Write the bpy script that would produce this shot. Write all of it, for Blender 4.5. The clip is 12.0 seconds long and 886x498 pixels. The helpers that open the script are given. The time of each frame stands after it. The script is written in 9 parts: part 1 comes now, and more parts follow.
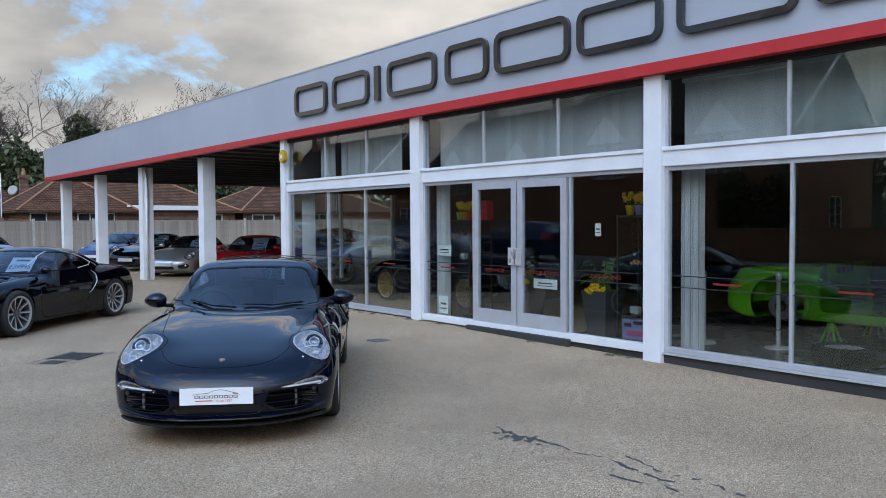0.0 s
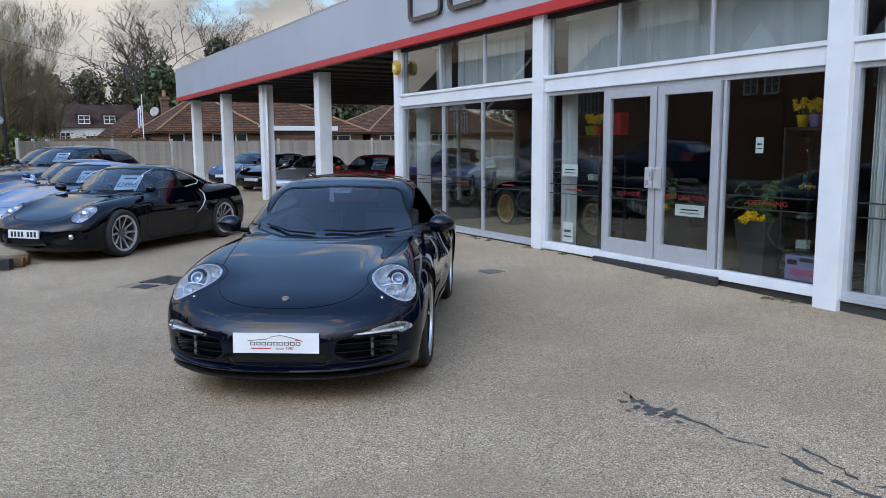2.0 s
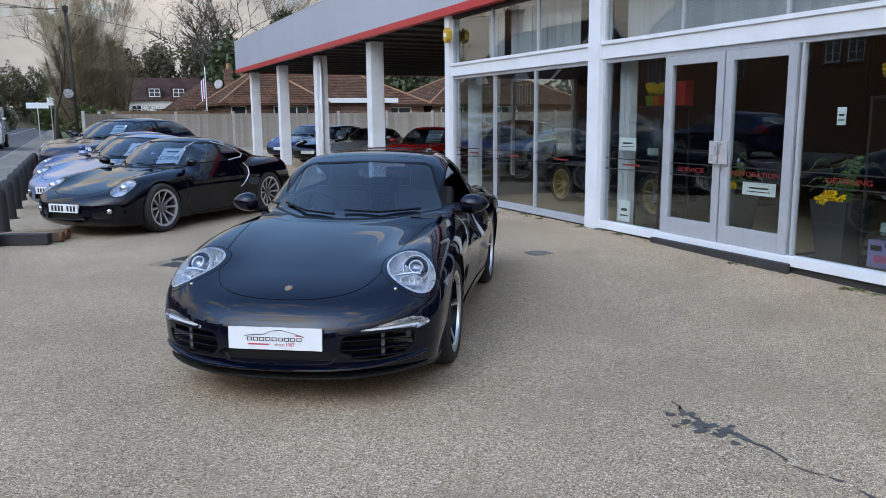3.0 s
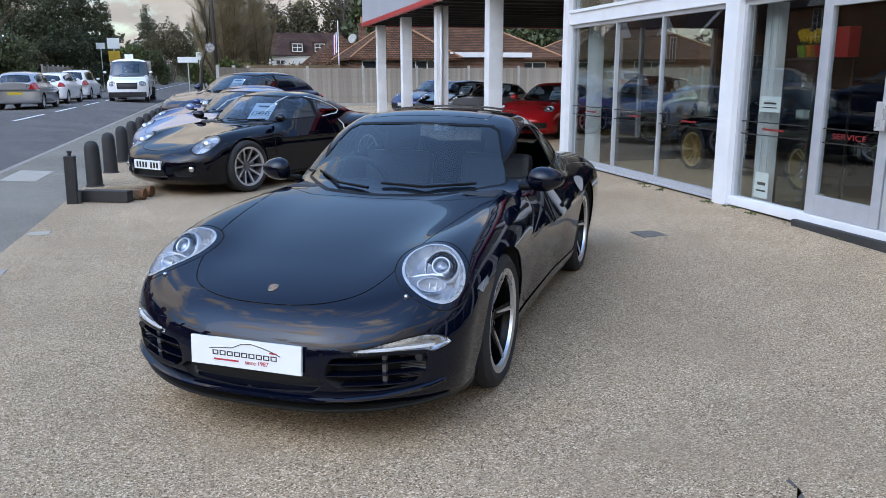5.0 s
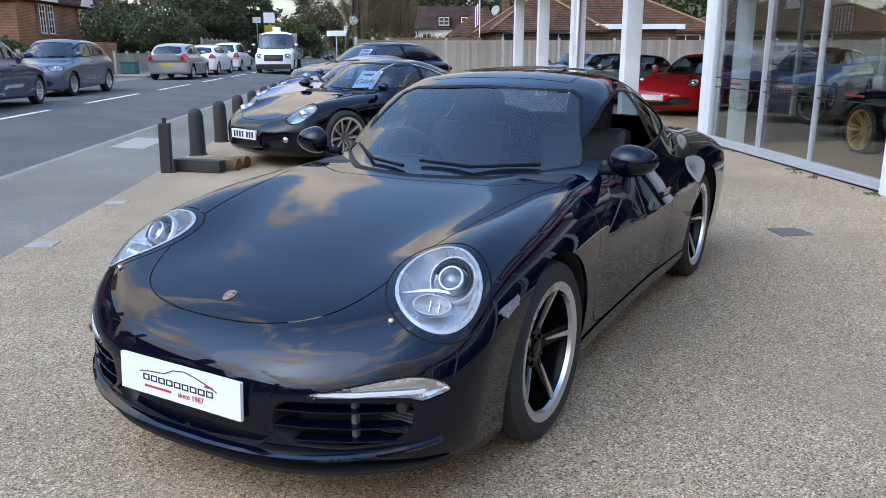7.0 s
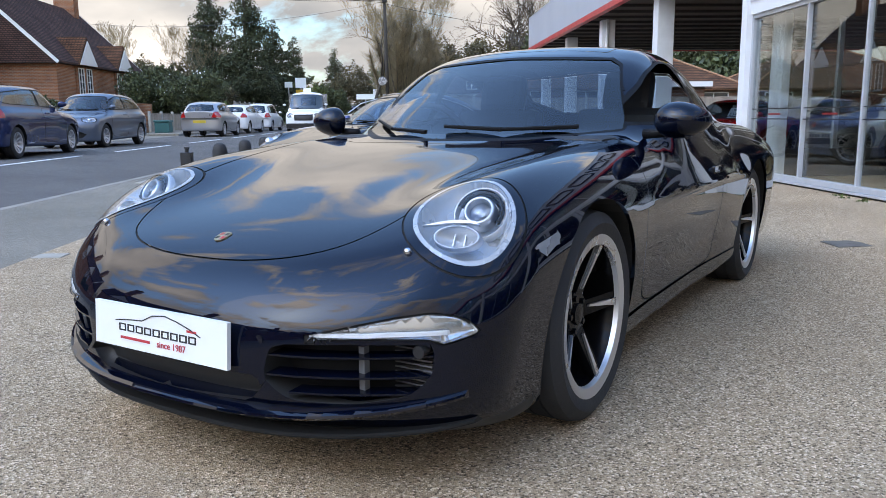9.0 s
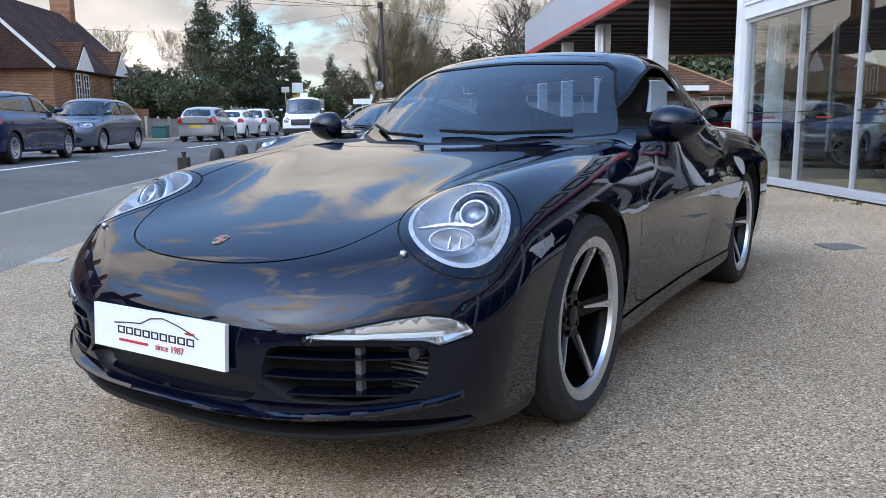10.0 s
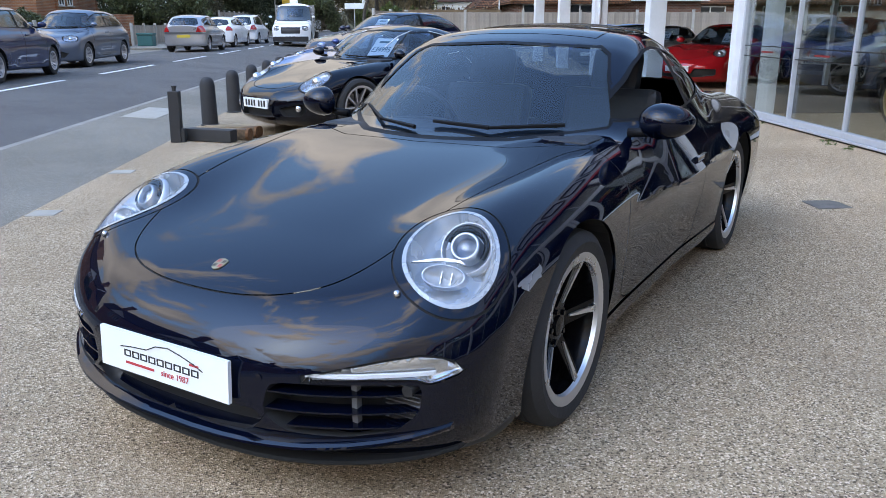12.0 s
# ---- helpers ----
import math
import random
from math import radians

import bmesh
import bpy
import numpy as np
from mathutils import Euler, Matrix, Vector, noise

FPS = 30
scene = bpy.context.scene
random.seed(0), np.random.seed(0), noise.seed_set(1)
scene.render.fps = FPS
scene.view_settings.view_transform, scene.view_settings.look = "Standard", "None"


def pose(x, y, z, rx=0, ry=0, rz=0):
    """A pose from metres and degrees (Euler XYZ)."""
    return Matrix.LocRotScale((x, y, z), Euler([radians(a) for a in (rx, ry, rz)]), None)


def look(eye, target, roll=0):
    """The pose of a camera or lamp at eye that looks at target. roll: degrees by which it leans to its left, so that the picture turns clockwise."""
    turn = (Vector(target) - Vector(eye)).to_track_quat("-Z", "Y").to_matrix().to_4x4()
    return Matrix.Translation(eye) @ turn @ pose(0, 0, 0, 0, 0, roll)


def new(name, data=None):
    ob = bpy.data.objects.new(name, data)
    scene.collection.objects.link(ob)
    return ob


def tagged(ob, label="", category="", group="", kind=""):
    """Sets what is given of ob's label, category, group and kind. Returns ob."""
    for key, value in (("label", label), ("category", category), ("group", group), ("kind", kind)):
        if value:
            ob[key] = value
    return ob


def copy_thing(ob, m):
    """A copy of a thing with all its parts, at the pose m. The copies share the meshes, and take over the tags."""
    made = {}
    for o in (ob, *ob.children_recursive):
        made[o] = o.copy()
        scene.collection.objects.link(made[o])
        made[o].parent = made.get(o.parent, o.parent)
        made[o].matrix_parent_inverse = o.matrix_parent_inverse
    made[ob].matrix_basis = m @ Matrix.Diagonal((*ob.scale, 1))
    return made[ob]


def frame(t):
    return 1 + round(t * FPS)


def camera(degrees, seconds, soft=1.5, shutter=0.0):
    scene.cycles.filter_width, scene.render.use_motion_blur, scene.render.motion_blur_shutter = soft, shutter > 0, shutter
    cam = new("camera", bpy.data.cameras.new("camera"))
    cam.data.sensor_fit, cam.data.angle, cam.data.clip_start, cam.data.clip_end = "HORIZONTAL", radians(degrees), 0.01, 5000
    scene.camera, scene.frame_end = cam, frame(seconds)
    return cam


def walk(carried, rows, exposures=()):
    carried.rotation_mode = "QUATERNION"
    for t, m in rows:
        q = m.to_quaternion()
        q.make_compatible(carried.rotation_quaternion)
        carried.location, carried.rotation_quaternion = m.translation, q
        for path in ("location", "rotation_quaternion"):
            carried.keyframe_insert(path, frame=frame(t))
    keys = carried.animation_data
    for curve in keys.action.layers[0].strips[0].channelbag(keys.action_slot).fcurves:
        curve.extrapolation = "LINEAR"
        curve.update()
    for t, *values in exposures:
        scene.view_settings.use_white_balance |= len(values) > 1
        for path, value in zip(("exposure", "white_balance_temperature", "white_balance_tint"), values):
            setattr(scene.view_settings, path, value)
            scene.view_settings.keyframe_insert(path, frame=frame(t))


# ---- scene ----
cam = camera(59.6, 12.0, 0.7)
PATH = [
    (0, (0.004, 0.119, 1.632), (1.289, 1.649, 1.56), -0.4),
    (0.5, (0.165, 0.357, 1.624), (1.388, 1.935, 1.501), -0.3),
    (1, (0.437, 0.586, 1.582), (1.589, 2.211, 1.407), -0.2),
    (1.5, (0.672, 0.778, 1.55), (1.749, 2.448, 1.325), -0.2),
    (2, (0.915, 1.053, 1.545), (1.915, 2.764, 1.276), -0.4),
    (2.5, (1.162, 1.258, 1.518), (2.085, 3.006, 1.213), -0.4),
    (3, (1.417, 1.448, 1.535), (2.265, 3.228, 1.198), -0.5),
    (3.2, (1.492, 1.541, 1.523), (2.311, 3.333, 1.175), -0.4),
    (4.8, (2.216, 2.22, 1.53), (2.77, 4.092, 1.095), -0.1),
    (5, (2.314, 2.322, 1.5), (2.827, 4.203, 1.058), -0.2),
    (5.5, (2.502, 2.579, 1.48), (2.918, 4.478, 1.01), 0.1),
    (6, (2.657, 2.772, 1.469), (2.974, 4.684, 0.975), 0.3),
    (6.5, (2.855, 2.994, 1.439), (3.08, 4.916, 0.932), 0.2),
    (7, (2.962, 3.166, 1.379), (3.114, 5.096, 0.879), -0.1),
    (7.5, (2.983, 3.323, 1.238), (3.091, 5.264, 0.77), -0.3),
    (7.7, (2.979, 3.362, 1.179), (3.077, 5.307, 0.724), -0.2),
    (9.3, (2.987, 3.439, 0.917), (3.07, 5.411, 0.592), -0.5),
    (9.5, (2.987, 3.434, 0.924), (3.074, 5.406, 0.6), -0.6),
    (10, (2.99, 3.413, 0.927), (3.081, 5.385, 0.601), -0.6),
    (10.5, (2.99, 3.427, 0.934), (3.083, 5.394, 0.585), -0.5),
    (11, (2.981, 3.475, 1.032), (3.079, 5.432, 0.63), -0.3),
    (11.5, (2.984, 3.46, 1.164), (3.086, 5.4, 0.689), -0.1),
    (12, (2.995, 3.412, 1.282), (3.1, 5.329, 0.722), -0.1),
]
walk(cam, [(t, look(eye, target, roll)) for t, eye, target, roll in PATH],
     exposures=[(0.0, 0.62, 9200, 13), (2.5, 0.74, 9700, 14), (5.5, 1.02, 10000, 15), (7.5, 1.15, 10000, 15), (9.5, 1.12, 9600, 15), (12.0, 1.18, 9600, 15)])

# ---- light ----
scene.view_settings.exposure = 0.0
SUN_AZ, SUN_EL = radians(214.0), radians(40.0)      # direction the sun stands in, from +x turning to +y
world = bpy.data.worlds.new("sky")
scene.world = world
world.use_nodes = True
wn, wl = world.node_tree.nodes, world.node_tree.links
wn.clear()
w_out = wn.new("ShaderNodeOutputWorld")
w_bg = wn.new("ShaderNodeBackground")
w_bg.inputs["Strength"].default_value = 0.15
w_sky = wn.new("ShaderNodeTexSky")
w_sky.sky_type, w_sky.sun_disc = 'NISHITA', False
w_sky.sun_elevation, w_sky.sun_rotation = SUN_EL, math.pi / 2 - SUN_AZ
w_sky.air_density, w_sky.dust_density, w_sky.ozone_density = 1.2, 0.4, 4.0
w_co = wn.new("ShaderNodeTexCoord")
w_map = wn.new("ShaderNodeMapping")
w_map.inputs["Scale"].default_value = (1.0, 1.0, 2.3)
w_n1 = wn.new("ShaderNodeTexNoise")
w_n1.inputs["Scale"].default_value, w_n1.inputs["Detail"].default_value, w_n1.inputs["Roughness"].default_value = 3.2, 10.0, 0.62
w_n1.inputs["Distortion"].default_value = 0.35
w_r1 = wn.new("ShaderNodeValToRGB")
w_r1.color_ramp.elements[0].position, w_r1.color_ramp.elements[1].position = 0.49, 0.575
w_n2 = wn.new("ShaderNodeTexNoise")
w_n2.inputs["Scale"].default_value, w_n2.inputs["Detail"].default_value = 3.1, 7.0
w_r2 = wn.new("ShaderNodeValToRGB")
w_r2.color_ramp.elements[0].position, w_r2.color_ramp.elements[1].position = 0.35, 0.68
w_r2.color_ramp.elements[0].color, w_r2.color_ramp.elements[1].color = (1.22, 1.55, 2.08, 1), (3.15, 3.6, 4.35, 1)
w_mix = wn.new("ShaderNodeMix")
w_mix.data_type = 'RGBA'
wl.new(w_co.outputs["Generated"], w_map.inputs["Vector"])
wl.new(w_map.outputs["Vector"], w_n1.inputs["Vector"])
wl.new(w_map.outputs["Vector"], w_n2.inputs["Vector"])
# clouds close up towards the horizon
w_low = wn.new("ShaderNodeMapRange")
w_low.inputs["From Min"].default_value, w_low.inputs["From Max"].default_value = 0.22, 0.66
w_low.inputs["To Min"].default_value, w_low.inputs["To Max"].default_value = 0.14, -0.05
w_sum = wn.new("ShaderNodeMath")
wl.new(w_n1.outputs["Fac"], w_sum.inputs[0])
wl.new(w_low.outputs["Result"], w_sum.inputs[1])
# a wide blue gap in the clouds over the houses at the end of the forecourt
w_gap = wn.new("ShaderNodeVectorMath")
w_gap.operation = 'DOT_PRODUCT'
w_gap.inputs[1].default_value = Vector((math.cos(radians(68)) * math.cos(radians(50)), math.sin(radians(68)) * math.cos(radians(50)), math.sin(radians(50))))
w_open = wn.new("ShaderNodeMapRange")
w_open.interpolation_type = 'SMOOTHSTEP'
w_open.inputs["From Min"].default_value, w_open.inputs["From Max"].default_value = 0.72, 0.97
w_open.inputs["To Min"].default_value, w_open.inputs["To Max"].default_value = 0.0, -0.13
w_sum2 = wn.new("ShaderNodeMath")
wl.new(w_co.outputs["Generated"], w_gap.inputs[0])
wl.new(w_gap.outputs["Value"], w_open.inputs["Value"])
wl.new(w_sum.outputs[0], w_sum2.inputs[0])
wl.new(w_open.outputs["Result"], w_sum2.inputs[1])
wl.new(w_sum2.outputs[0], w_r1.inputs["Fac"])
wl.new(w_n2.outputs["Fac"], w_r2.inputs["Fac"])
wl.new(w_r1.outputs["Color"], w_mix.inputs["Factor"])
w_tint = wn.new("ShaderNodeVectorMath")             # deep blue of washed spring air
w_tint.operation = 'MULTIPLY'
w_tint.inputs[1].default_value = (0.54, 0.80, 1.06)
wl.new(w_sky.outputs["Color"], w_tint.inputs[0])
wl.new(w_tint.outputs["Vector"], w_mix.inputs["A"])
wl.new(w_r2.outputs["Color"], w_mix.inputs["B"])
# a clouded sky is brighter overhead than at the horizon
w_sep = wn.new("ShaderNodeSeparateXYZ")
w_up = wn.new("ShaderNodeMapRange")
w_up.inputs["From Min"].default_value, w_up.inputs["From Max"].default_value = 0.22, 0.75
w_up.inputs["To Min"].default_value, w_up.inputs["To Max"].default_value = 1.0, 2.3
w_scale = wn.new("ShaderNodeVectorMath")
w_scale.operation = 'SCALE'
wl.new(w_co.outputs["Generated"], w_sep.inputs[0])
wl.new(w_sep.outputs["Z"], w_up.inputs["Value"])
wl.new(w_sep.outputs["Z"], w_low.inputs["Value"])
wl.new(w_mix.outputs["Result"], w_scale.inputs[0])
wl.new(w_up.outputs["Result"], w_scale.inputs["Scale"])
# bright veil of cloud round the hidden sun
sun_dir = Vector((math.cos(SUN_EL) * math.cos(SUN_AZ), math.cos(SUN_EL) * math.sin(SUN_AZ), math.sin(SUN_EL)))
w_dot = wn.new("ShaderNodeVectorMath")
w_dot.operation = 'DOT_PRODUCT'
w_dot.inputs[1].default_value = sun_dir
w_veil = wn.new("ShaderNodeMapRange")
w_veil.interpolation_type = 'SMOOTHERSTEP'
w_veil.inputs["From Min"].default_value, w_veil.inputs["From Max"].default_value = 0.55, 1.0
w_veil.inputs["To Min"].default_value, w_veil.inputs["To Max"].default_value = 1.0, 2.2
w_glow = wn.new("ShaderNodeVectorMath")
w_glow.operation = 'SCALE'
wl.new(w_co.outputs["Generated"], w_dot.inputs[0])
wl.new(w_dot.outputs["Value"], w_veil.inputs["Value"])
wl.new(w_scale.outputs["Vector"], w_glow.inputs[0])
wl.new(w_veil.outputs["Result"], w_glow.inputs["Scale"])
wl.new(w_glow.outputs["Vector"], w_bg.inputs["Color"])
wl.new(w_bg.outputs["Background"], w_out.inputs["Surface"])

sun = new("sun", bpy.data.lights.new("sun", 'SUN'))
sun.data.energy, sun.data.angle, sun.data.color = 0.25, radians(50.0), (1.0, 0.90, 0.76)
sun.matrix_world = look(sun_dir * 60, (0, 0, 0))

# ---- materials ----
def mat(name, color, rough=0.6, metal=0.0, vary=0.12, scale=6.0, fine=0.0, fine_scale=120.0, bump=0.0, bump_scale=60.0,
        coat=0.0, spec=0.5, second=None, second_scale=1.2, island=0.0, objvar=0.0, coat_rough=0.03):
    """A node material: base colour with variation at a large and a fine scale, gloss, relief."""
    m = bpy.data.materials.new(name)
    m.use_nodes = True
    n, l = m.node_tree.nodes, m.node_tree.links
    b = n["Principled BSDF"]
    b.inputs["Roughness"].default_value = rough
    b.inputs["Metallic"].default_value = metal
    b.inputs["Coat Weight"].default_value = coat
    b.inputs["Coat Roughness"].default_value = coat_rough
    b.inputs["Specular IOR Level"].default_value = spec
    co = n.new("ShaderNodeTexCoord")
    base = n.new("ShaderNodeRGB")
    base.outputs[0].default_value = (*color, 1)
    last = base.outputs[0]

    def mixin(fac_socket, colour, kind='MIX', amount=None):
        nonlocal last
        x = n.new("ShaderNodeMix")
        x.data_type, x.blend_type = 'RGBA', kind
        l.new(last, x.inputs["A"])
        if isinstance(colour, tuple):
            x.inputs["B"].default_value = (*colour, 1)
        else:
            l.new(colour, x.inputs["B"])
        if fac_socket is not None:
            l.new(fac_socket, x.inputs["Factor"])
        else:
            x.inputs["Factor"].default_value = amount
        last = x.outputs["Result"]

    def noise_tex(s, detail=5.0, rgh=0.55):
        t = n.new("ShaderNodeTexNoise")
        t.inputs["Scale"].default_value, t.inputs["Detail"].default_value, t.inputs["Roughness"].default_value = s, detail, rgh
        l.new(co.outputs["Object"], t.inputs["Vector"])
        return t

    def spread(socket, lo, hi, a, c):
        r = n.new("ShaderNodeMapRange")
        r.inputs["From Min"].default_value, r.inputs["From Max"].default_value = lo, hi
        r.inputs["To Min"].default_value, r.inputs["To Max"].default_value = a, c
        l.new(socket, r.inputs["Value"])
        return r.outputs["Result"]

    def scale_by(socket):
        nonlocal last
        x = n.new("ShaderNodeVectorMath")
        x.operation = 'SCALE'
        l.new(last, x.inputs[0])
        l.new(socket, x.inputs["Scale"])
        last = x.outputs["Vector"]

    if second:
        t = noise_tex(second_scale, 6.0, 0.6)
        mixin(spread(t.outputs["Fac"], 0.42, 0.62, 0.0, 1.0), second)
    if vary:
        t = noise_tex(scale)
        scale_by(spread(t.outputs["Fac"], 0.3, 0.7, 1 - vary, 1 + vary))
        l.new(spread(t.outputs["Fac"], 0.3, 0.7, max(0.0, rough - 0.05), min(1.0, rough + 0.07)), b.inputs["Roughness"])
    if fine:
        t = noise_tex(fine_scale, 3.0, 0.6)
        scale_by(spread(t.outputs["Fac"], 0.3, 0.7, 1 - fine, 1 + fine))
    if island:
        g = n.new("ShaderNodeNewGeometry")
        scale_by(spread(g.outputs["Random Per Island"], 0.0, 1.0, 1 - island, 1 + island))
    if objvar:
        g = n.new("ShaderNodeObjectInfo")
        scale_by(spread(g.outputs["Random"], 0.0, 1.0, 1 - objvar, 1 + objvar))
    if bump:
        t = noise_tex(bump_scale, 4.0)
        u = n.new("ShaderNodeBump")
        u.inputs["Strength"].default_value, u.inputs["Distance"].default_value = bump, 0.02
        l.new(t.outputs["Fac"], u.inputs["Height"])
        l.new(u.outputs["Normal"], b.inputs["Normal"])
    l.new(last, b.inputs["Base Color"])
    return m


def glass(name, tint=(0.9, 0.94, 0.93), gloss=0.95, floor=0.05, rough=0.0, power=4.0):
    """A pane: clear, with a mirror that grows towards grazing views."""
    m = bpy.data.materials.new(name)
    m.use_nodes = True
    n, l = m.node_tree.nodes, m.node_tree.links
    n.clear()
    out, mx = n.new("ShaderNodeOutputMaterial"), n.new("ShaderNodeMixShader")
    tr, gl, lw = n.new("ShaderNodeBsdfTransparent"), n.new("ShaderNodeBsdfGlossy"), n.new("ShaderNodeLayerWeight")
    tr.inputs["Color"].default_value = (*tint, 1)
    gl.inputs["Roughness"].default_value = rough
    p, q = n.new("ShaderNodeMath"), n.new("ShaderNodeMath")
    p.operation, q.operation = 'POWER', 'MULTIPLY_ADD'
    p.inputs[1].default_value = power
    q.inputs[1].default_value, q.inputs[2].default_value = gloss - floor, floor
    lw.inputs["Blend"].default_value = 0.5
    l.new(lw.outputs["Facing"], p.inputs[0])
    l.new(p.outputs[0], q.inputs[0])
    l.new(q.outputs[0], mx.inputs["Fac"])
    l.new(tr.outputs[0], mx.inputs[1])
    l.new(gl.outputs[0], mx.inputs[2])
    l.new(mx.outputs[0], out.inputs["Surface"])
    return m


def stony(name, dark, mid, pale, size, rough=0.95, wear=None, wear_scale=0.5, relief=0.5):
    """Aggregate surface: small stones of several tones, stains at a larger scale, relief."""
    m = bpy.data.materials.new(name)
    m.use_nodes = True
    n, l = m.node_tree.nodes, m.node_tree.links
    b = n["Principled BSDF"]
    b.inputs["Roughness"].default_value = rough
    b.inputs["Specular IOR Level"].default_value = 0.12
    co, vo = n.new("ShaderNodeTexCoord"), n.new("ShaderNodeTexVoronoi")
    vo.inputs["Scale"].default_value = size
    l.new(co.outputs["Object"], vo.inputs["Vector"])
    sep = n.new("ShaderNodeSeparateColor")
    l.new(vo.outputs["Color"], sep.inputs["Color"])
    ramp = n.new("ShaderNodeValToRGB")
    e = ramp.color_ramp.elements
    e[0].position, e[0].color = 0.06, (*dark, 1)
    e[1].position, e[1].color = 0.25, (*[0.85 * c for c in mid], 1)
    x = e.new(0.76)
    x.color = (*[1.1 * c for c in mid], 1)
    x = e.new(0.95)
    x.color = (*pale, 1)
    l.new(sep.outputs["Red"], ramp.inputs["Fac"])
    big = n.new("ShaderNodeTexNoise")
    big.inputs["Scale"].default_value, big.inputs["Detail"].default_value, big.inputs["Roughness"].default_value = wear_scale, 8.0, 0.62
    l.new(co.outputs["Object"], big.inputs["Vector"])
    r = n.new("ShaderNodeMapRange")
    r.inputs["From Min"].default_value, r.inputs["From Max"].default_value = 0.35, 0.65
    r.inputs["To Min"].default_value, r.inputs["To Max"].default_value = 0.86, 1.12
    l.new(big.outputs["Fac"], r.inputs["Value"])
    sc = n.new("ShaderNodeVectorMath")
    sc.operation = 'SCALE'
    l.new(ramp.outputs["Color"], sc.inputs[0])
    l.new(r.outputs["Result"], sc.inputs["Scale"])
    last = sc.outputs["Vector"]
    if wear:
        w = n.new("ShaderNodeTexNoise")
        w.inputs["Scale"].default_value, w.inputs["Detail"].default_value = wear_scale * 2.3, 6.0
        l.new(co.outputs["Object"], w.inputs["Vector"])
        q = n.new("ShaderNodeMapRange")
        q.inputs["From Min"].default_value, q.inputs["From Max"].default_value = 0.52, 0.72
        q.inputs["To Max"].default_value = 0.6
        l.new(w.outputs["Fac"], q.inputs["Value"])
        mx = n.new("ShaderNodeMix")
        mx.data_type = 'RGBA'
        mx.inputs["B"].default_value = (*wear, 1)
        l.new(q.outputs["Result"], mx.inputs["Factor"])
        l.new(last, mx.inputs["A"])
        last = mx.outputs["Result"]
    l.new(last, b.inputs["Base Color"])
    bp = n.new("ShaderNodeBump")
    bp.inputs["Strength"].default_value, bp.inputs["Distance"].default_value = relief, 0.006
    l.new(vo.outputs["Distance"], bp.inputs["Height"])
    l.new(bp.outputs["Normal"], b.inputs["Normal"])
    return m


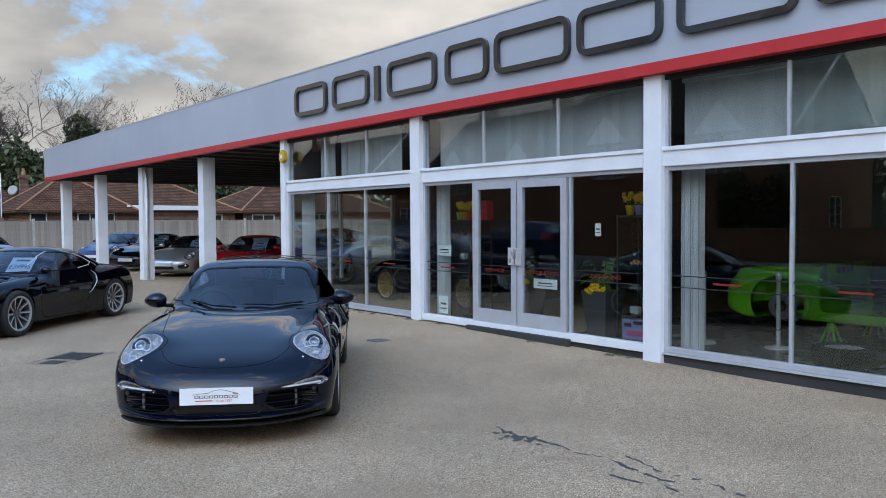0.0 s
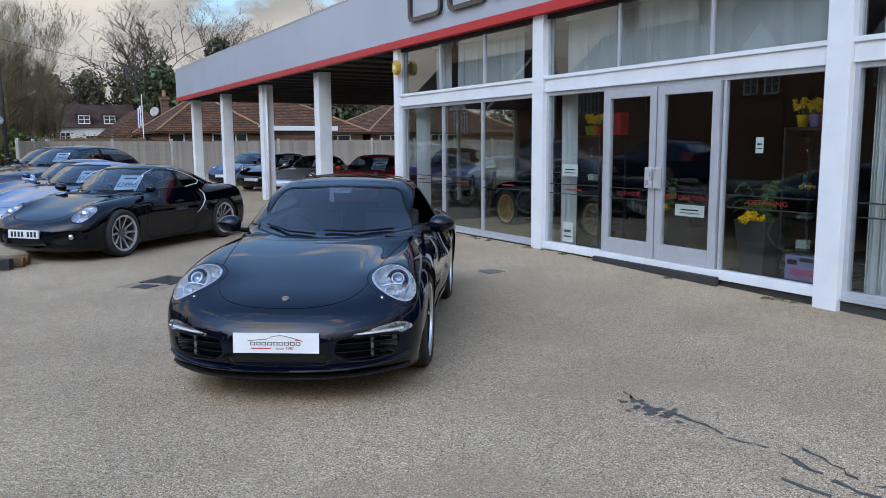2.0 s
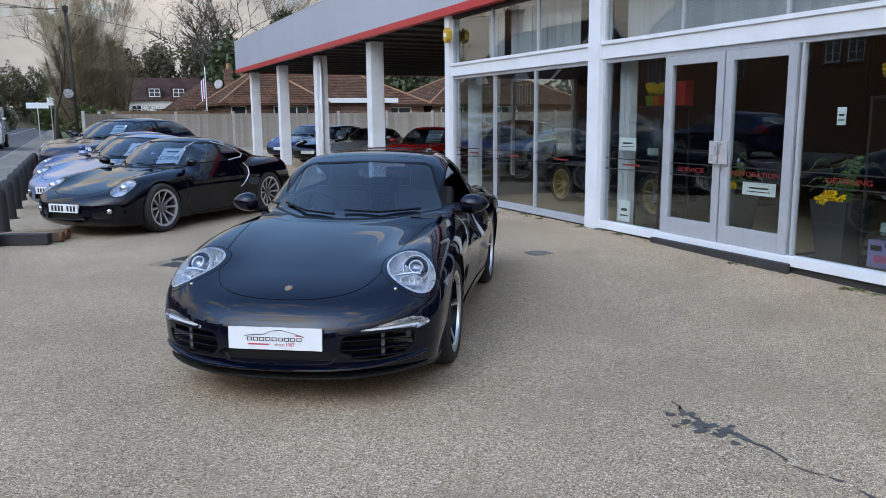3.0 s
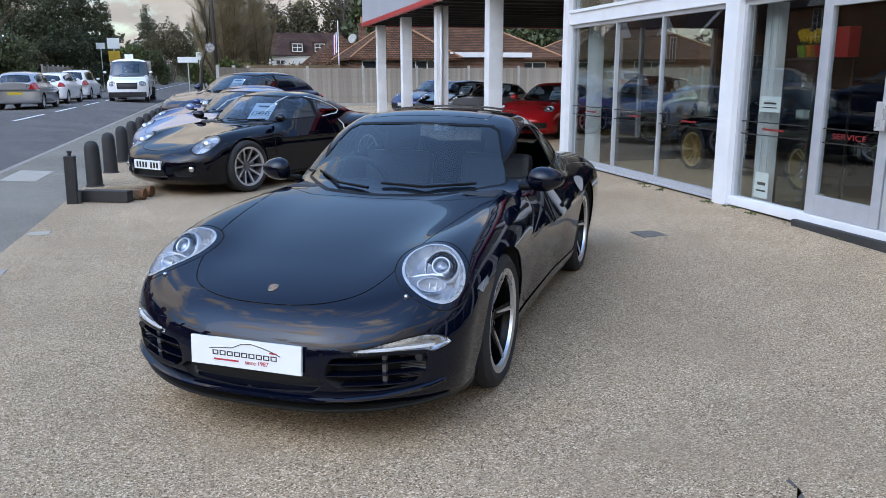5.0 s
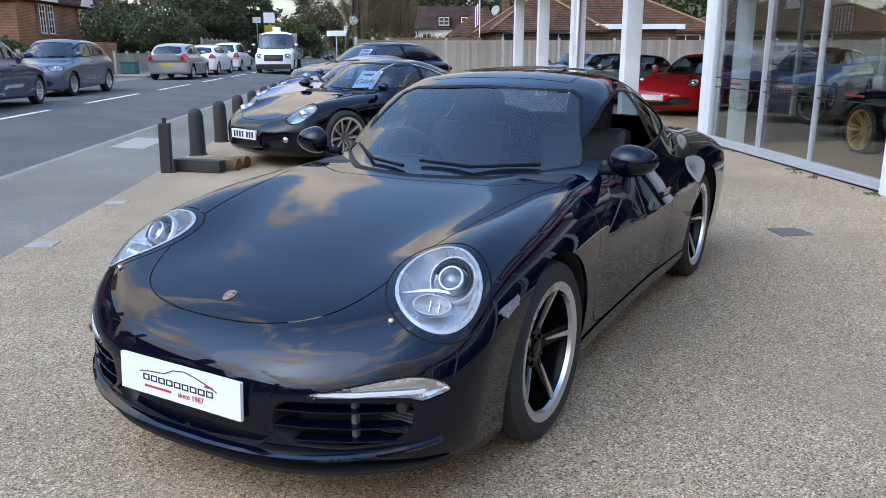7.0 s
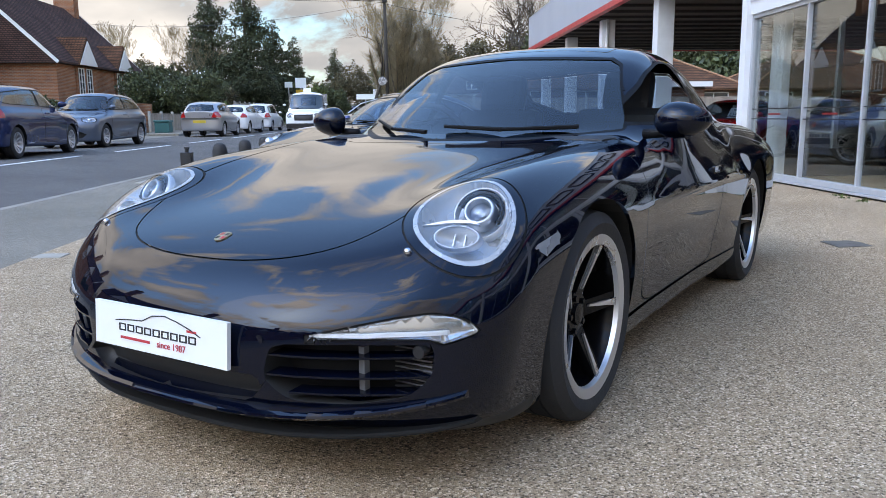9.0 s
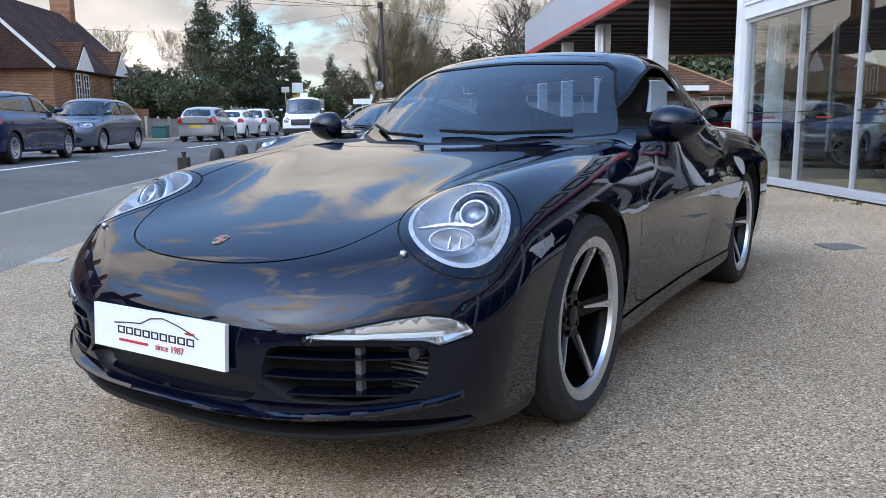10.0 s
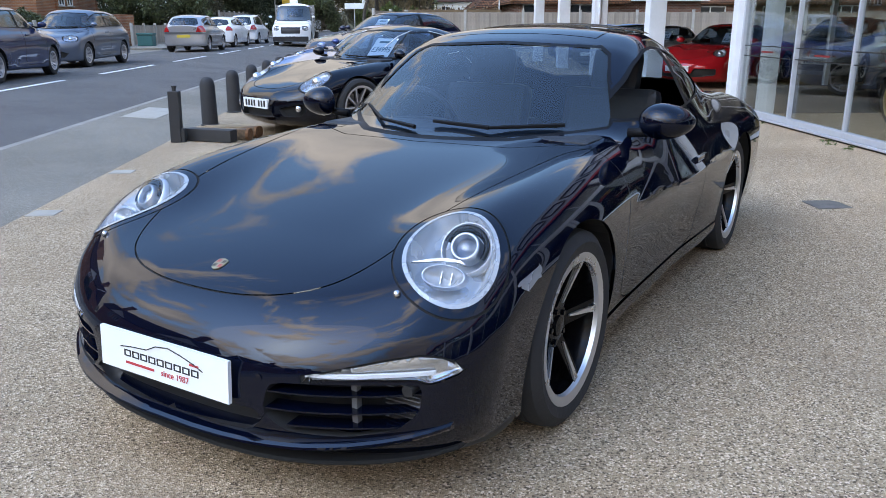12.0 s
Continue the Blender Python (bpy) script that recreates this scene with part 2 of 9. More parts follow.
M = dict(
    forecourt=stony("forecourt tarmac", (0.12, 0.084, 0.055), (0.395, 0.278, 0.180), (0.74, 0.57, 0.41), 170.0, wear=(0.33, 0.23, 0.15), relief=0.8),
    road=stony("road asphalt", (0.075, 0.070, 0.066), (0.115, 0.107, 0.100), (0.21, 0.20, 0.19), 160.0, wear=(0.135, 0.124, 0.115)),
    pave=stony("pavement tarmac", (0.14, 0.124, 0.100), (0.215, 0.190, 0.155), (0.32, 0.285, 0.235), 170.0, wear=(0.245, 0.215, 0.172)),
    patch=stony("patched tarmac", (0.12, 0.086, 0.058), (0.30, 0.215, 0.145), (0.58, 0.45, 0.33), 170.0, wear=(0.24, 0.17, 0.115), relief=0.6),
    ironcover=mat("rusty iron cover", (0.13, 0.115, 0.10), 0.8, vary=0.3, scale=14.0, bump=0.3),
    cover=mat("pale concrete cover", (0.34, 0.305, 0.255), 0.8, vary=0.12, scale=5.0, fine=0.1, bump=0.15),
    kerb=mat("kerb concrete", (0.25, 0.225, 0.19), 0.85, vary=0.2, scale=3.0, fine=0.15, bump=0.3),
    verge=mat("grass verge", (0.06, 0.085, 0.03), 0.9, vary=0.35, scale=2.5, fine=0.4, fine_scale=40.0, second=(0.10, 0.09, 0.05)),
    white=mat("white painted frame", (0.70, 0.715, 0.73), 0.38, vary=0.05, scale=3.0, second=(0.70, 0.72, 0.735), second_scale=2.2, bump=0.03),
    column=mat("white column paint", (0.74, 0.76, 0.78), 0.45, vary=0.06, scale=2.0, second=(0.66, 0.68, 0.69), second_scale=1.4, bump=0.04),
    alu=mat("anodised aluminium", (0.47, 0.49, 0.52), 0.40, metal=0.35, vary=0.06, scale=8.0),
    fascia=mat("grey fascia panel", (0.40, 0.435, 0.49), 0.36, metal=0.15, vary=0.04, scale=0.8, second=(0.37, 0.405, 0.46), second_scale=0.5),
    red=mat("red stripe", (0.52, 0.025, 0.03), 0.35, vary=0.06),
    letter=mat("black letter", (0.006, 0.006, 0.008), 0.18, vary=0.0, coat=0.6),
    soffit=mat("dark soffit boards", (0.045, 0.042, 0.04), 0.8, vary=0.2, scale=1.5, island=0.2),
    black=mat("black plastic", (0.012, 0.012, 0.013), 0.5, vary=0.1),
    # near-black: shade of wells and recesses put into the colour; also black trim
    dark=mat("void shade and flat black", (0.006, 0.006, 0.006), 0.9, vary=0.0),
    plinth=mat("dark plinth", (0.035, 0.034, 0.033), 0.85, vary=0.3, scale=4.0, bump=0.3),
    pane=glass("shop window glass", (0.86, 0.90, 0.89), 0.95, 0.06, power=3.2),
    blind=mat("grey vertical blind", (0.52, 0.53, 0.54), 0.8, vary=0.08, scale=3.0, island=0.08),
    # the room's dimness behind the glass is put into this wall colour
    inwall=mat("showroom wall with room shade", (0.055, 0.053, 0.052), 0.8, vary=0.06, scale=1.0),
    infloor=mat("showroom floor tiles", (0.09, 0.09, 0.093), 0.25, vary=0.08, scale=2.0),
    timber=mat("weathered fence boards", (0.25, 0.215, 0.18), 0.85, vary=0.18, scale=5.0, fine=0.2, fine_scale=60.0, island=0.22, objvar=0.16, bump=0.2),
    post=mat("concrete fence post", (0.36, 0.35, 0.32), 0.9, vary=0.15, scale=4.0, bump=0.2),
    brick=mat("red brown brick", (0.27, 0.10, 0.06), 0.88, vary=0.15, scale=9.0, island=0.35, objvar=0.3, bump=0.2),
    brickold=mat("old orange brick", (0.34, 0.13, 0.07), 0.88, vary=0.2, scale=2.0, fine=0.25, fine_scale=14.0, bump=0.25),
    mortar=mat("mortar", (0.34, 0.30, 0.26), 0.95, vary=0.1),
    tile=mat("clay roof tiles", (0.21, 0.085, 0.05), 0.85, vary=0.22, scale=1.6, island=0.32, objvar=0.2, second=(0.13, 0.08, 0.06), second_scale=1.1, bump=0.2),
    ridge=mat("orange ridge tiles", (0.34, 0.17, 0.095), 0.85, vary=0.2, scale=5.0, island=0.25),
    render=mat("white rendered wall", (0.70, 0.68, 0.63), 0.85, vary=0.08, scale=1.5),
    upvc=mat("white window frame", (0.78, 0.78, 0.77), 0.4, vary=0.03),
    farglass=mat("far window glass", (0.03, 0.035, 0.04), 0.05, vary=0.0, spec=0.8),
    bark=mat("grey brown bark", (0.065, 0.054, 0.044), 0.95, vary=0.3, scale=4.0, bump=0.5, bump_scale=20.0),
    twig=mat("bare twigs", (0.085, 0.068, 0.054), 0.95, vary=0.25, scale=1.0),
    leaf=mat("dark evergreen leaves", (0.058, 0.074, 0.030), 0.7, vary=0.3, scale=0.8, island=0.55),
    leaf2=mat("yellow green leaves", (0.075, 0.10, 0.025), 0.7, vary=0.3, scale=0.8, island=0.5),
    conifer=mat("conifer needles", (0.040, 0.054, 0.026), 0.8, vary=0.3, scale=0.7, island=0.5),
    willow=mat("ochre twigs", (0.24, 0.185, 0.11), 0.9, vary=0.3, scale=1.0, island=0.3),
    hedge=mat("brown hedge", (0.14, 0.09, 0.05), 0.9, vary=0.3, scale=1.5, island=0.4),
    wood=mat("dark telegraph pole", (0.04, 0.033, 0.027), 0.9, vary=0.25, scale=3.0, bump=0.3),
    paintline=mat("white road paint", (0.70, 0.70, 0.68), 0.7, vary=0.12, scale=6.0, fine=0.15),
    steel=mat("brushed steel", (0.72, 0.72, 0.72), 0.3, metal=0.6, vary=0.05),
    yellow=mat("yellow plastic", (0.55, 0.33, 0.04), 0.4, vary=0.05),
    card=mat("white card", (0.80, 0.84, 0.83), 0.6, vary=0.03),
    stain=mat("dark oil and tar stain", (0.07, 0.062, 0.054), 0.6, vary=0.3, scale=20.0, bump=0.3),
)


# ---- mesh helpers ----
def finish(name, bm, material, parent=None, smooth=False):
    me = bpy.data.meshes.new(name)
    bm.normal_update()
    bm.to_mesh(me)
    bm.free()
    for m_ in (material if isinstance(material, (list, tuple)) else [material]):
        me.materials.append(m_)
    if smooth:
        me.polygons.foreach_set("use_smooth", [True] * len(me.polygons))
    ob = new(name, me)
    if parent is not None:
        ob.parent = parent
    return ob


def part(name, bm, material, parent, label="", smooth=False):
    ob = finish(name, bm, material, parent, smooth)
    if label:
        tagged(ob, label)
    return ob


def thing(name, m=None, label="", category="", group="", kind=""):
    ob = new(name)
    ob.empty_display_size = 0.1
    if m is not None:
        ob.matrix_basis = m
    return tagged(ob, label, category, group, kind)


def box(bm, x0, y0, z0, x1, y1, z1, bevel=0.0, m=None):
    r = bmesh.ops.create_cube(bm, size=1.0)
    vs = r["verts"]
    bmesh.ops.scale(bm, vec=(abs(x1 - x0), abs(y1 - y0), abs(z1 - z0)), verts=vs)
    bmesh.ops.translate(bm, vec=((x0 + x1) / 2, (y0 + y1) / 2, (z0 + z1) / 2), verts=vs)
    if bevel:
        es = list({e for v in vs for e in v.link_edges})
        vs = list({v for f in bmesh.ops.bevel(bm, geom=es, offset=bevel, segments=2, affect='EDGES', profile=0.6)["faces"] for v in f.verts} | {v for v in vs if v.is_valid})
    if m is not None:
        bmesh.ops.transform(bm, matrix=m, verts=vs)
    return vs


def boxes(*rows, bevel=0.0):
    bm = bmesh.new()
    for r in rows:
        box(bm, *r, bevel=bevel)
    return bm


def tube(bm, p, q, r0, r1=None, n=10, caps=True):
    """A tapered rod from p to q."""
    p, q = Vector(p), Vector(q)
    d = q - p
    m = Matrix.Translation((p + q) / 2) @ d.to_track_quat("Z", "Y").to_matrix().to_4x4()
    return bmesh.ops.create_cone(bm, cap_ends=caps, segments=n, radius1=r0, radius2=r0 if r1 is None else r1, depth=d.length, matrix=m)["verts"]


def tubes(*rows, n=10):
    bm = bmesh.new()
    for r in rows:
        tube(bm, *r, n=n)
    return bm


def lathe(bm, profile, n=24, m=None):
    """Turns (radius, height) pairs round z."""
    rings = []
    for r, z in profile:
        rings.append([bm.verts.new((r * math.cos(2 * math.pi * i / n), r * math.sin(2 * math.pi * i / n), z)) for i in range(n)])
    for a, c in zip(rings, rings[1:]):
        for i in range(n):
            bm.faces.new((a[i], a[(i + 1) % n], c[(i + 1) % n], c[i]))
    vs = [v for r in rings for v in r]
    if m is not None:
        bmesh.ops.transform(bm, matrix=m, verts=vs)
    return vs


def prism(bm, outline, depth, m=None):
    """A flat outline in x, y, given depth along z."""
    lo = [bm.verts.new((x, y, 0)) for x, y in outline]
    hi = [bm.verts.new((x, y, depth)) for x, y in outline]
    bm.faces.new(lo[::-1])
    bm.faces.new(hi)
    for i in range(len(lo)):
        j = (i + 1) % len(lo)
        bm.faces.new((lo[i], lo[j], hi[j], hi[i]))
    if m is not None:
        bmesh.ops.transform(bm, matrix=m, verts=lo + hi)
    return lo + hi


def writing(text, size, m, material, parent=None, name="writing", depth=0.001, centre=True):
    """Letters in the built-in font, in the plane x, y of the pose m."""
    c = bpy.data.curves.new(name, 'FONT')
    c.body, c.size, c.extrude = text, size, depth
    c.align_x = 'CENTER' if centre else 'LEFT'
    c.align_y = 'CENTER'
    tmp = new(name, c)
    me = bpy.data.meshes.new_from_object(tmp.evaluated_get(bpy.context.evaluated_depsgraph_get()))
    bpy.data.objects.remove(tmp)
    me.materials.clear()
    me.materials.append(material)
    ob = new(name, me)
    ob.parent = parent
    ob.matrix_basis = m
    return ob

# ---- ground, road, pavement ----
GZ = -0.03                                           # level of the forecourt
XG = 7.64                                            # plane of the shop front


def slab(name, x0, y0, x1, y1, z, material, label, thick=0.25):
    return tagged(finish(name, boxes((x0, y0, z - thick, x1, y1, z)), material), label, kind="structure")


slab("ground", -900, -900, 900, 1600, GZ - 0.16, M["verge"], "rough grass and earth reaching to the horizon")


def court_z(x, y):
    """The forecourt lies level and ramps up a little before the shop front."""
    return GZ + 0.10 * min(1.0, max(0.0, (x - 4.6) / 2.9)) * min(1.0, max(0.0, (y - 4.0) / 5.5)) * min(1.0, max(0.0, (18.0 - y) / 4.0))


bm = bmesh.new()
xs = [0.30, 2.5, 4.6, 5.6, 6.6, 7.5, 7.66, 12.0, 40.0]
ys = [-30.0, 0.0, 4.0, 5.4, 6.8, 8.2, 9.5, 11.0, 12.5, 14.0, 16.0, 18.0, 26.0, 41.4]
grid = [[bm.verts.new((x, y, court_z(x, y))) for y in ys] for x in xs]
for a, b in zip(grid, grid[1:]):
    for j in range(len(ys) - 1):
        bm.faces.new((a[j], b[j], b[j + 1], a[j + 1]))
rim = [e for e in bm.edges if e.is_boundary]
skirt = bmesh.ops.extrude_edge_only(bm, edges=rim)["geom"]
for v in skirt:
    if isinstance(v, bmesh.types.BMVert):
        v.co.z = GZ - 0.25
tagged(finish("forecourt", bm, M["forecourt"]), "worn grey-brown tarmac forecourt with pale stones", kind="structure")
RZ = 0.195                                           # level of the road's crown


def sloped(name, profile, y0, y1, material, label, thick=0.3):
    """A long strip along y whose height follows (x, z) pairs."""
    bm = bmesh.new()
    rows = [[bm.verts.new((x, y, z)) for x, z in profile] + [bm.verts.new((x, y, z - thick)) for x, z in reversed(profile)] for y in (y0, y1)]
    n = len(rows[0])
    for i in range(n):
        j = (i + 1) % n
        bm.faces.new((rows[0][i], rows[0][j], rows[1][j], rows[1][i]))
    bm.faces.new(rows[0][::-1])
    bm.faces.new(rows[1])
    bmesh.ops.recalc_face_normals(bm, faces=bm.faces[:])
    return tagged(finish(name, bm, material), label, kind="structure")


sloped("pavement", [(0.30, GZ - 0.004), (-0.4, 0.005), (-1.05, 0.055)], -60, 400, M["pave"], "smooth grey tarmac pavement beside the road")
sloped("kerb", [(-1.05, 0.056), (-1.14, 0.058)], -60, 400, M["kerb"], "pale concrete dropped kerb along the road")
sloped("road", [(-1.14, 0.048), (-2.2, 0.12), (-3.4, RZ), (-4.1, RZ), (-7.2, RZ - 0.01)], -60, 400, M["road"], "grey asphalt road with white dashed centre line")
sloped("far_kerb", [(-7.2, RZ + 0.09), (-7.33, RZ + 0.09)], 38.5, 400, M["kerb"], "pale concrete kerb on the far side of the road", 0.4)
sloped("far_pavement", [(-7.33, RZ + 0.08), (-9.6, RZ + 0.08)], 38.5, 400, M["pave"], "grey tarmac pavement on the far side", 0.4)
sloped("parking_bay", [(-7.2, RZ - 0.012), (-9.6, RZ)], -60, 38.5, M["pave"], "grey tarmac parking strip beside the road", 0.4)
sloped("far_ground", [(-9.6, RZ - 0.02), (-14.0, RZ), (-60.0, RZ + 0.2)], -60, 400, M["verge"], "grass and garden soil across the road", 0.5)

road_lines = thing("road_marking", None, "white dashes painted along the middle of the asphalt", kind="structure")
for i in range(-3, 22):
    y0 = 21.7 + i * 6.0
    part("dash", boxes((-3.81, y0, RZ, -3.70, y0 + 4.0, RZ + 0.004)), M["paintline"], road_lines)

# ---- the showroom building ----
POST_Y = (14.08, 9.78, 5.37, 1.0, -3.4)              # white posts between the bays
FAS_Y0, FAS_Y1, FAS_X = -9.0, 32.8, 7.47
fascia = tagged(finish("fascia", boxes((FAS_X, FAS_Y0, 3.40, FAS_X + 0.12, FAS_Y1, 4.45)), M["fascia"]),
                "long grey metal fascia over the shop front and canopy", kind="structure")
part("red_stripe", boxes((FAS_X - 0.012, FAS_Y0, 3.27, FAS_X + 0.13, FAS_Y1 + 0.012, 3.40)), M["red"], fascia, "red painted trim under the fascia")
part("end_panel", boxes((FAS_X + 0.12, FAS_Y1 - 0.10, 3.40, 20.0, FAS_Y1, 4.45)), M["fascia"], fascia)
part("end_stripe", boxes((FAS_X + 0.13, FAS_Y1 - 0.10, 3.27, 20.0, FAS_Y1 + 0.012, 3.40)), M["red"], fascia)
part("coping", boxes((FAS_X - 0.01, FAS_Y0, 4.45, FAS_X + 0.14, FAS_Y1 + 0.01, 4.475)), M["alu"], fascia)

tagged(finish("roof", boxes((FAS_X + 0.12, FAS_Y0, 3.95, 20.0, FAS_Y1 - 0.1, 4.2)), M["soffit"]), "dark flat roof of the showroom and canopy", kind="structure")
bm = boxes((FAS_X + 0.12, 14.2, 3.30, 20.0, FAS_Y1 - 0.1, 3.36))
for i in range(18):                                   # boarded underside
    box(bm, FAS_X + 0.13, 14.6 + i, 3.24, 20.0, 14.72 + i, 3.30)
tagged(finish("canopy_ceiling", bm, M["soffit"]), "dark boarded underside of the canopy with joists", kind="structure")
tagged(finish("soffit", boxes((FAS_X + 0.12, FAS_Y0, 3.27, XG + 0.02, 14.2, 3.31)), M["black"]), "dark soffit behind the fascia", kind="structure")

column = thing("column", pose(7.95, 18.75, GZ), "white painted square canopy column on the tarmac", "column", "canopy columns")
part("shaft", boxes((-0.16, -0.16, 0.0, 0.16, 0.16, 3.28), bevel=0.012), M["column"], column)
for y in (23.1, 27.4, 31.7):
    last_column = copy_thing(column, pose(7.95, y, GZ))
    if y == 23.1:
        part("downpipe", tubes(((-0.05, -0.20, 0.05), (-0.05, -0.20, 3.28), 0.035)), M["column"], last_column, smooth=True)

for i, y in enumerate(POST_Y):
    w = 0.12 if i else 0.09
    bm = boxes((XG - 0.10, y - w, GZ, XG + 0.10, y + w, 3.27), bevel=0.008)
    tagged(finish("post", bm, M["white"]), "white painted post of the shop front", kind="structure")

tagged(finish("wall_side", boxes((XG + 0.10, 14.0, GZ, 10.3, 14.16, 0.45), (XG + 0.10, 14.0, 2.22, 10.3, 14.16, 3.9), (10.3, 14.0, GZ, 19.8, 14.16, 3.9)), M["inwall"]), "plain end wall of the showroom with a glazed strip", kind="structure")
w_end = tagged(thing("window_6"), "fixed side window at the corner of the showroom", kind="structure")
part("pane", boxes((XG + 0.10, 14.07, 0.45, 10.3, 14.078, 2.22)), M["pane"], w_end).visible_shadow = False
for x_ in (8.9, 10.26):
    part("mullion", boxes((x_ - 0.03, 14.04, 0.45, x_ + 0.03, 14.11, 2.22)), M["alu"], w_end)
# back, end and ceiling share the darkened tone that carries the room's shade
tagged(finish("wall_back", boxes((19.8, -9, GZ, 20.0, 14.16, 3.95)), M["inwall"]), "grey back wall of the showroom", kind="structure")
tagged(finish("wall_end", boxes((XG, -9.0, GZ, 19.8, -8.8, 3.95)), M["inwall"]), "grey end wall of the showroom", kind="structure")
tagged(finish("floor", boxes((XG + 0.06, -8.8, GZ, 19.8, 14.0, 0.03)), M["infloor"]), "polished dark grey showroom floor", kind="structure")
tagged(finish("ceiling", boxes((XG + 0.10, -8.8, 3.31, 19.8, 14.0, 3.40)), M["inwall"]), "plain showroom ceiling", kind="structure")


def frame_bars(rows, name, parent, material, bevel=0.0):
    for r in rows:
        part(name, boxes(r, bevel=bevel), material, parent)


def bay(number, y0, y1, upper, lower, door=None, sill_mat=None):
    """One bay of the shop front between two posts: y0 is the near end. upper, lower: the mullions."""
    w = tagged(thing("window_%d" % number), "white framed shop window bay with clerestory panes and dark glass", kind="structure")
    x = XG
    part("transom", boxes((x - 0.055, y0, 2.235, x + 0.07, y1, 2.455), bevel=0.006), M["white"], w)
    part("ledge", boxes((x - 0.075, y0, 2.41, x - 0.055, y1, 2.455)), M["white"], w)
    part("head", boxes((x - 0.03, y0, 3.21, x + 0.06, y1, 3.27)), M["black"], w)
    # upper row
    ys = [y0, *upper, y1]
    for a, b in zip(ys, ys[1:]):
        part("pane", boxes((x + 0.010, a, 2.455, x + 0.016, b, 3.21)), M["pane"], w).visible_shadow = False
    for u in upper:
        part("mullion", boxes((x - 0.015, u - 0.018, 2.455, x + 0.03, u + 0.018, 3.21), bevel=0.004), M["alu"], w)
    for a, b in ((y0, y0 + 0.03), (y1 - 0.03, y1)):
        part("jamb", boxes((x - 0.015, a, 2.455, x + 0.035, b, 3.21)), M["alu"], w)
    # lower row
    ys = [y0, *lower, y1]
    for k, (a, b) in enumerate(zip(ys, ys[1:])):
        if door and k in door:
            continue
        off = 0.02 * (k % 2)
        part("pane", boxes((x + 0.010 + off, a, 0.16, x + 0.018 + off, b, 2.235)), M["pane"], w).visible_shadow = False
    for u in lower:
        part("mullion", boxes((x - 0.02, u - 0.017, 0.17, x + 0.035, u + 0.017, 2.235), bevel=0.005), M["alu"], w)
    for a, b in ((y0, y0 + 0.05), (y1 - 0.05, y1)):
        part("jamb", boxes((x - 0.025, a, 0.17, x + 0.05, b, 2.235)), M["alu"], w)
    part("top_rail", boxes((x - 0.022, y0, 2.185, x + 0.05, y1, 2.235)), M["alu"], w)
    if sill_mat:
        part("sill", boxes((x - 0.07, y0, 0.085, x + 0.06, y1, 0.18), bevel=0.006), sill_mat, w)
    else:
        part("sill", boxes((x - 0.035, y0, 0.118, x + 0.06, y1, 0.18), bevel=0.006), M["alu"], w)
        part("bottom_rail", boxes((x - 0.065, y0, 0.092, x + 0.06, y1, 0.116), bevel=0.004), M["alu"], w)
    part("plinth", boxes((x - 0.03, y0, GZ, x + 0.06, y1, 0.088)), M["plinth"], w)
    return w


bay(1, 9.90, 13.99, (11.25, 12.60), (11.30, 12.52))
w2 = bay(2, 5.49, 9.66, (6.87, 8.28), (6.66, 8.50), door=(1,), sill_mat=M["white"])
bay(3, 1.12, 5.25, (3.83, 2.45), (3.79, 2.40))
bay(4, -3.28, 0.88, (-0.5, -1.9), (-0.5, -1.9))
bay(5, -8.8, -3.52, (-5.2, -7.0), (-5.2, -7.0))


def shop_door(number, y0, y1, handle_y):
    d = tagged(thing("door_%d" % number), "closed aluminium framed glass shop door", kind="structure")
    x = XG - 0.015
    for r in ((y0, 0.185, y0 + 0.10, 2.18), (y1 - 0.10, 0.185, y1, 2.18), (y0 + 0.1, 0.185, y1 - 0.1, 0.37), (y0 + 0.1, 2.08, y1 - 0.1, 2.18)):
        part("rail", boxes((x - 0.03, r[0], r[1], x + 0.03, r[2], r[3]), bevel=0.004), M["alu"], d)
    part("pane", boxes((x - 0.004, y0 + 0.1, 0.36, x + 0.004, y1 - 0.1, 2.08)), M["pane"], d).visible_shadow = False
    part("handle_plate", boxes((x - 0.075, handle_y - 0.055, 1.02, x - 0.06, handle_y + 0.055, 1.26), bevel=0.004), M["steel"], d, "brushed steel pull plate")
    part("handle_stem", boxes((x - 0.06, handle_y - 0.02, 1.06, x - 0.03, handle_y + 0.02, 1.22)), M["steel"], d)


shop_door(1, 7.60, 8.47, 7.66)
shop_door(2, 6.70, 7.58, 7.52)
part("threshold", boxes((XG - 0.13, 6.6, GZ, XG - 0.07, 8.55, 0.115), bevel=0.01), M["plinth"], w2)

# vertical blinds behind the upper panes
for n_, (a, b) in enumerate(((1.3, 5.2), (5.6, 9.6), (10.6, 12.5), (12.7, 13.3))):
    bm = boxes((XG + 0.24, a, 3.20, XG + 0.32, b, 3.315))
    k = int((b - a) / 0.105)
    for i in range(k):
        c = a + (i + 0.5) * 0.105
        t = radians(3 + 2 * math.sin(i * 1.7))
        box(bm, -0.0575, -0.001, 2.46, 0.0575, 0.001, 3.2, m=Matrix.Translation((XG + 0.28 + 0.004 * (i % 2), c, 0)) @ Matrix.Rotation(math.pi / 2 - t, 4, 'Z'))
    tagged(finish("vertical_blind", bm, M["blind"]), "pale grey vertical blind behind the upper panes", "blind")

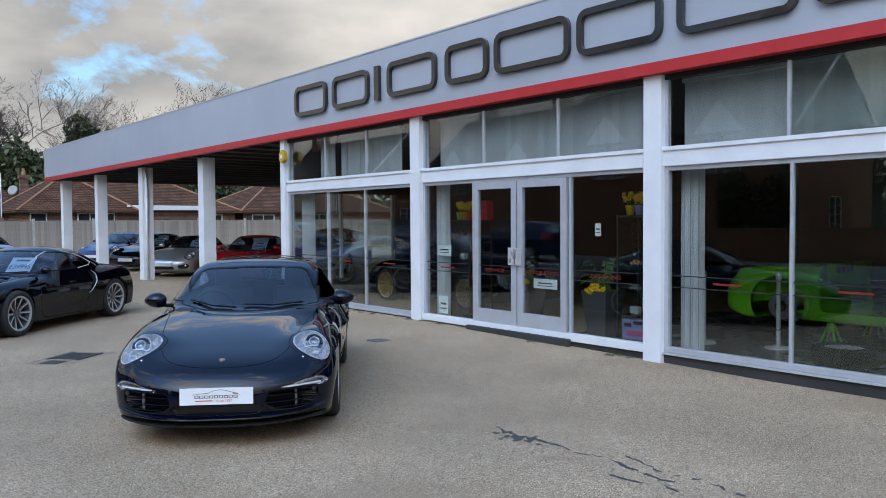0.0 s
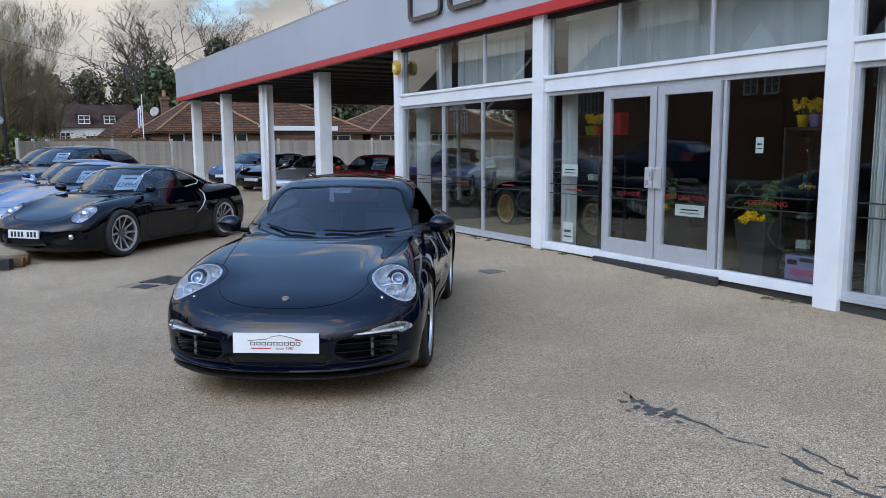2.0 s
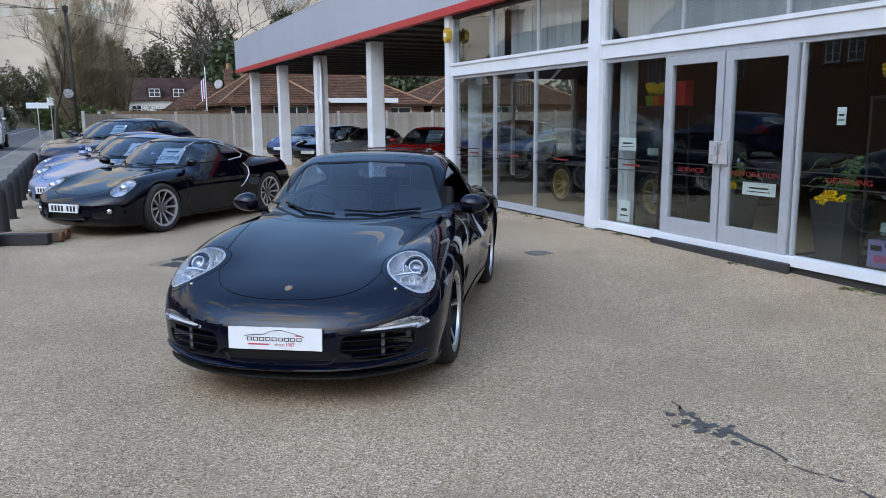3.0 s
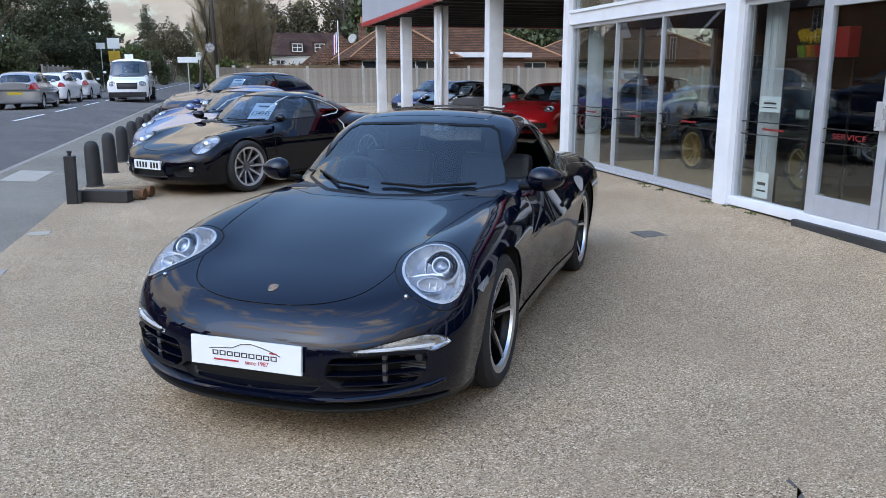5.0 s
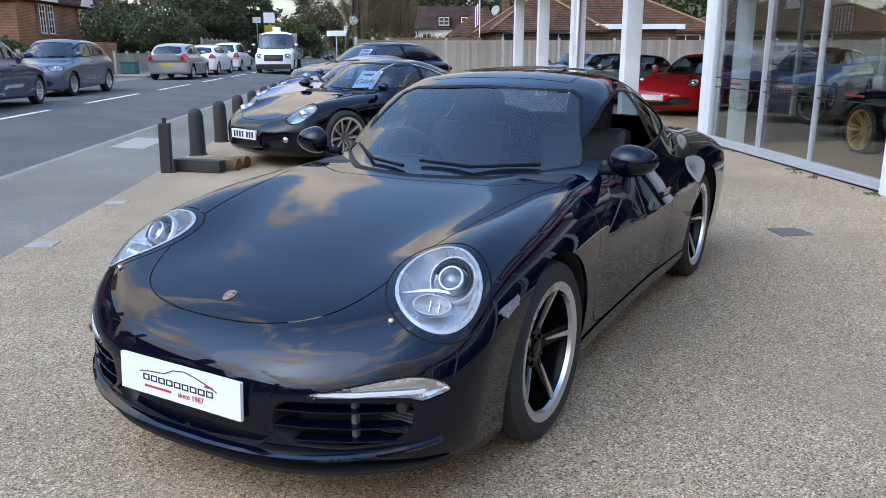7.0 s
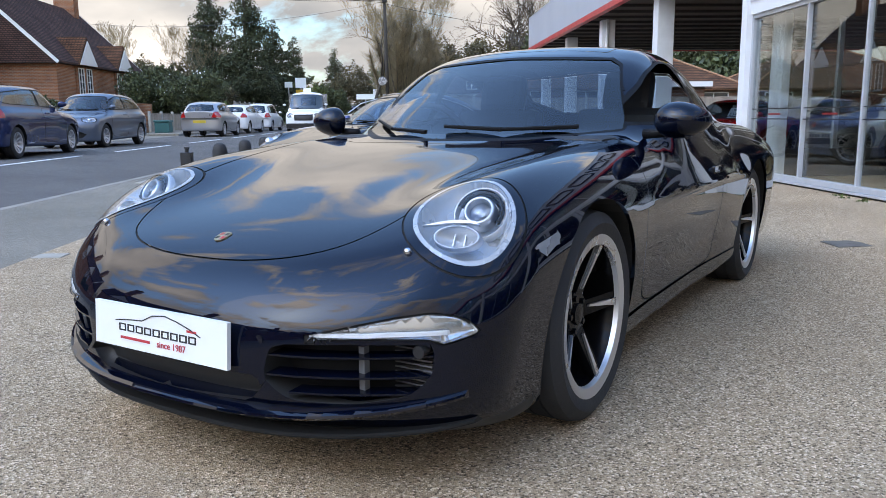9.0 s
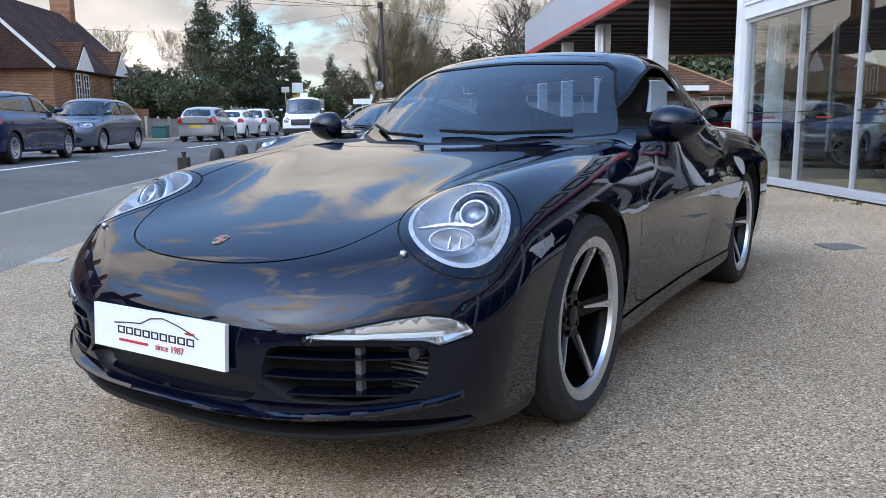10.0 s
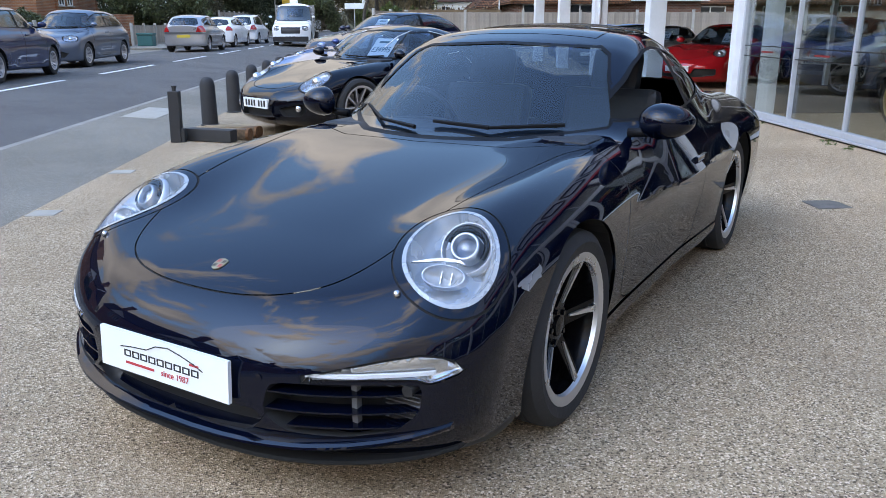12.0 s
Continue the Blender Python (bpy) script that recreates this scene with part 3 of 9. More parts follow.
# sign: plain black rounded shapes in place of the trade name
def ring_shape(w, h, r, t, gap=None, depth=0.06):
    """A rounded rectangular band of width t, in x, y."""
    bm = bmesh.new()
    def outline(W, H, R):
        pts = []
        for cx, cy, a0 in ((W / 2 - R, H / 2 - R, 0), (-W / 2 + R, H / 2 - R, 90), (-W / 2 + R, -H / 2 + R, 180), (W / 2 - R, -H / 2 + R, 270)):
            for k in range(7):
                a = radians(a0 + 15 * k)
                pts.append((cx + R * math.cos(a), cy + R * math.sin(a)))
        return pts
    o, i = outline(w, h, r), outline(w - 2 * t, h - 2 * t, max(0.01, r - t))
    vo = [[bm.verts.new((x, y, z)) for x, y in o] for z in (0, depth)]
    vi = [[bm.verts.new((x, y, z)) for x, y in i] for z in (0, depth)]
    n = len(o)
    for k in range(n):
        if gap and gap(o[k][0], o[k][1]):
            continue
        j = (k + 1) % n
        bm.faces.new((vo[1][k], vo[1][j], vi[1][j], vi[1][k]))
        bm.faces.new((vo[0][k], vo[0][j], vo[1][j], vo[1][k]))
        bm.faces.new((vi[1][k], vi[1][j], vi[0][j], vi[0][k]))
    return bm


sign = thing("sign", pose(FAS_X - 0.005, 0, 3.905, 90, 0, -90), "raised black rounded shapes on the grey fascia", "sign")
for k, (a, b) in enumerate(((13.32, 12.2), (11.98, 10.87), (10.68, 10.55), (10.32, 9.10), (8.87, 7.97), (7.83, 6.50), (6.37, 5.17), (4.97, 3.65), (3.5, 2.4))):
    wd, c = a - b, (a + b) / 2
    if wd < 0.2:
        bm = boxes((-wd / 2, -0.28, 0, wd / 2, 0.28, 0.06))
    else:
        bm = ring_shape(wd, 0.56, 0.15, 0.075)
    o = part("raised_shape", bm, M["letter"], sign)
    o.matrix_basis = pose(-c, 0, 0)

# yellow alarm box beside the canopy
alarm = thing("alarm_box", pose(7.40, 13.93, 2.93), "yellow hexagonal alarm box on the shop front post", "alarm box")
bm = bmesh.new()
prism(bm, [(0.105 * math.cos(radians(60 * k + 30)), 0.13 * math.sin(radians(60 * k + 30))) for k in range(6)], 0.09, pose(0.13, 0, 0, 90, 0, -90))
part("case", bm, M["yellow"], alarm)
part("mark", boxes((0.034, -0.045, -0.035, 0.042, 0.045, 0.035)), M["white"], alarm)
part("bracket", boxes((0.12, 0.02, -0.06, 0.16, 0.10, 0.06)), M["yellow"], alarm)

# ---- cars: a smooth field gives the body, cuts give its panels, glass and lamps ----
def curve(*pts):
    """A smooth curve through (place, value) pairs that never overshoots."""
    px, py = np.array([p[0] for p in pts], float), np.array([p[1] for p in pts], float)
    h, d = np.diff(px), np.diff(py) / np.diff(px)
    s = np.zeros(len(px))
    s[0], s[-1] = d[0], d[-1]
    for i in range(1, len(px) - 1):
        if d[i - 1] * d[i] > 0:
            w1, w2 = 2 * h[i] + h[i - 1], h[i] + 2 * h[i - 1]
            s[i] = (w1 + w2) / (w1 / d[i - 1] + w2 / d[i])

    def f(x):
        x = np.clip(np.asarray(x, float), px[0], px[-1])
        i = np.clip(np.searchsorted(px, x) - 1, 0, len(h) - 1)
        t = (x - px[i]) / h[i]
        return ((1 + 2 * t) * (1 - t) ** 2 * py[i] + t * (1 - t) ** 2 * h[i] * s[i]
                + t * t * (3 - 2 * t) * py[i + 1] + t * t * (t - 1) * h[i] * s[i + 1])
    return f


def smax(a, b, k):
    h = np.maximum(k - np.abs(a - b), 0) / k
    return np.maximum(a, b) + h * h * k * 0.25


def polygon(pts):
    """Signed distance to a closed outline in two coordinates, negative inside."""
    p = np.array(pts, float)
    q = np.roll(p, -1, axis=0)

    def f(u, v):
        u, v = np.asarray(u), np.asarray(v)
        best = np.full(u.shape, 1e9)
        inside = np.zeros(u.shape, bool)
        for (ax, ay), (bx, by) in zip(p, q):
            ex, ey = bx - ax, by - ay
            t = np.clip(((u - ax) * ex + (v - ay) * ey) / (ex * ex + ey * ey), 0, 1)
            best = np.minimum(best, (u - ax - t * ex) ** 2 + (v - ay - t * ey) ** 2)
            cross = (ay > v) != (by > v)
            if ey:
                inside ^= cross & (u < ax + (v - ay) / ey * ex)
        return np.where(inside, -1, 1) * np.sqrt(best)
    return f


def rounded(pts, n=5, r=0.3):
    """The same outline with its corners rounded off (r: share of each edge)."""
    out = []
    k = len(pts)
    for i in range(k):
        a, b, c = Vector(pts[i - 1]), Vector(pts[i]), Vector(pts[(i + 1) % k])
        p, q = b.lerp(a, r), b.lerp(c, r)
        for j in range(n + 1):
            t = j / n
            v = p * (1 - t) ** 2 + b * 2 * t * (1 - t) + q * t * t
            out.append((v.x, v.y))
    return out


def body_field(s):
    def f(P):
        x, y, z = P[:, 0], np.abs(P[:, 1]), P[:, 2]
        bump = np.exp(-((y - s["crest_y"](x)) / s["crest_w"]) ** 2)
        c = s["hood"](x)
        top = z - (c + (s["fender"](x) - c) * bump - s["crown"] * (y / 0.8) ** 2)
        dz = z - s["zmid"]
        half = s["wide"](x) - np.where(dz > 0, s["tuck_top"], s["tuck_low"]) * dz ** 2 - s["waist"](x) * np.exp(-((z - 0.40) / 0.12) ** 2)
        side = y - half
        front = s["nose_plan"] * (y / 0.9) ** s["nose_pow"] + s["nose"](z) - x
        back = x - (s["L"] - s["tail_plan"] * (y / 0.9) ** 2.6 - s["tail"](z))
        low = smax(smax(top, side, s["k_side"]), smax(front, back, 0.01), s["k_nose"])
        low = smax(low, s["under"](x) - z, 0.05)
        bow = s["bow"] * (y / 0.7) ** 2
        xr = x - np.where(x < s["mid"], bow, -bow * 0.7) * np.clip(np.abs(x - s["mid"]) / 0.5, 0, 1)
        roof = (z - (s["roof"](xr) - s["roof_crown"] * (y / 0.6) ** 2.4)) * 0.8
        wall = y - (s["cabin"](x) - s["tumble"] * (z - s["belt"]))
        cab = smax(smax(roof, wall, s["k_cab"]), smax(smax(s["cab_x"][0] - x, x - s["cab_x"][1], 0.02), s["belt"] - 0.25 - z, 0.02), 0.02)
        return -smax(-low, -cab, s["k_join"])
    return f


def extract(f, lo, hi, h):
    """Triangles of the zero surface of f, with its true normals."""
    ax = [np.arange(a, b + h, h) for a, b in zip(lo, hi)]
    n = [len(a) for a in ax]
    G = np.stack(np.meshgrid(*ax, indexing="ij"), -1).reshape(-1, 3)
    v = np.concatenate([f(G[i:i + 200000]) for i in range(0, len(G), 200000)]).reshape(n)
    ins = v < 0
    cells = tuple(k - 1 for k in n)
    acc, cnt = np.zeros((*cells, 3)), np.zeros(cells)
    quads = []
    for a in range(3):
        b, c = (a + 1) % 3, (a + 2) % 3
        s0 = [slice(None)] * 3
        s1 = [slice(None)] * 3
        s0[a], s1[a] = slice(0, -1), slice(1, None)
        x = ins[tuple(s0)] != ins[tuple(s1)]
        idx = np.argwhere(x)
        keep = (idx[:, b] > 0) & (idx[:, c] > 0) & (idx[:, b] < n[b] - 1) & (idx[:, c] < n[c] - 1)
        idx = idx[keep]
        v0 = v[tuple(s0)][tuple(idx.T)]
        v1 = v[tuple(s1)][tuple(idx.T)]
        t = v0 / (v0 - v1)
        p = np.stack([ax[k][idx[:, k]] for k in range(3)], -1)
        p[:, a] += t * h
        ring = []
        for db, dc in ((-1, -1), (0, -1), (0, 0), (-1, 0)):
            q = idx.copy()
            q[:, b] += db
            q[:, c] += dc
            np.add.at(acc, tuple(q.T), p)
            np.add.at(cnt, tuple(q.T), 1)
            ring.append(np.ravel_multi_index(tuple(q.T), cells))
        ring = np.stack(ring, -1)
        flip = v0 > 0
        ring[flip] = ring[flip][:, ::-1]
        quads.append(ring)
    quads = np.concatenate(quads)
    used = np.unique(quads)
    P = acc.reshape(-1, 3)[used] / cnt.reshape(-1)[used][:, None]
    Q = np.searchsorted(used, quads)

    def grad(P):
        e = 1e-4
        return np.stack([(f(P + d) - f(P - d)) / (2 * e) for d in np.eye(3) * e], -1)
    for _ in range(3):
        g = grad(P)
        step = (f(P) / np.maximum((g * g).sum(1), 1e-3))[:, None] * g
        P = P - np.clip(step, -h * 0.5, h * 0.5)
    g = grad(P)
    N = g / np.linalg.norm(g, axis=1)[:, None]
    T = np.concatenate([Q[:, [0, 1, 2]], Q[:, [0, 2, 3]]])
    return P, N, T


class Shell:
    """A skin that can be cut along curves and handed out panel by panel."""
    def __init__(self, V, N, T):
        self.V, self.N, self.T = V, N, T
        self.tag = np.zeros(len(T), int)
        self.names = [""]

    def cut(self, f):
        val = f(self.V)
        val = np.where(np.abs(val) < 1e-5, 1e-5, val)
        s = val[self.T] > 0
        mixed = s.any(1) & ~s.all(1)
        rows = np.nonzero(mixed)[0]
        if not len(rows):
            return self
        V, N, made, tris, tags = [], [], {}, [], []
        base = len(self.V)

        def point(i, j):
            key = (i, j) if i < j else (j, i)
            if key not in made:
                t = val[i] / (val[i] - val[j])
                V.append(self.V[i] * (1 - t) + self.V[j] * t)
                N.append(self.N[i] * (1 - t) + self.N[j] * t)
                made[key] = base + len(V) - 1
            return made[key]
        for r in rows:
            t = self.T[r]
            k = [val[i] > 0 for i in t]
            lone = 0 if k[1] == k[2] else (1 if k[0] == k[2] else 2)
            a, b, c = t[lone], t[(lone + 1) % 3], t[(lone + 2) % 3]
            p, q = point(a, b), point(a, c)
            tris += [(a, p, q), (p, b, c), (p, c, q)]
            tags += [self.tag[r]] * 3
        n = np.array(N)
        self.V = np.concatenate([self.V, np.array(V)])
        self.N = np.concatenate([self.N, n / np.linalg.norm(n, axis=1)[:, None]])
        self.T = np.concatenate([self.T[~mixed], np.array(tris)])
        self.tag = np.concatenate([self.tag[~mixed], np.array(tags, int)])
        return self

    def claim(self, name, f, only=None):
        """Cuts along f = 0 and gives the inside the name."""
        self.cut(f)
        mid = self.V[self.T].mean(1)
        if name not in self.names:
            self.names.append(name)
        hit = f(mid) < 0
        if only is not None:
            hit &= np.isin(self.tag, [self.names.index(o) for o in only if o in self.names])
        self.tag[hit] = self.names.index(name)
        return self

    def band(self, name, f, w, only=None):
        """A narrow strip along f = 0."""
        self.cut(lambda P: f(P) - w)
        self.cut(lambda P: f(P) + w)
        if name not in self.names:
            self.names.append(name)
        hit = np.abs(f(self.V[self.T].mean(1))) < w
        if only is not None:
            hit &= np.isin(self.tag, [self.names.index(o) for o in only if o in self.names])
        self.tag[hit] = self.names.index(name)
        return self

    def piece(self, name, out_name, material, parent, shift=None, push=0.0, walls=0.0, wall_dir=None, side=None, label="", both=False):
        """One panel as a mesh. push: along the normals; walls: depth of the rim that leads back to the skin."""
        if name not in self.names:
            return None
        sel = self.tag == self.names.index(name)
        if side is not None:
            sel = sel & (self.V[self.T].mean(1)[:, 1] * side > 0)
        T = self.T[sel]
        if not len(T):
            return None
        used, T2 = np.unique(T, return_inverse=True)
        T2 = T2.reshape(-1, 3)
        V, N = self.V[used], self.N[used]
        W = V + N * push
        if shift is not None:
            W = W + np.array(shift)
        faces, verts, norms = [tuple(t) for t in T2], W, N
        if walls:
            edges = {}
            for t in T2:
                for i in range(3):
                    e = (t[i], t[(i + 1) % 3])
                    edges[e] = True
            rim = [e for e in edges if (e[1], e[0]) not in edges]
            n0 = len(W)
            verts = np.concatenate([W, V])
            norms = np.concatenate([N, N])
            for a, b in rim:
                faces.append((b, a, a + n0, b + n0) if walls > 0 else (a, b, b + n0, a + n0))
        me = bpy.data.meshes.new(out_name)
        me.from_pydata([tuple(v) for v in verts], [], faces)
        me.materials.append(material)
        me.polygons.foreach_set("use_smooth", [True] * len(me.polygons))
        if not walls:
            me.normals_split_custom_set_from_vertices([tuple(v) for v in norms])
        ob = new(out_name, me)
        ob.parent = parent
        if label:
            tagged(ob, label)
        return ob


def wheel_meshes(style, R, rim_r, width, m_tyre, m_face, m_dark):
    """Meshes of one wheel, its axle along y, the outer face towards +y."""
    out = {}
    turn = Matrix.Rotation(-math.pi / 2, 4, 'X')       # z of the lathe becomes +y
    w = width / 2
    bm = bmesh.new()
    lathe(bm, [(rim_r - 0.015, -w + 0.01), (rim_r + 0.012, -w), (R - 0.03, -w), (R - 0.006, -w + 0.02), (R, -w + 0.045), (R, -0.075), (R - 0.007, -0.073), (R - 0.007, -0.065), (R, -0.063),
               (R, -0.02), (R - 0.007, -0.018), (R - 0.007, -0.010), (R, -0.008), (R, 0.04), (R - 0.007, 0.042), (R - 0.007, 0.05), (R, 0.052),
               (R, w - 0.045), (R - 0.006, w - 0.02), (R - 0.03, w - 0.003), ((R + rim_r) / 2, w + 0.002), (rim_r + 0.012, w - 0.004), (rim_r - 0.01, w - 0.012)], 48, turn)
    out["tyre"] = (bm, m_tyre)
    bm = bmesh.new()
    lathe(bm, [(rim_r - 0.02, -w + 0.02), (rim_r - 0.035, 0.0), (rim_r - 0.03, w - 0.06), (rim_r - 0.016, w - 0.02)], 48, turn)
    out["barrel"] = (bm, m_dark)
    bm = bmesh.new()
    lathe(bm, [(rim_r - 0.034 if style == "five" else rim_r - 0.028, w - 0.028), (rim_r - 0.030 if style == "five" else rim_r - 0.024, w - 0.012), (rim_r + 0.002, w - 0.006), (rim_r + 0.004, w - 0.014)], 48, turn)
    out["rim"] = (bm, m_face)
    n = {"five": 5, "ten": 10, "twin": 7}[style]
    dark, face = bmesh.new(), bmesh.new()
    yo, yi = w - 0.022, w - 0.075                      # outer face of the spokes at the rim and at the hub
    for i in range(n):
        a = 2 * math.pi * i / n + 0.31
        m = Matrix.Rotation(-a, 4, 'Y')

        def bar(bm_, u0, u1, half0, half1, c0, c1, depth, lift):
            """A tapered bar along the radius: half widths, sideways centres."""
            vs = []
            for u, hw, c, yy in ((u0, half0, c0, yi), (u1, half1, c1, yo)):
                for sx, dy in ((-hw, 0), (hw, 0), (hw, -depth), (-hw, -depth)):
                    vs.append(bm_.verts.new(m @ Vector((c + sx, yy + dy + lift, u))))
            for q in ((0, 1, 5, 4), (1, 2, 6, 5), (2, 3, 7, 6), (3, 0, 4, 7), (0, 3, 2, 1), (4, 5, 6, 7)):
                bm_.faces.new([vs[k] for k in q])
        if style == "five":
            bar(dark, 0.04, rim_r - 0.02, 0.026, 0.024, 0.004, 0.012, 0.035, -0.004)
            if i == 0:                                  # one machined limb, repeated round the hub when it is mounted
                m = Matrix.Identity(4)
                cs = [(0.080, 0.0035, 0.012), (0.13, 0.0062, 0.008), (0.19, 0.0090, 0.003), (rim_r - 0.036, 0.0125, 0.0), (rim_r - 0.022, 0.026, 0.0)]
                for (u0, h0, c0), (u1, h1, c1) in zip(cs, cs[1:]):
                    vs = []
                    for u, hw, c in ((u0, h0, c0), (u1, h1, c1)):
                        yy = yi + (yo - yi) * (u - 0.04) / (rim_r - 0.06) + 0.004
                        for sx, dy in ((-hw, 0), (hw, 0), (hw, -0.008), (-hw, -0.008)):
                            vs.append(face.verts.new((c + sx, yy + dy, u)))
                    for q in ((0, 1, 5, 4), (1, 2, 6, 5), (2, 3, 7, 6), (3, 0, 4, 7)):
                        face.faces.new([vs[k] for k in q])
        elif style == "ten":
            bar(dark, 0.045, rim_r - 0.02, 0.016, 0.019, 0, 0, 0.04, 0.0)
            bar(face, 0.06, rim_r - 0.022, 0.005, 0.012, 0, 0, 0.006, 0.004)
        else:
            for sg in (-1, 1):
                bar(face, 0.045, rim_r - 0.02, 0.010, 0.010, sg * 0.008, sg * 0.040, 0.03, 0.0)
    if style != "twin":
        out["spoke_star"] = (dark, m_dark)
    out[{"five": "limb", "ten": "spoke_face", "twin": "spoke_star"}[style]] = (face, m_face)
    if style == "twin":
        dark.free()
    bm = bmesh.new()
    lathe(bm, [(0.0, yi + 0.012), (0.034, yi + 0.010), (0.036, yi + 0.002), (0.075, yi + 0.001), (0.08, yi - 0.03)], 24, turn)
    for i in range(5):
        a = 2 * math.pi * i / 5
        tube(bm, (0.056 * math.cos(a), yi - 0.01, 0.056 * math.sin(a)), (0.056 * math.cos(a), yi + 0.009, 0.056 * math.sin(a)), 0.010, n=6)
    out["hub"] = (bm, m_dark)
    bm = bmesh.new()
    lathe(bm, [(0.06, -0.02), (0.165, -0.02), (0.167, -0.034), (0.06, -0.034)], 32, turn)
    out["brake_disc"] = (bm, M["disc"])
    bm = bmesh.new()
    for k in range(6):
        a0, a1 = radians(-38 + 12 * k), radians(-26 + 12 * k)
        vs = []
        for a in (a0, a1):
            for r in (0.105, 0.18):
                for yy in (-0.055, 0.0):
                    vs.append(bm.verts.new((-r * math.cos(a), yy, r * math.sin(a))))
        for q in ((0, 1, 3, 2), (4, 6, 7, 5), (0, 4, 5, 1), (2, 3, 7, 6), (1, 5, 7, 3), (0, 2, 6, 4)):
            bm.faces.new([vs[j] for j in q])
    out["caliper"] = (bm, M["caliper"])
    for k, (bm, m_) in out.items():
        bm.normal_update()
        bmesh.ops.recalc_face_normals(bm, faces=bm.faces[:])
        me = bpy.data.meshes.new(k)
        bm.to_mesh(me)
        bm.free()
        me.materials.append(m_)
        if k in ("tyre", "barrel", "rim", "hub"):
            me.polygons.foreach_set("use_smooth", [True] * len(me.polygons))
            me.set_sharp_from_angle(angle=radians(35))
        out[k] = me
    return out


def put_wheel(parent, meshes, x, y, z, turn=0.0):
    w = new("wheel", meshes["tyre"])
    w.parent = parent
    w.matrix_basis = pose(x, y, z, 0, 0, (0 if y > 0 else 180) + turn)
    for k, me in meshes.items():
        if k == "limb":
            for i in range(5):
                o = new("spoke_face", me)
                o.parent = w
                o.matrix_basis = Matrix.Rotation(-(2 * math.pi * i / 5 + 0.31), 4, 'Y')
        elif k != "tyre":
            o = new(k, me)
            o.parent = w
    return w


M.update(
    tyre=mat("tyre rubber", (0.018, 0.018, 0.019), 0.75, vary=0.15, scale=12.0, bump=0.1),
    disc=mat("brake disc steel", (0.35, 0.34, 0.33), 0.35, metal=1.0, vary=0.1),
    caliper=mat("silver grey caliper", (0.38, 0.38, 0.38), 0.4, vary=0.05),
    rimface=mat("machined wheel face", (0.62, 0.62, 0.63), 0.3, metal=0.9, vary=0.05),
    rimblack=mat("gloss black wheel", (0.004, 0.004, 0.0045), 0.16, vary=0.0, spec=0.12),
    rimgrey=mat("dark silver wheel", (0.16, 0.16, 0.17), 0.35, metal=0.6, vary=0.05),
    rimsilver=mat("silver painted wheel", (0.5, 0.5, 0.52), 0.35, metal=0.6, vary=0.05),
    rimgold=mat("gold painted wheel", (0.62, 0.44, 0.22), 0.35, metal=0.7, vary=0.05),
    carglass=glass("tinted car glass", (0.42, 0.53, 0.62), 0.95, 0.10),
    clear=glass("clear lamp cover", (0.93, 0.95, 0.97), 0.8, 0.045),
    trim=mat("black rubber trim", (0.006, 0.006, 0.007), 0.5, vary=0.05, spec=0.15),
    chrome=mat("lamp chrome", (0.62, 0.63, 0.65), 0.22, metal=1.0, vary=0.0),
    lampgrey=mat("pale grey lamp housing", (0.36, 0.375, 0.40), 0.25, metal=0.6, vary=0.05),
    tail=mat("red tail lamp", (0.42, 0.01, 0.012), 0.15, vary=0.05, coat=0.6),
    cabin=mat("black leather and plastic", (0.014, 0.014, 0.016), 0.55, vary=0.15, scale=15.0, bump=0.15),
    plate_w=mat("white number plate", (0.72, 0.73, 0.72), 0.4, vary=0.03),
    plate_y=mat("yellow number plate", (0.62, 0.45, 0.06), 0.4, vary=0.03),
    ink=mat("black ink", (0.012, 0.012, 0.013), 0.6, vary=0.0),
    inkred=mat("red ink", (0.5, 0.03, 0.04), 0.6, vary=0.0),
    inkgreen=mat("dark teal ink", (0.01, 0.10, 0.10), 0.6, vary=0.0),
    gold=mat("gold enamel", (0.55, 0.36, 0.12), 0.3, metal=0.8, vary=0.1),
    badge=mat("worn gold enamel", (0.42, 0.33, 0.20), 0.3, metal=0.7, vary=0.1),
    lampbowl=mat("bright lamp bowl", (0.43, 0.44, 0.45), 0.25, metal=0.45, vary=0.04, scale=12.0),
    intakegrey=mat("grey radiator metal", (0.16, 0.16, 0.165), 0.5, metal=0.3, vary=0.1),
    lampring=mat("satin lamp metal", (0.40, 0.42, 0.45), 0.28, metal=0.9, vary=0.0),
    lens=glass("lamp lens", (0.75, 0.80, 0.86), 0.9, 0.12),
)


def paint(name, color, metal=0.35, rough=0.32):
    if metal == 0.0 and color[2] < 0.02:                # dark pearl: a second, blue-tinted gloss under the lacquer
        m = mat(name, color, 0.1, vary=0.0, coat=0.85, coat_rough=0.005, spec=0.03)
        b = m.node_tree.nodes["Principled BSDF"]
        b.inputs["Coat IOR"].default_value = 1.45
        b.inputs["Specular Tint"].default_value = (0.10, 0.35, 1.0, 1)
        b.inputs["Roughness"].default_value = 0.06
        return m
    return mat(name, color, rough, metal=metal, vary=0.03, scale=1.5, coat=1.0, coat_rough=0.01, spec=0.0)


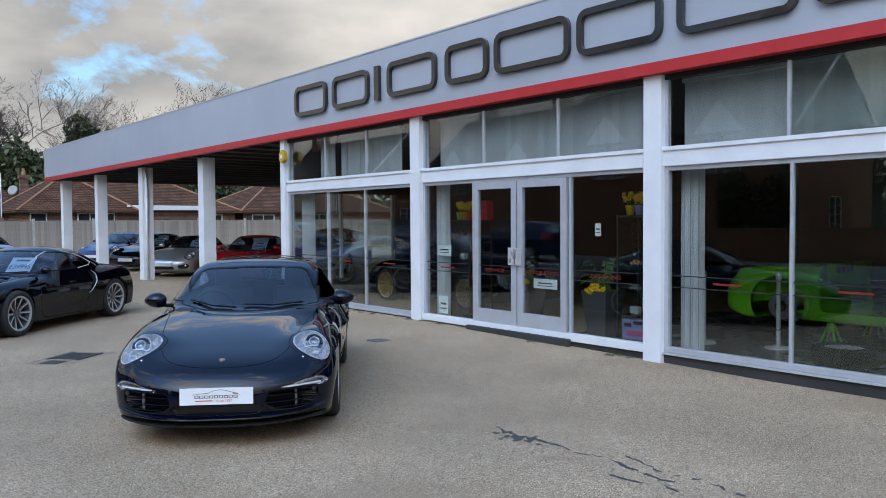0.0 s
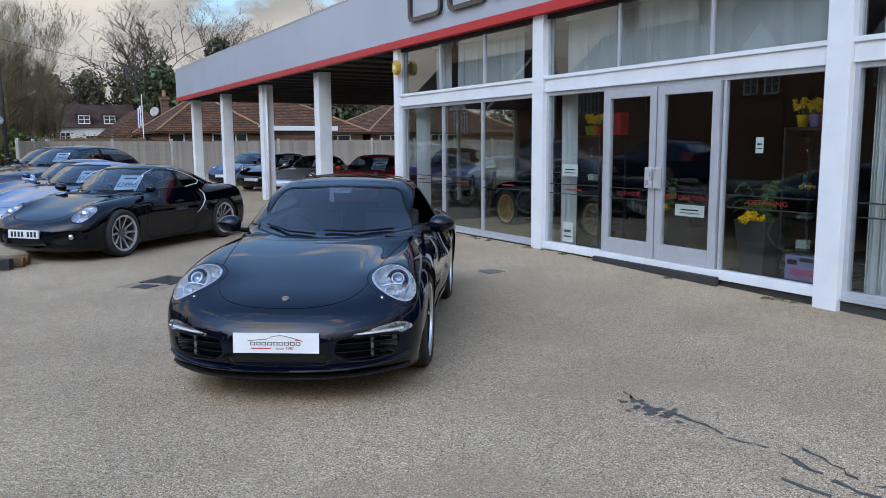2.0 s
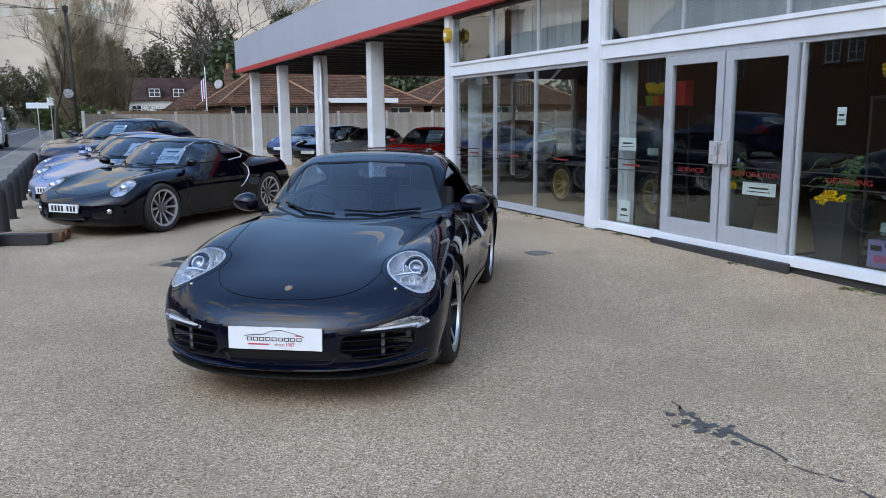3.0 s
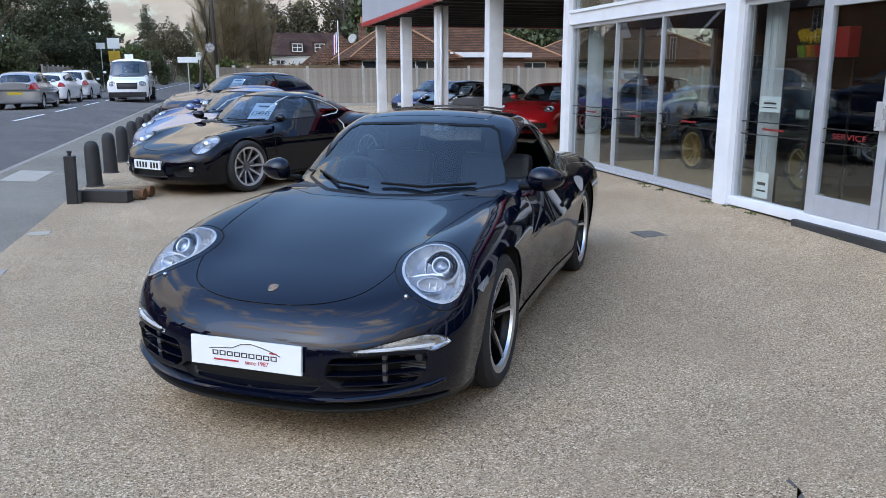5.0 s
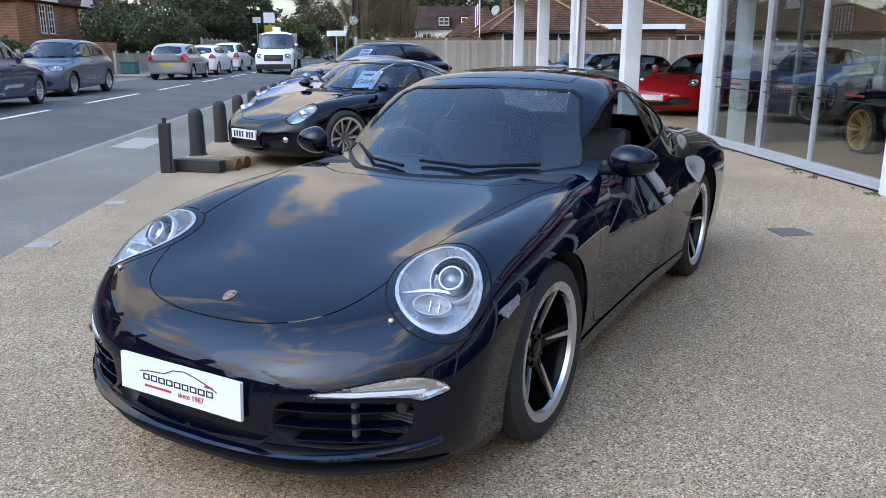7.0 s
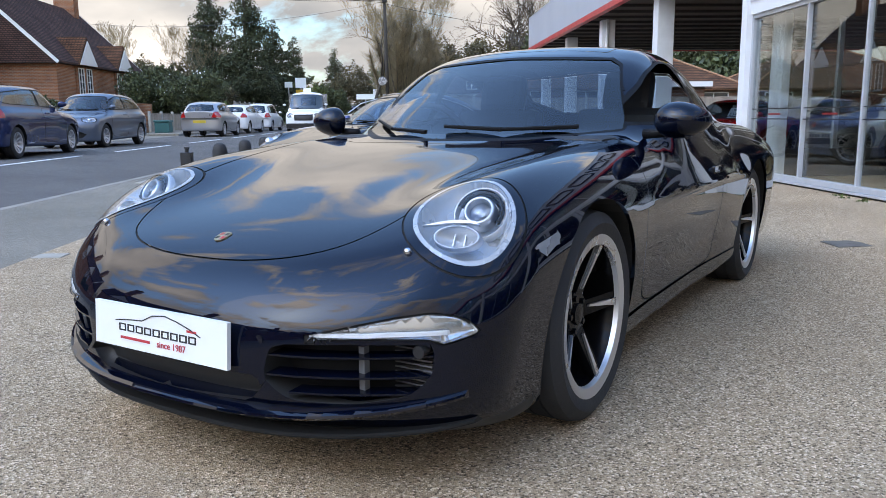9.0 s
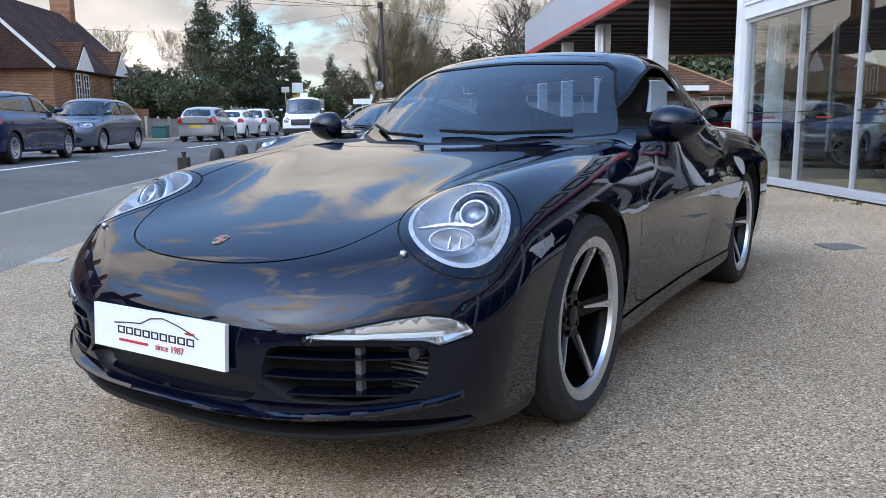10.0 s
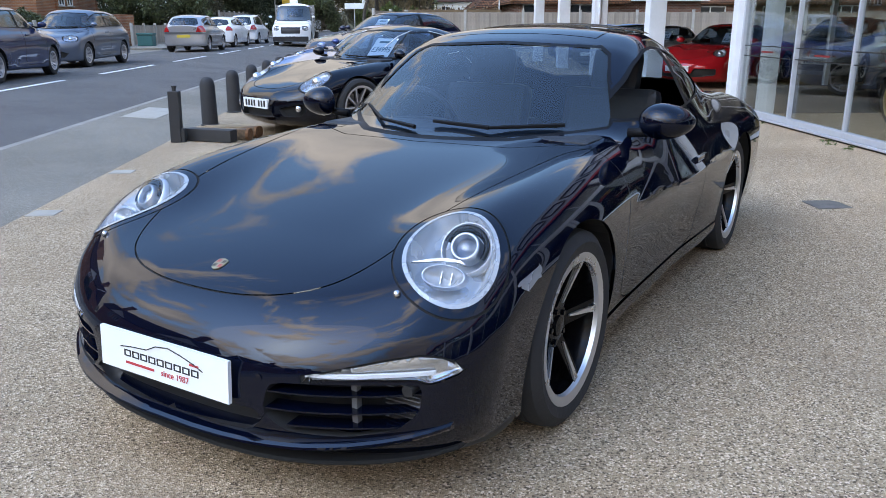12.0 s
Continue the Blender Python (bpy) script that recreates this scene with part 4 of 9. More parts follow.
PAINT = dict(
    hero=paint("deep blue black paint", (0.0006, 0.0020, 0.0075), 0.0),
    black=paint("black paint", (0.0006, 0.0011, 0.0035), 0.0),
    navy=paint("dark blue paint", (0.005, 0.009, 0.03), 0.3),
    deepblue=paint("dark blue metallic paint", (0.012, 0.026, 0.085), 0.4),
    blue=paint("blue metallic paint", (0.03, 0.055, 0.16), 0.5),
    ice=paint("silver blue paint", (0.19, 0.25, 0.38), 0.6),
    silver=paint("silver paint", (0.40, 0.41, 0.43), 0.7),
    red=paint("red paint", (0.42, 0.012, 0.016), 0.1),
    white=paint("white paint", (0.72, 0.73, 0.74), 0.0),
    steel=paint("blue grey paint", (0.10, 0.125, 0.165), 0.5),
    grey=paint("grey paint", (0.10, 0.105, 0.115), 0.5),
    green=paint("bright green paint", (0.12, 0.52, 0.03), 0.05),
)


def base_spec():
    """A low rear-engined coupe; x runs back from the nose, y to the car's right."""
    return dict(
        L=4.50, axles=(1.00, 3.45), R=0.335, rim_r=0.258, tyre_w=0.245, track=(0.738, 0.765), arch=0.372,
        hood=curve((0, 0.47), (0.06, 0.535), (0.22, 0.622), (0.5, 0.70), (0.9, 0.785), (1.3, 0.85), (1.6, 0.885), (2.4, 0.90), (3.2, 0.93), (3.7, 0.92), (4.1, 0.86), (4.4, 0.74), (4.5, 0.66)),
        fender=curve((0, 0.47), (0.2, 0.60), (0.4, 0.70), (0.65, 0.80), (1.0, 0.85), (1.4, 0.88), (2.0, 0.895), (2.8, 0.91), (3.3, 0.935), (3.7, 0.925), (4.1, 0.84), (4.5, 0.66)),
        crest_y=curve((0, 0.60), (0.6, 0.655), (1.2, 0.72), (2.5, 0.74), (3.5, 0.76), (4.5, 0.6)), crest_w=0.20, crown=0.025,
        wide=curve((0, 0.83), (0.5, 0.855), (1.0, 0.875), (1.6, 0.86), (2.3, 0.860), (2.9, 0.885), (3.5, 0.912), (4.0, 0.90), (4.5, 0.83)),
        zmid=0.56, tuck_top=0.85, tuck_low=0.24, waist=curve((0, 0), (1.3, 0.0), (1.8, 0.016), (2.5, 0.016), (3.0, 0.0), (4.5, 0.0)),
        nose_plan=0.42, nose_pow=2.7, nose=curve((0.0, 0.42), (0.12, 0.22), (0.18, 0.085), (0.23, 0.025), (0.30, 0.0), (0.44, 0.0), (0.52, 0.02), (0.6, 0.07), (0.7, 0.14)),
        tail_plan=0.36, tail=curve((0.0, 0.12), (0.25, 0.03), (0.45, 0.0), (0.6, 0.03), (0.8, 0.10), (1.0, 0.2)),
        k_side=0.17, k_nose=0.11, under=curve((0, 0.115), (0.5, 0.13), (1.2, 0.15), (3.4, 0.15), (4.5, 0.22)),
        bow=0.24, mid=2.35, roof=curve((1.15, 0.74), (1.42, 0.868), (1.7, 1.03), (1.95, 1.165), (2.15, 1.245), (2.4, 1.292), (2.65, 1.295), (2.9, 1.262), (3.2, 1.18), (3.5, 1.075), (3.8, 0.96), (4.1, 0.85), (4.4, 0.70)),
        cab_x=(1.2, 4.35), roof_crown=0.055, cabin=curve((1.2, 0.70), (1.6, 0.765), (2.2, 0.79), (2.7, 0.77), (3.2, 0.69), (3.7, 0.56), (4.2, 0.42)), tumble=0.55, belt=0.91, k_cab=0.12, k_join=0.045,
        screen=[(0.0, 0.872), (0.35, 0.876), (0.66, 0.905), (0.645, 0.95), (0.525, 1.175), (0.47, 1.205), (0.0, 1.222)], screen_x=2.25,
        dlo=[(1.585, 0.925), (2.0, 0.928), (2.55, 0.945), (2.95, 0.975), (3.12, 1.01), (2.95, 1.09), (2.7, 1.165), (2.45, 1.205), (2.2, 1.205), (2.0, 1.165), (1.8, 1.07)],
        pillar=(2.50, 2.56), rear=[(0.0, 0.98), (0.40, 0.98), (0.50, 1.05), (0.45, 1.17), (0.0, 1.20)], rear_x=2.8,
        doors=[(1.50, 0.20), (2.58, 0.20), (2.66, 0.45), (2.63, 0.80), (2.56, 0.93), (1.46, 0.915), (1.44, 0.6)],
        bonnet=[(0.14, 0.0), (0.152, 0.18), (0.20, 0.33), (0.30, 0.435), (0.5, 0.505), (0.9, 0.575), (1.3, 0.632), (1.50, 0.665), (1.36, 0.4), (1.32, 0.0)],
    )


def flowing(pts, last):
    """Smooth the first points of an outline by a passing spline; it leaves the axis square on."""
    out = []
    for i in range(last - 1):
        p0 = pts[i - 1] if i else (pts[1][0], -pts[1][1])
        p1, p2 = pts[i], pts[i + 1]
        p3 = pts[i + 2]
        for k in range(6):
            t = k / 6
            out.append(tuple(0.5 * (2 * b + (c - a) * t + (2 * a - 5 * b + 4 * c - d) * t * t + (3 * b - a - 3 * c + d) * t ** 3) for a, b, c, d in zip(p0, p1, p2, p3)))
    return out + list(pts[last - 1:])


def mirrored(pts):
    return pts + [(-a, b) for a, b in reversed(pts) if abs(a) > 1e-6]


def mirrored_y(pts):
    return pts + [(a, -b) for a, b in reversed(pts) if abs(b) > 1e-6]


def cabin_parts(car, s, seats=((1.98, 0.36), (1.98, -0.36))):
    """Dash, wheel and seats, seen dimly through the glass."""
    x0 = s.get("dash_x", 1.50)
    b = s["belt"]
    part("dashboard", boxes((x0, -0.66, b - 0.30, x0 + 0.32, 0.66, b - 0.03), bevel=0.04), M["cabin"], car)
    bm = bmesh.new()
    bmesh.ops.create_cone(bm, segments=8, radius1=0.03, radius2=0.03, depth=0.01)
    bm.clear()
    rr, n = 0.18, 28
    rings = []
    for i in range(n):
        a = 2 * math.pi * i / n
        rings.append([bm.verts.new(((rr + 0.016 * math.cos(c)) * math.cos(a), (rr + 0.016 * math.cos(c)) * math.sin(a), 0.016 * math.sin(c))) for c in (k * math.pi / 3 for k in range(6))])
    for i in range(n):
        for k in range(6):
            bm.faces.new((rings[i][k], rings[(i + 1) % n][k], rings[(i + 1) % n][(k + 1) % 6], rings[i][(k + 1) % 6]))
    for a in (0, math.pi, -math.pi / 2):
        tube(bm, (0, 0, 0.01), (rr * math.cos(a), rr * math.sin(a), 0), 0.02, 0.014, n=6)
    bmesh.ops.transform(bm, matrix=pose(x0 + 0.45, 0.36, b - 0.06, 0, 65, 0) @ pose(0, 0, 0, 0, 0, 90), verts=bm.verts[:])
    part("steering_wheel", bm, M["cabin"], car, smooth=True)
    for sx, sy in seats:
        bm = bmesh.new()
        box(bm, sx, sy - 0.26, b - 0.55, sx + 0.5, sy + 0.26, b - 0.36, bevel=0.05)
        box(bm, -0.06, -0.25, 0, 0.07, 0.25, 0.52, bevel=0.05, m=pose(sx + 0.52, sy, b - 0.42, 0, 16, 0))
        box(bm, -0.04, -0.13, 0.5, 0.06, 0.13, 0.72, bevel=0.045, m=pose(sx + 0.52, sy, b - 0.42, 0, 16, 0))
        part("seat", bm, M["cabin"], car)
    part("cabin_tub", boxes((x0, -0.7, 0.22, 3.3, 0.7, 0.30), (x0 - 0.1, -0.68, 0.25, x0, 0.68, b - 0.1), (2.9, -0.6, 0.3, 3.0, 0.6, b - 0.2)), M["cabin"], car)


def build_car(name, s, body_paint, m, label, h=0.045, wheels="ten", faces=None, dark=None, hero=False, plate="white", glass_mat=None, lamps=True, open_window=False, category="car", steer=0.0, extra=None):
    car = thing(name, m, label, category)
    f = body_field(s)
    V, N, T = extract(f, (-0.06, -1.08, 0.05), (s["L"] + 0.08, 1.08, s.get("H", 1.36)), h)
    sh = Shell(V, N, T)
    R, arch = s["R"], s["arch"]
    for ax in s["axles"]:
        sh.claim("hole", lambda P, ax=ax: np.maximum(np.hypot(P[:, 0] - ax, P[:, 2] - R) - arch, 0.45 - np.abs(P[:, 1])))
    if hero:
        extra_cuts(sh, s)
    g = 0.0028 if hero else 0.005
    scr = polygon(mirrored(s["screen"]))
    f_scr = lambda P: np.maximum(scr(P[:, 1], P[:, 2]), P[:, 0] - s["screen_x"])
    dlo = polygon(rounded(s["dlo"], 4, 0.28))
    f_dlo = lambda P: np.maximum(dlo(P[:, 0], P[:, 2]), 0.40 - np.abs(P[:, 1]))
    rear = polygon(mirrored(s["rear"]))
    f_rear = lambda P: np.maximum(rear(P[:, 1], P[:, 2]), s["rear_x"] - P[:, 0])
    seal = 0.010 if hero else 0.016
    sh.claim("seal", lambda P: np.minimum(np.minimum(f_scr(P), f_rear(P)), f_dlo(P)) - seal, only=[""])
    sh.claim("windscreen", f_scr, only=["", "seal"])
    sh.claim("rear_window", f_rear, only=["", "seal"])
    sh.claim("side_glass", f_dlo, only=["", "seal"])
    for p0, p1 in s["pillars"] if "pillars" in s else [s["pillar"]]:
        sh.claim("seal", lambda P: np.maximum(np.maximum(p0 - P[:, 0], P[:, 0] - p1), f_dlo(P)), only=["side_glass"])
    sh.claim("quarter_glass", lambda P: (s["pillar"][0] + s["pillar"][1]) / 2 - P[:, 0], only=["side_glass"])
    if s.get("bonnet"):
        bo = polygon(mirrored_y(flowing(s["bonnet"], len(s["bonnet"]) - 2)))
        f_bo = lambda P: np.maximum(bo(P[:, 0], P[:, 1]), s.get("bonnet_z", 0.5) - P[:, 2])
        sh.band("gap", f_bo, g, only=[""])
        sh.claim("bonnet", f_bo, only=[""])
    if s.get("doors"):
        do = polygon(rounded(s["doors"], 4, 0.2))
        f_do = lambda P: np.maximum(do(P[:, 0], P[:, 2]), 0.5 - np.abs(P[:, 1]))
        sh.band("gap", f_do, g, only=[""])
        sh.claim("door", f_do, only=[""])
    if s.get("scoop"):
        sc = polygon(rounded(s["scoop"], 3, 0.25))
        sh.claim("scoop", lambda P: np.maximum(sc(P[:, 0], P[:, 2]), 0.6 - np.abs(P[:, 1])), only=["", "gap"])
        fg = polygon(rounded(s["fog"], 3, 0.2))
        sh.claim("fog", lambda P: np.maximum(fg(np.abs(P[:, 1]), P[:, 2]), P[:, 0] - 0.6), only=[""])
    if lamps and not hero:
        hl = s["headlamp"]
        c = np.array(hl["c"])
        d = Vector(hl["n"]).normalized()
        u = Vector((0, 0, 1)).cross(d).normalized()
        v = d.cross(u)
        u, v = np.array(u), np.array(v)

        def f_hl(P):
            Q = np.stack([P[:, 0], np.abs(P[:, 1]), P[:, 2]], -1) - c
            a, b = Q @ u, Q @ v
            ca, sa = math.cos(hl.get("tilt", 0)), math.sin(hl.get("tilt", 0))
            a, b = a * ca + b * sa, -a * sa + b * ca
            return np.maximum((np.abs(a / hl["ru"]) ** 2.4 + np.abs(b / hl["rv"]) ** 2.4) ** 0.4167 * 0.1 - 0.1, np.linalg.norm(Q, axis=1) - 0.55)
        sh.claim("trimline", lambda P: f_hl(P) - 0.012, only=["", "bonnet", "gap"])
        sh.claim("headlamp", f_hl, only=["trimline"])
        if s.get("intake"):
            it = polygon(mirrored(s["intake"]))
            sh.claim("intake", lambda P: np.maximum(it(P[:, 1], P[:, 2]), P[:, 0] - 0.55), only=[""])
        if s.get("tails"):
            tl = polygon(s["tails"])
            sh.claim("tail_lamp", lambda P: np.maximum(tl(np.abs(P[:, 1]), P[:, 2]), s["L"] - 0.30 - P[:, 0]), only=["", "seal"])
    # hand the panels out
    sh.piece("", "body_shell", body_paint, car)
    sh.piece("bonnet", "bonnet", body_paint, car)
    for sd in (1, -1):
        d = sh.piece("door", "door", body_paint, car, side=sd)
        if d:
            hx = s["pillar"][0] - 0.18
            hz = s.get("handle_z", s["belt"] - 0.19)
            hy = side_at(f, hx, hz)
            part("door_handle", boxes((hx - 0.09, sd * hy - 0.012, hz - 0.014, hx + 0.09, sd * hy + 0.022 * sd + (0.0 if sd > 0 else 0.012), hz + 0.014), bevel=0.008), body_paint, d)
        if not (open_window and sd < 0):
            sh.piece("side_glass", "side_window", glass_mat or M["carglass"], car, push=-0.006, side=sd)
        sh.piece("quarter_glass", "rear_side_window", glass_mat or M["carglass"], car, push=-0.006, side=sd)
    sh.piece("gap", "panel_gap", M["dark"], car, push=-0.004)
    sh.piece("seal", "window_seal", M["trim"], car, push=-0.001)
    for k in ("windscreen", "rear_window"):
        sh.piece(k, k, glass_mat or M["carglass"], car, push=-0.004)
    if not hero:
        for sd in (1, -1):
            o = sh.piece("headlamp", "headlamp", M["lampgrey"], car, push=-0.045, walls=1, side=sd)
            if o:
                sh.piece("headlamp", "lamp_cover", M["clear"], o, push=0.001, side=sd)
                hc = s["headlamp"]["c"]
                bm = bmesh.new()
                bmesh.ops.create_uvsphere(bm, u_segments=14, v_segments=8, radius=min(s["headlamp"]["ru"], s["headlamp"]["rv"]) * 0.55,
                                          matrix=pose(hc[0] + 0.03, sd * hc[1], hc[2] - 0.012))
                part("projector", bm, M["chrome"], o, smooth=True)
            sh.piece("tail_lamp", "tail_lamp", M["tail"], car, push=0.003, side=sd)
        for sd in (1, -1):
            sh.piece("trimline", "lamp_trim", M["dark"], car, push=-0.003, side=sd)
        if s.get("scoop"):
            for sd in (1, -1):
                o = sh.piece("scoop", "side_scoop", M["dark"], car, shift=(0, -0.05 * sd, 0), walls=1, side=sd)
                bm = bmesh.new()
                run = [(x_, sd * (side_at(f, x_, z_) + 0.002), z_) for x_, z_ in s["scoop_edge"]]
                for a, b in zip(run, run[1:]):
                    tube(bm, a, b, 0.008, n=6)
                part("scoop_trim", bm, M["rimsilver"], o)
                o = sh.piece("fog", "fog_recess", M["dark"], car, shift=(0.05, 0, 0), walls=1, side=sd)
                bm = bmesh.new()
                bmesh.ops.create_uvsphere(bm, u_segments=14, v_segments=8, radius=0.045, matrix=pose(surface_x(f, sd * 0.63, 0.36, -0.1, 1) + 0.03, sd * 0.63, 0.36))
                part("fog_lamp", bm, M["chrome"], o, smooth=True)
        sh.piece("intake", "intake", M["black"], car, shift=(0.06, 0, 0), walls=1)
    # wheel wells: near-black sheets, their shade put into the colour
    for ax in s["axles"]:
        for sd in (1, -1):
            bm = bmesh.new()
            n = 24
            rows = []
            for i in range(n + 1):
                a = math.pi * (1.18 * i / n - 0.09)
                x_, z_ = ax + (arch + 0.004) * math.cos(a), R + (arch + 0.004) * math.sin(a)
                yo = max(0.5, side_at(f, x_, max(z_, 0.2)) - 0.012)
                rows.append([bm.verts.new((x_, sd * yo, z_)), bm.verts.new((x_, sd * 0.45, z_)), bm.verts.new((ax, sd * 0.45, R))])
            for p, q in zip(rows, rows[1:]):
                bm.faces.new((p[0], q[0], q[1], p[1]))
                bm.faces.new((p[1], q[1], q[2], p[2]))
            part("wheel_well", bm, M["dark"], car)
    meshes = wheel_meshes(wheels, R, s["rim_r"], s["tyre_w"], M["tyre"], faces or M["rimface"], dark or M["rimblack"])
    for k, ax in enumerate(s["axles"]):
        for sd in (1, -1):
            put_wheel(car, meshes, ax, sd * s["track"][k], R, steer if k == 0 else 0.0)
    # mirrors
    mx, mz = s.get("mirror", (1.66, 0.945))
    for sd in (1, -1):
        y0 = s.get("mirror_y", 0.72)
        bm = bmesh.new()
        bmesh.ops.create_uvsphere(bm, u_segments=20, v_segments=12, radius=1.0)
        for v in bm.verts:
            x_, y_, z_ = v.co
            v.co = Vector((x_ * (0.078 if x_ < 0 else 0.032), y_ * 0.094, z_ * 0.060 * (1 - 0.18 * y_ * sd))) * s.get("mirror_size", 1.0)
        bmesh.ops.transform(bm, matrix=pose(mx, sd * (y0 + 0.135), mz, 0, 0, -sd * s.get("mirror_sweep", -12)), verts=bm.verts[:])
        o = part("door_mirror", bm, body_paint, car, smooth=True)
        bm = bmesh.new()
        tube(bm, (mx + 0.01, sd * (y0 - 0.02), mz - 0.055), (mx, sd * (y0 + 0.12), mz - 0.045), 0.020, 0.016, n=10)
        part("mirror_arm", bm, M["trim"], o, smooth=True)
    # wipers
    for y_a, y_b in s.get("wipers", ((0.10, 0.62), (-0.52, 0.05))):
        bm = bmesh.new()
        p0 = on_screen(f, s, y_a, 0.012)
        p1 = on_screen(f, s, y_b, 0.035)
        pm = on_screen(f, s, (y_a + y_b) / 2, 0.020)
        for a, b in ((p0, pm), (pm, p1)):
            tube(bm, a, b, 0.009, 0.007, n=6)
        part("wiper", bm, M["trim"], car)
    cabin_parts(car, s)
    if plate:
        pz = s.get("plate_z", 0.40)
        if plate == "rear":
            px = surface_x(f, 0.0, s.get("rear_plate_z", 0.75), s["L"] + 0.1, -1)
            part("number_plate", boxes((px - 0.005, -0.26, s.get("rear_plate_z", 0.75) - 0.055, px + 0.012, 0.26, s.get("rear_plate_z", 0.75) + 0.055)), M["plate_y"], car)
        else:
            px = surface_x(f, 0.0, pz, -0.1, 1)
            o = part("number_plate", boxes((px - 0.012, -0.26, pz - 0.055, px + 0.06, 0.26, pz + 0.055)), M["plate_w"], car)
            if plate == "white":
                for y_ in (0.175, 0.115, 0.055, -0.005, -0.105, -0.165, -0.225):
                    part("plate_mark", boxes((px - 0.014, y_, pz - 0.036, px - 0.011, y_ + 0.036, pz + 0.036)), M["ink"], o)
    return car, f, sh


def side_at(f, x, z):
    """Half width of the body at x, z."""
    y = np.linspace(0.3, 1.1, 161)
    v = f(np.stack([np.full(161, x), y, np.full(161, z)], -1))
    k = np.nonzero(v < 0)[0]
    return float(y[k[-1]]) if len(k) else 0.5


def surface_x(f, y, z, start, way):
    x = start + way * np.linspace(0, 1.5, 601)
    v = f(np.stack([x, np.full(601, y), np.full(601, z)], -1))
    k = np.nonzero(v < 0)[0]
    return float(x[k[0]]) if len(k) else start


def top_at(f, x, y, zmax=1.9):
    z = np.linspace(zmax, 0.2, 681)
    v = f(np.stack([np.full(681, x), np.full(681, y), z], -1))
    k = np.nonzero(v < 0)[0]
    return float(z[k[0]]) if len(k) else 0.5


def on_screen(f, s, y, rise):
    """A point just proud of the foot of the windscreen."""
    z = float(np.interp(abs(y), [p[0] for p in s["screen"][:3]], [p[1] for p in s["screen"][:3]])) + rise
    return (surface_x(f, y, z, s["cab_x"][0] - 0.3, 1) - 0.012, y, z + 0.012)

# ---- the dark coupe in front of the shop ----
HL_C, HL_N = np.array([0.475, 0.654, 0.692]), Vector((-0.50, 0.26, 0.82)).normalized()
HL_U = Vector((0, 0, 1)).cross(HL_N).normalized()
HL_V = HL_N.cross(HL_U)


def lamp_oval(P, grow=0.0):
    Q = np.stack([P[:, 0], np.abs(P[:, 1]), P[:, 2]], -1) - HL_C
    a, b = Q @ np.array(HL_U), Q @ np.array(HL_V)
    return np.maximum(np.sqrt((a / (0.124 + grow)) ** 2 + (b / (0.178 + grow)) ** 2) * 0.12 - 0.12, np.linalg.norm(Q, axis=1) - 0.4)


def extra_cuts(sh, s):
    sh.band("lamp_gap", lambda P: lamp_oval(P, 0.040), 0.002, only=[""])
    sh.claim("lamp_pod", lambda P: lamp_oval(P, 0.040), only=[""])
    sh.claim("lamp_ring", lambda P: lamp_oval(P, 0.012), only=["lamp_pod"])
    sh.claim("headlamp", lambda P: lamp_oval(P, 0.0), only=["lamp_ring"])
    ya = lambda P: np.abs(P[:, 1])
    drl = polygon(rounded([(0.43, 0.432), (0.55, 0.464), (0.64, 0.484), (0.705, 0.492), (0.755, 0.480), (0.785, 0.455), (0.788, 0.440), (0.73, 0.418), (0.705, 0.434), (0.585, 0.439)], 3, 0.22))
    f_drl = lambda P: np.maximum(drl(ya(P), P[:, 2]), P[:, 0] - 0.62)
    sh.claim("gap", lambda P: f_drl(P) - 0.005, only=[""])
    sh.claim("front_lamp", f_drl, only=["gap"])
    it = polygon(rounded([(0.36, 0.418), (0.53, 0.424), (0.715, 0.420), (0.71, 0.34), (0.665, 0.292), (0.55, 0.272), (0.40, 0.278), (0.335, 0.33)], 4, 0.25))
    sh.claim("intake", lambda P: np.maximum(it(ya(P), P[:, 2]), P[:, 0] - 0.6), only=[""])
    ct = polygon(mirrored(rounded([(0.0, 0.335), (0.31, 0.335), (0.34, 0.31), (0.29, 0.262), (0.0, 0.255)], 1, 0.05)))
    sh.claim("centre_intake", lambda P: np.maximum(ct(P[:, 1], P[:, 2]), P[:, 0] - 0.3), only=[""])
    
    sh.claim("splitter", lambda P: np.maximum(P[:, 2] - 0.195, P[:, 0] - 0.6), only=[""])
    sh.claim("front_bumper", lambda P: np.maximum(P[:, 2] - 0.238 - 0.03 * (ya(P) / 0.8) ** 3, P[:, 0] - 0.62), only=[""])
    mk = polygon([(0.515, 0.622), (0.655, 0.648), (0.665, 0.628), (0.57, 0.592)])
    sh.claim("side_marker", lambda P: np.maximum(mk(P[:, 0], P[:, 2]), 0.6 - ya(P)), only=[""])
    roof = polygon(mirrored_y([(2.22, 0.0), (2.24, 0.40), (2.62, 0.42), (2.62, 0.0)]))
    f_roof = lambda P: np.maximum(roof(P[:, 0], P[:, 1]), 1.0 - P[:, 2])
    f_sill = lambda P: np.maximum(P[:, 2] - 0.250, np.abs(P[:, 0] - 2.2) - 0.98)
    sh.band("gap", f_sill, 0.003, only=[""])
    sh.claim("side_sill", f_sill, only=[""])
    sh.band("gap", f_roof, 0.003, only=[""])
    sh.claim("sunroof", f_roof, only=[""])


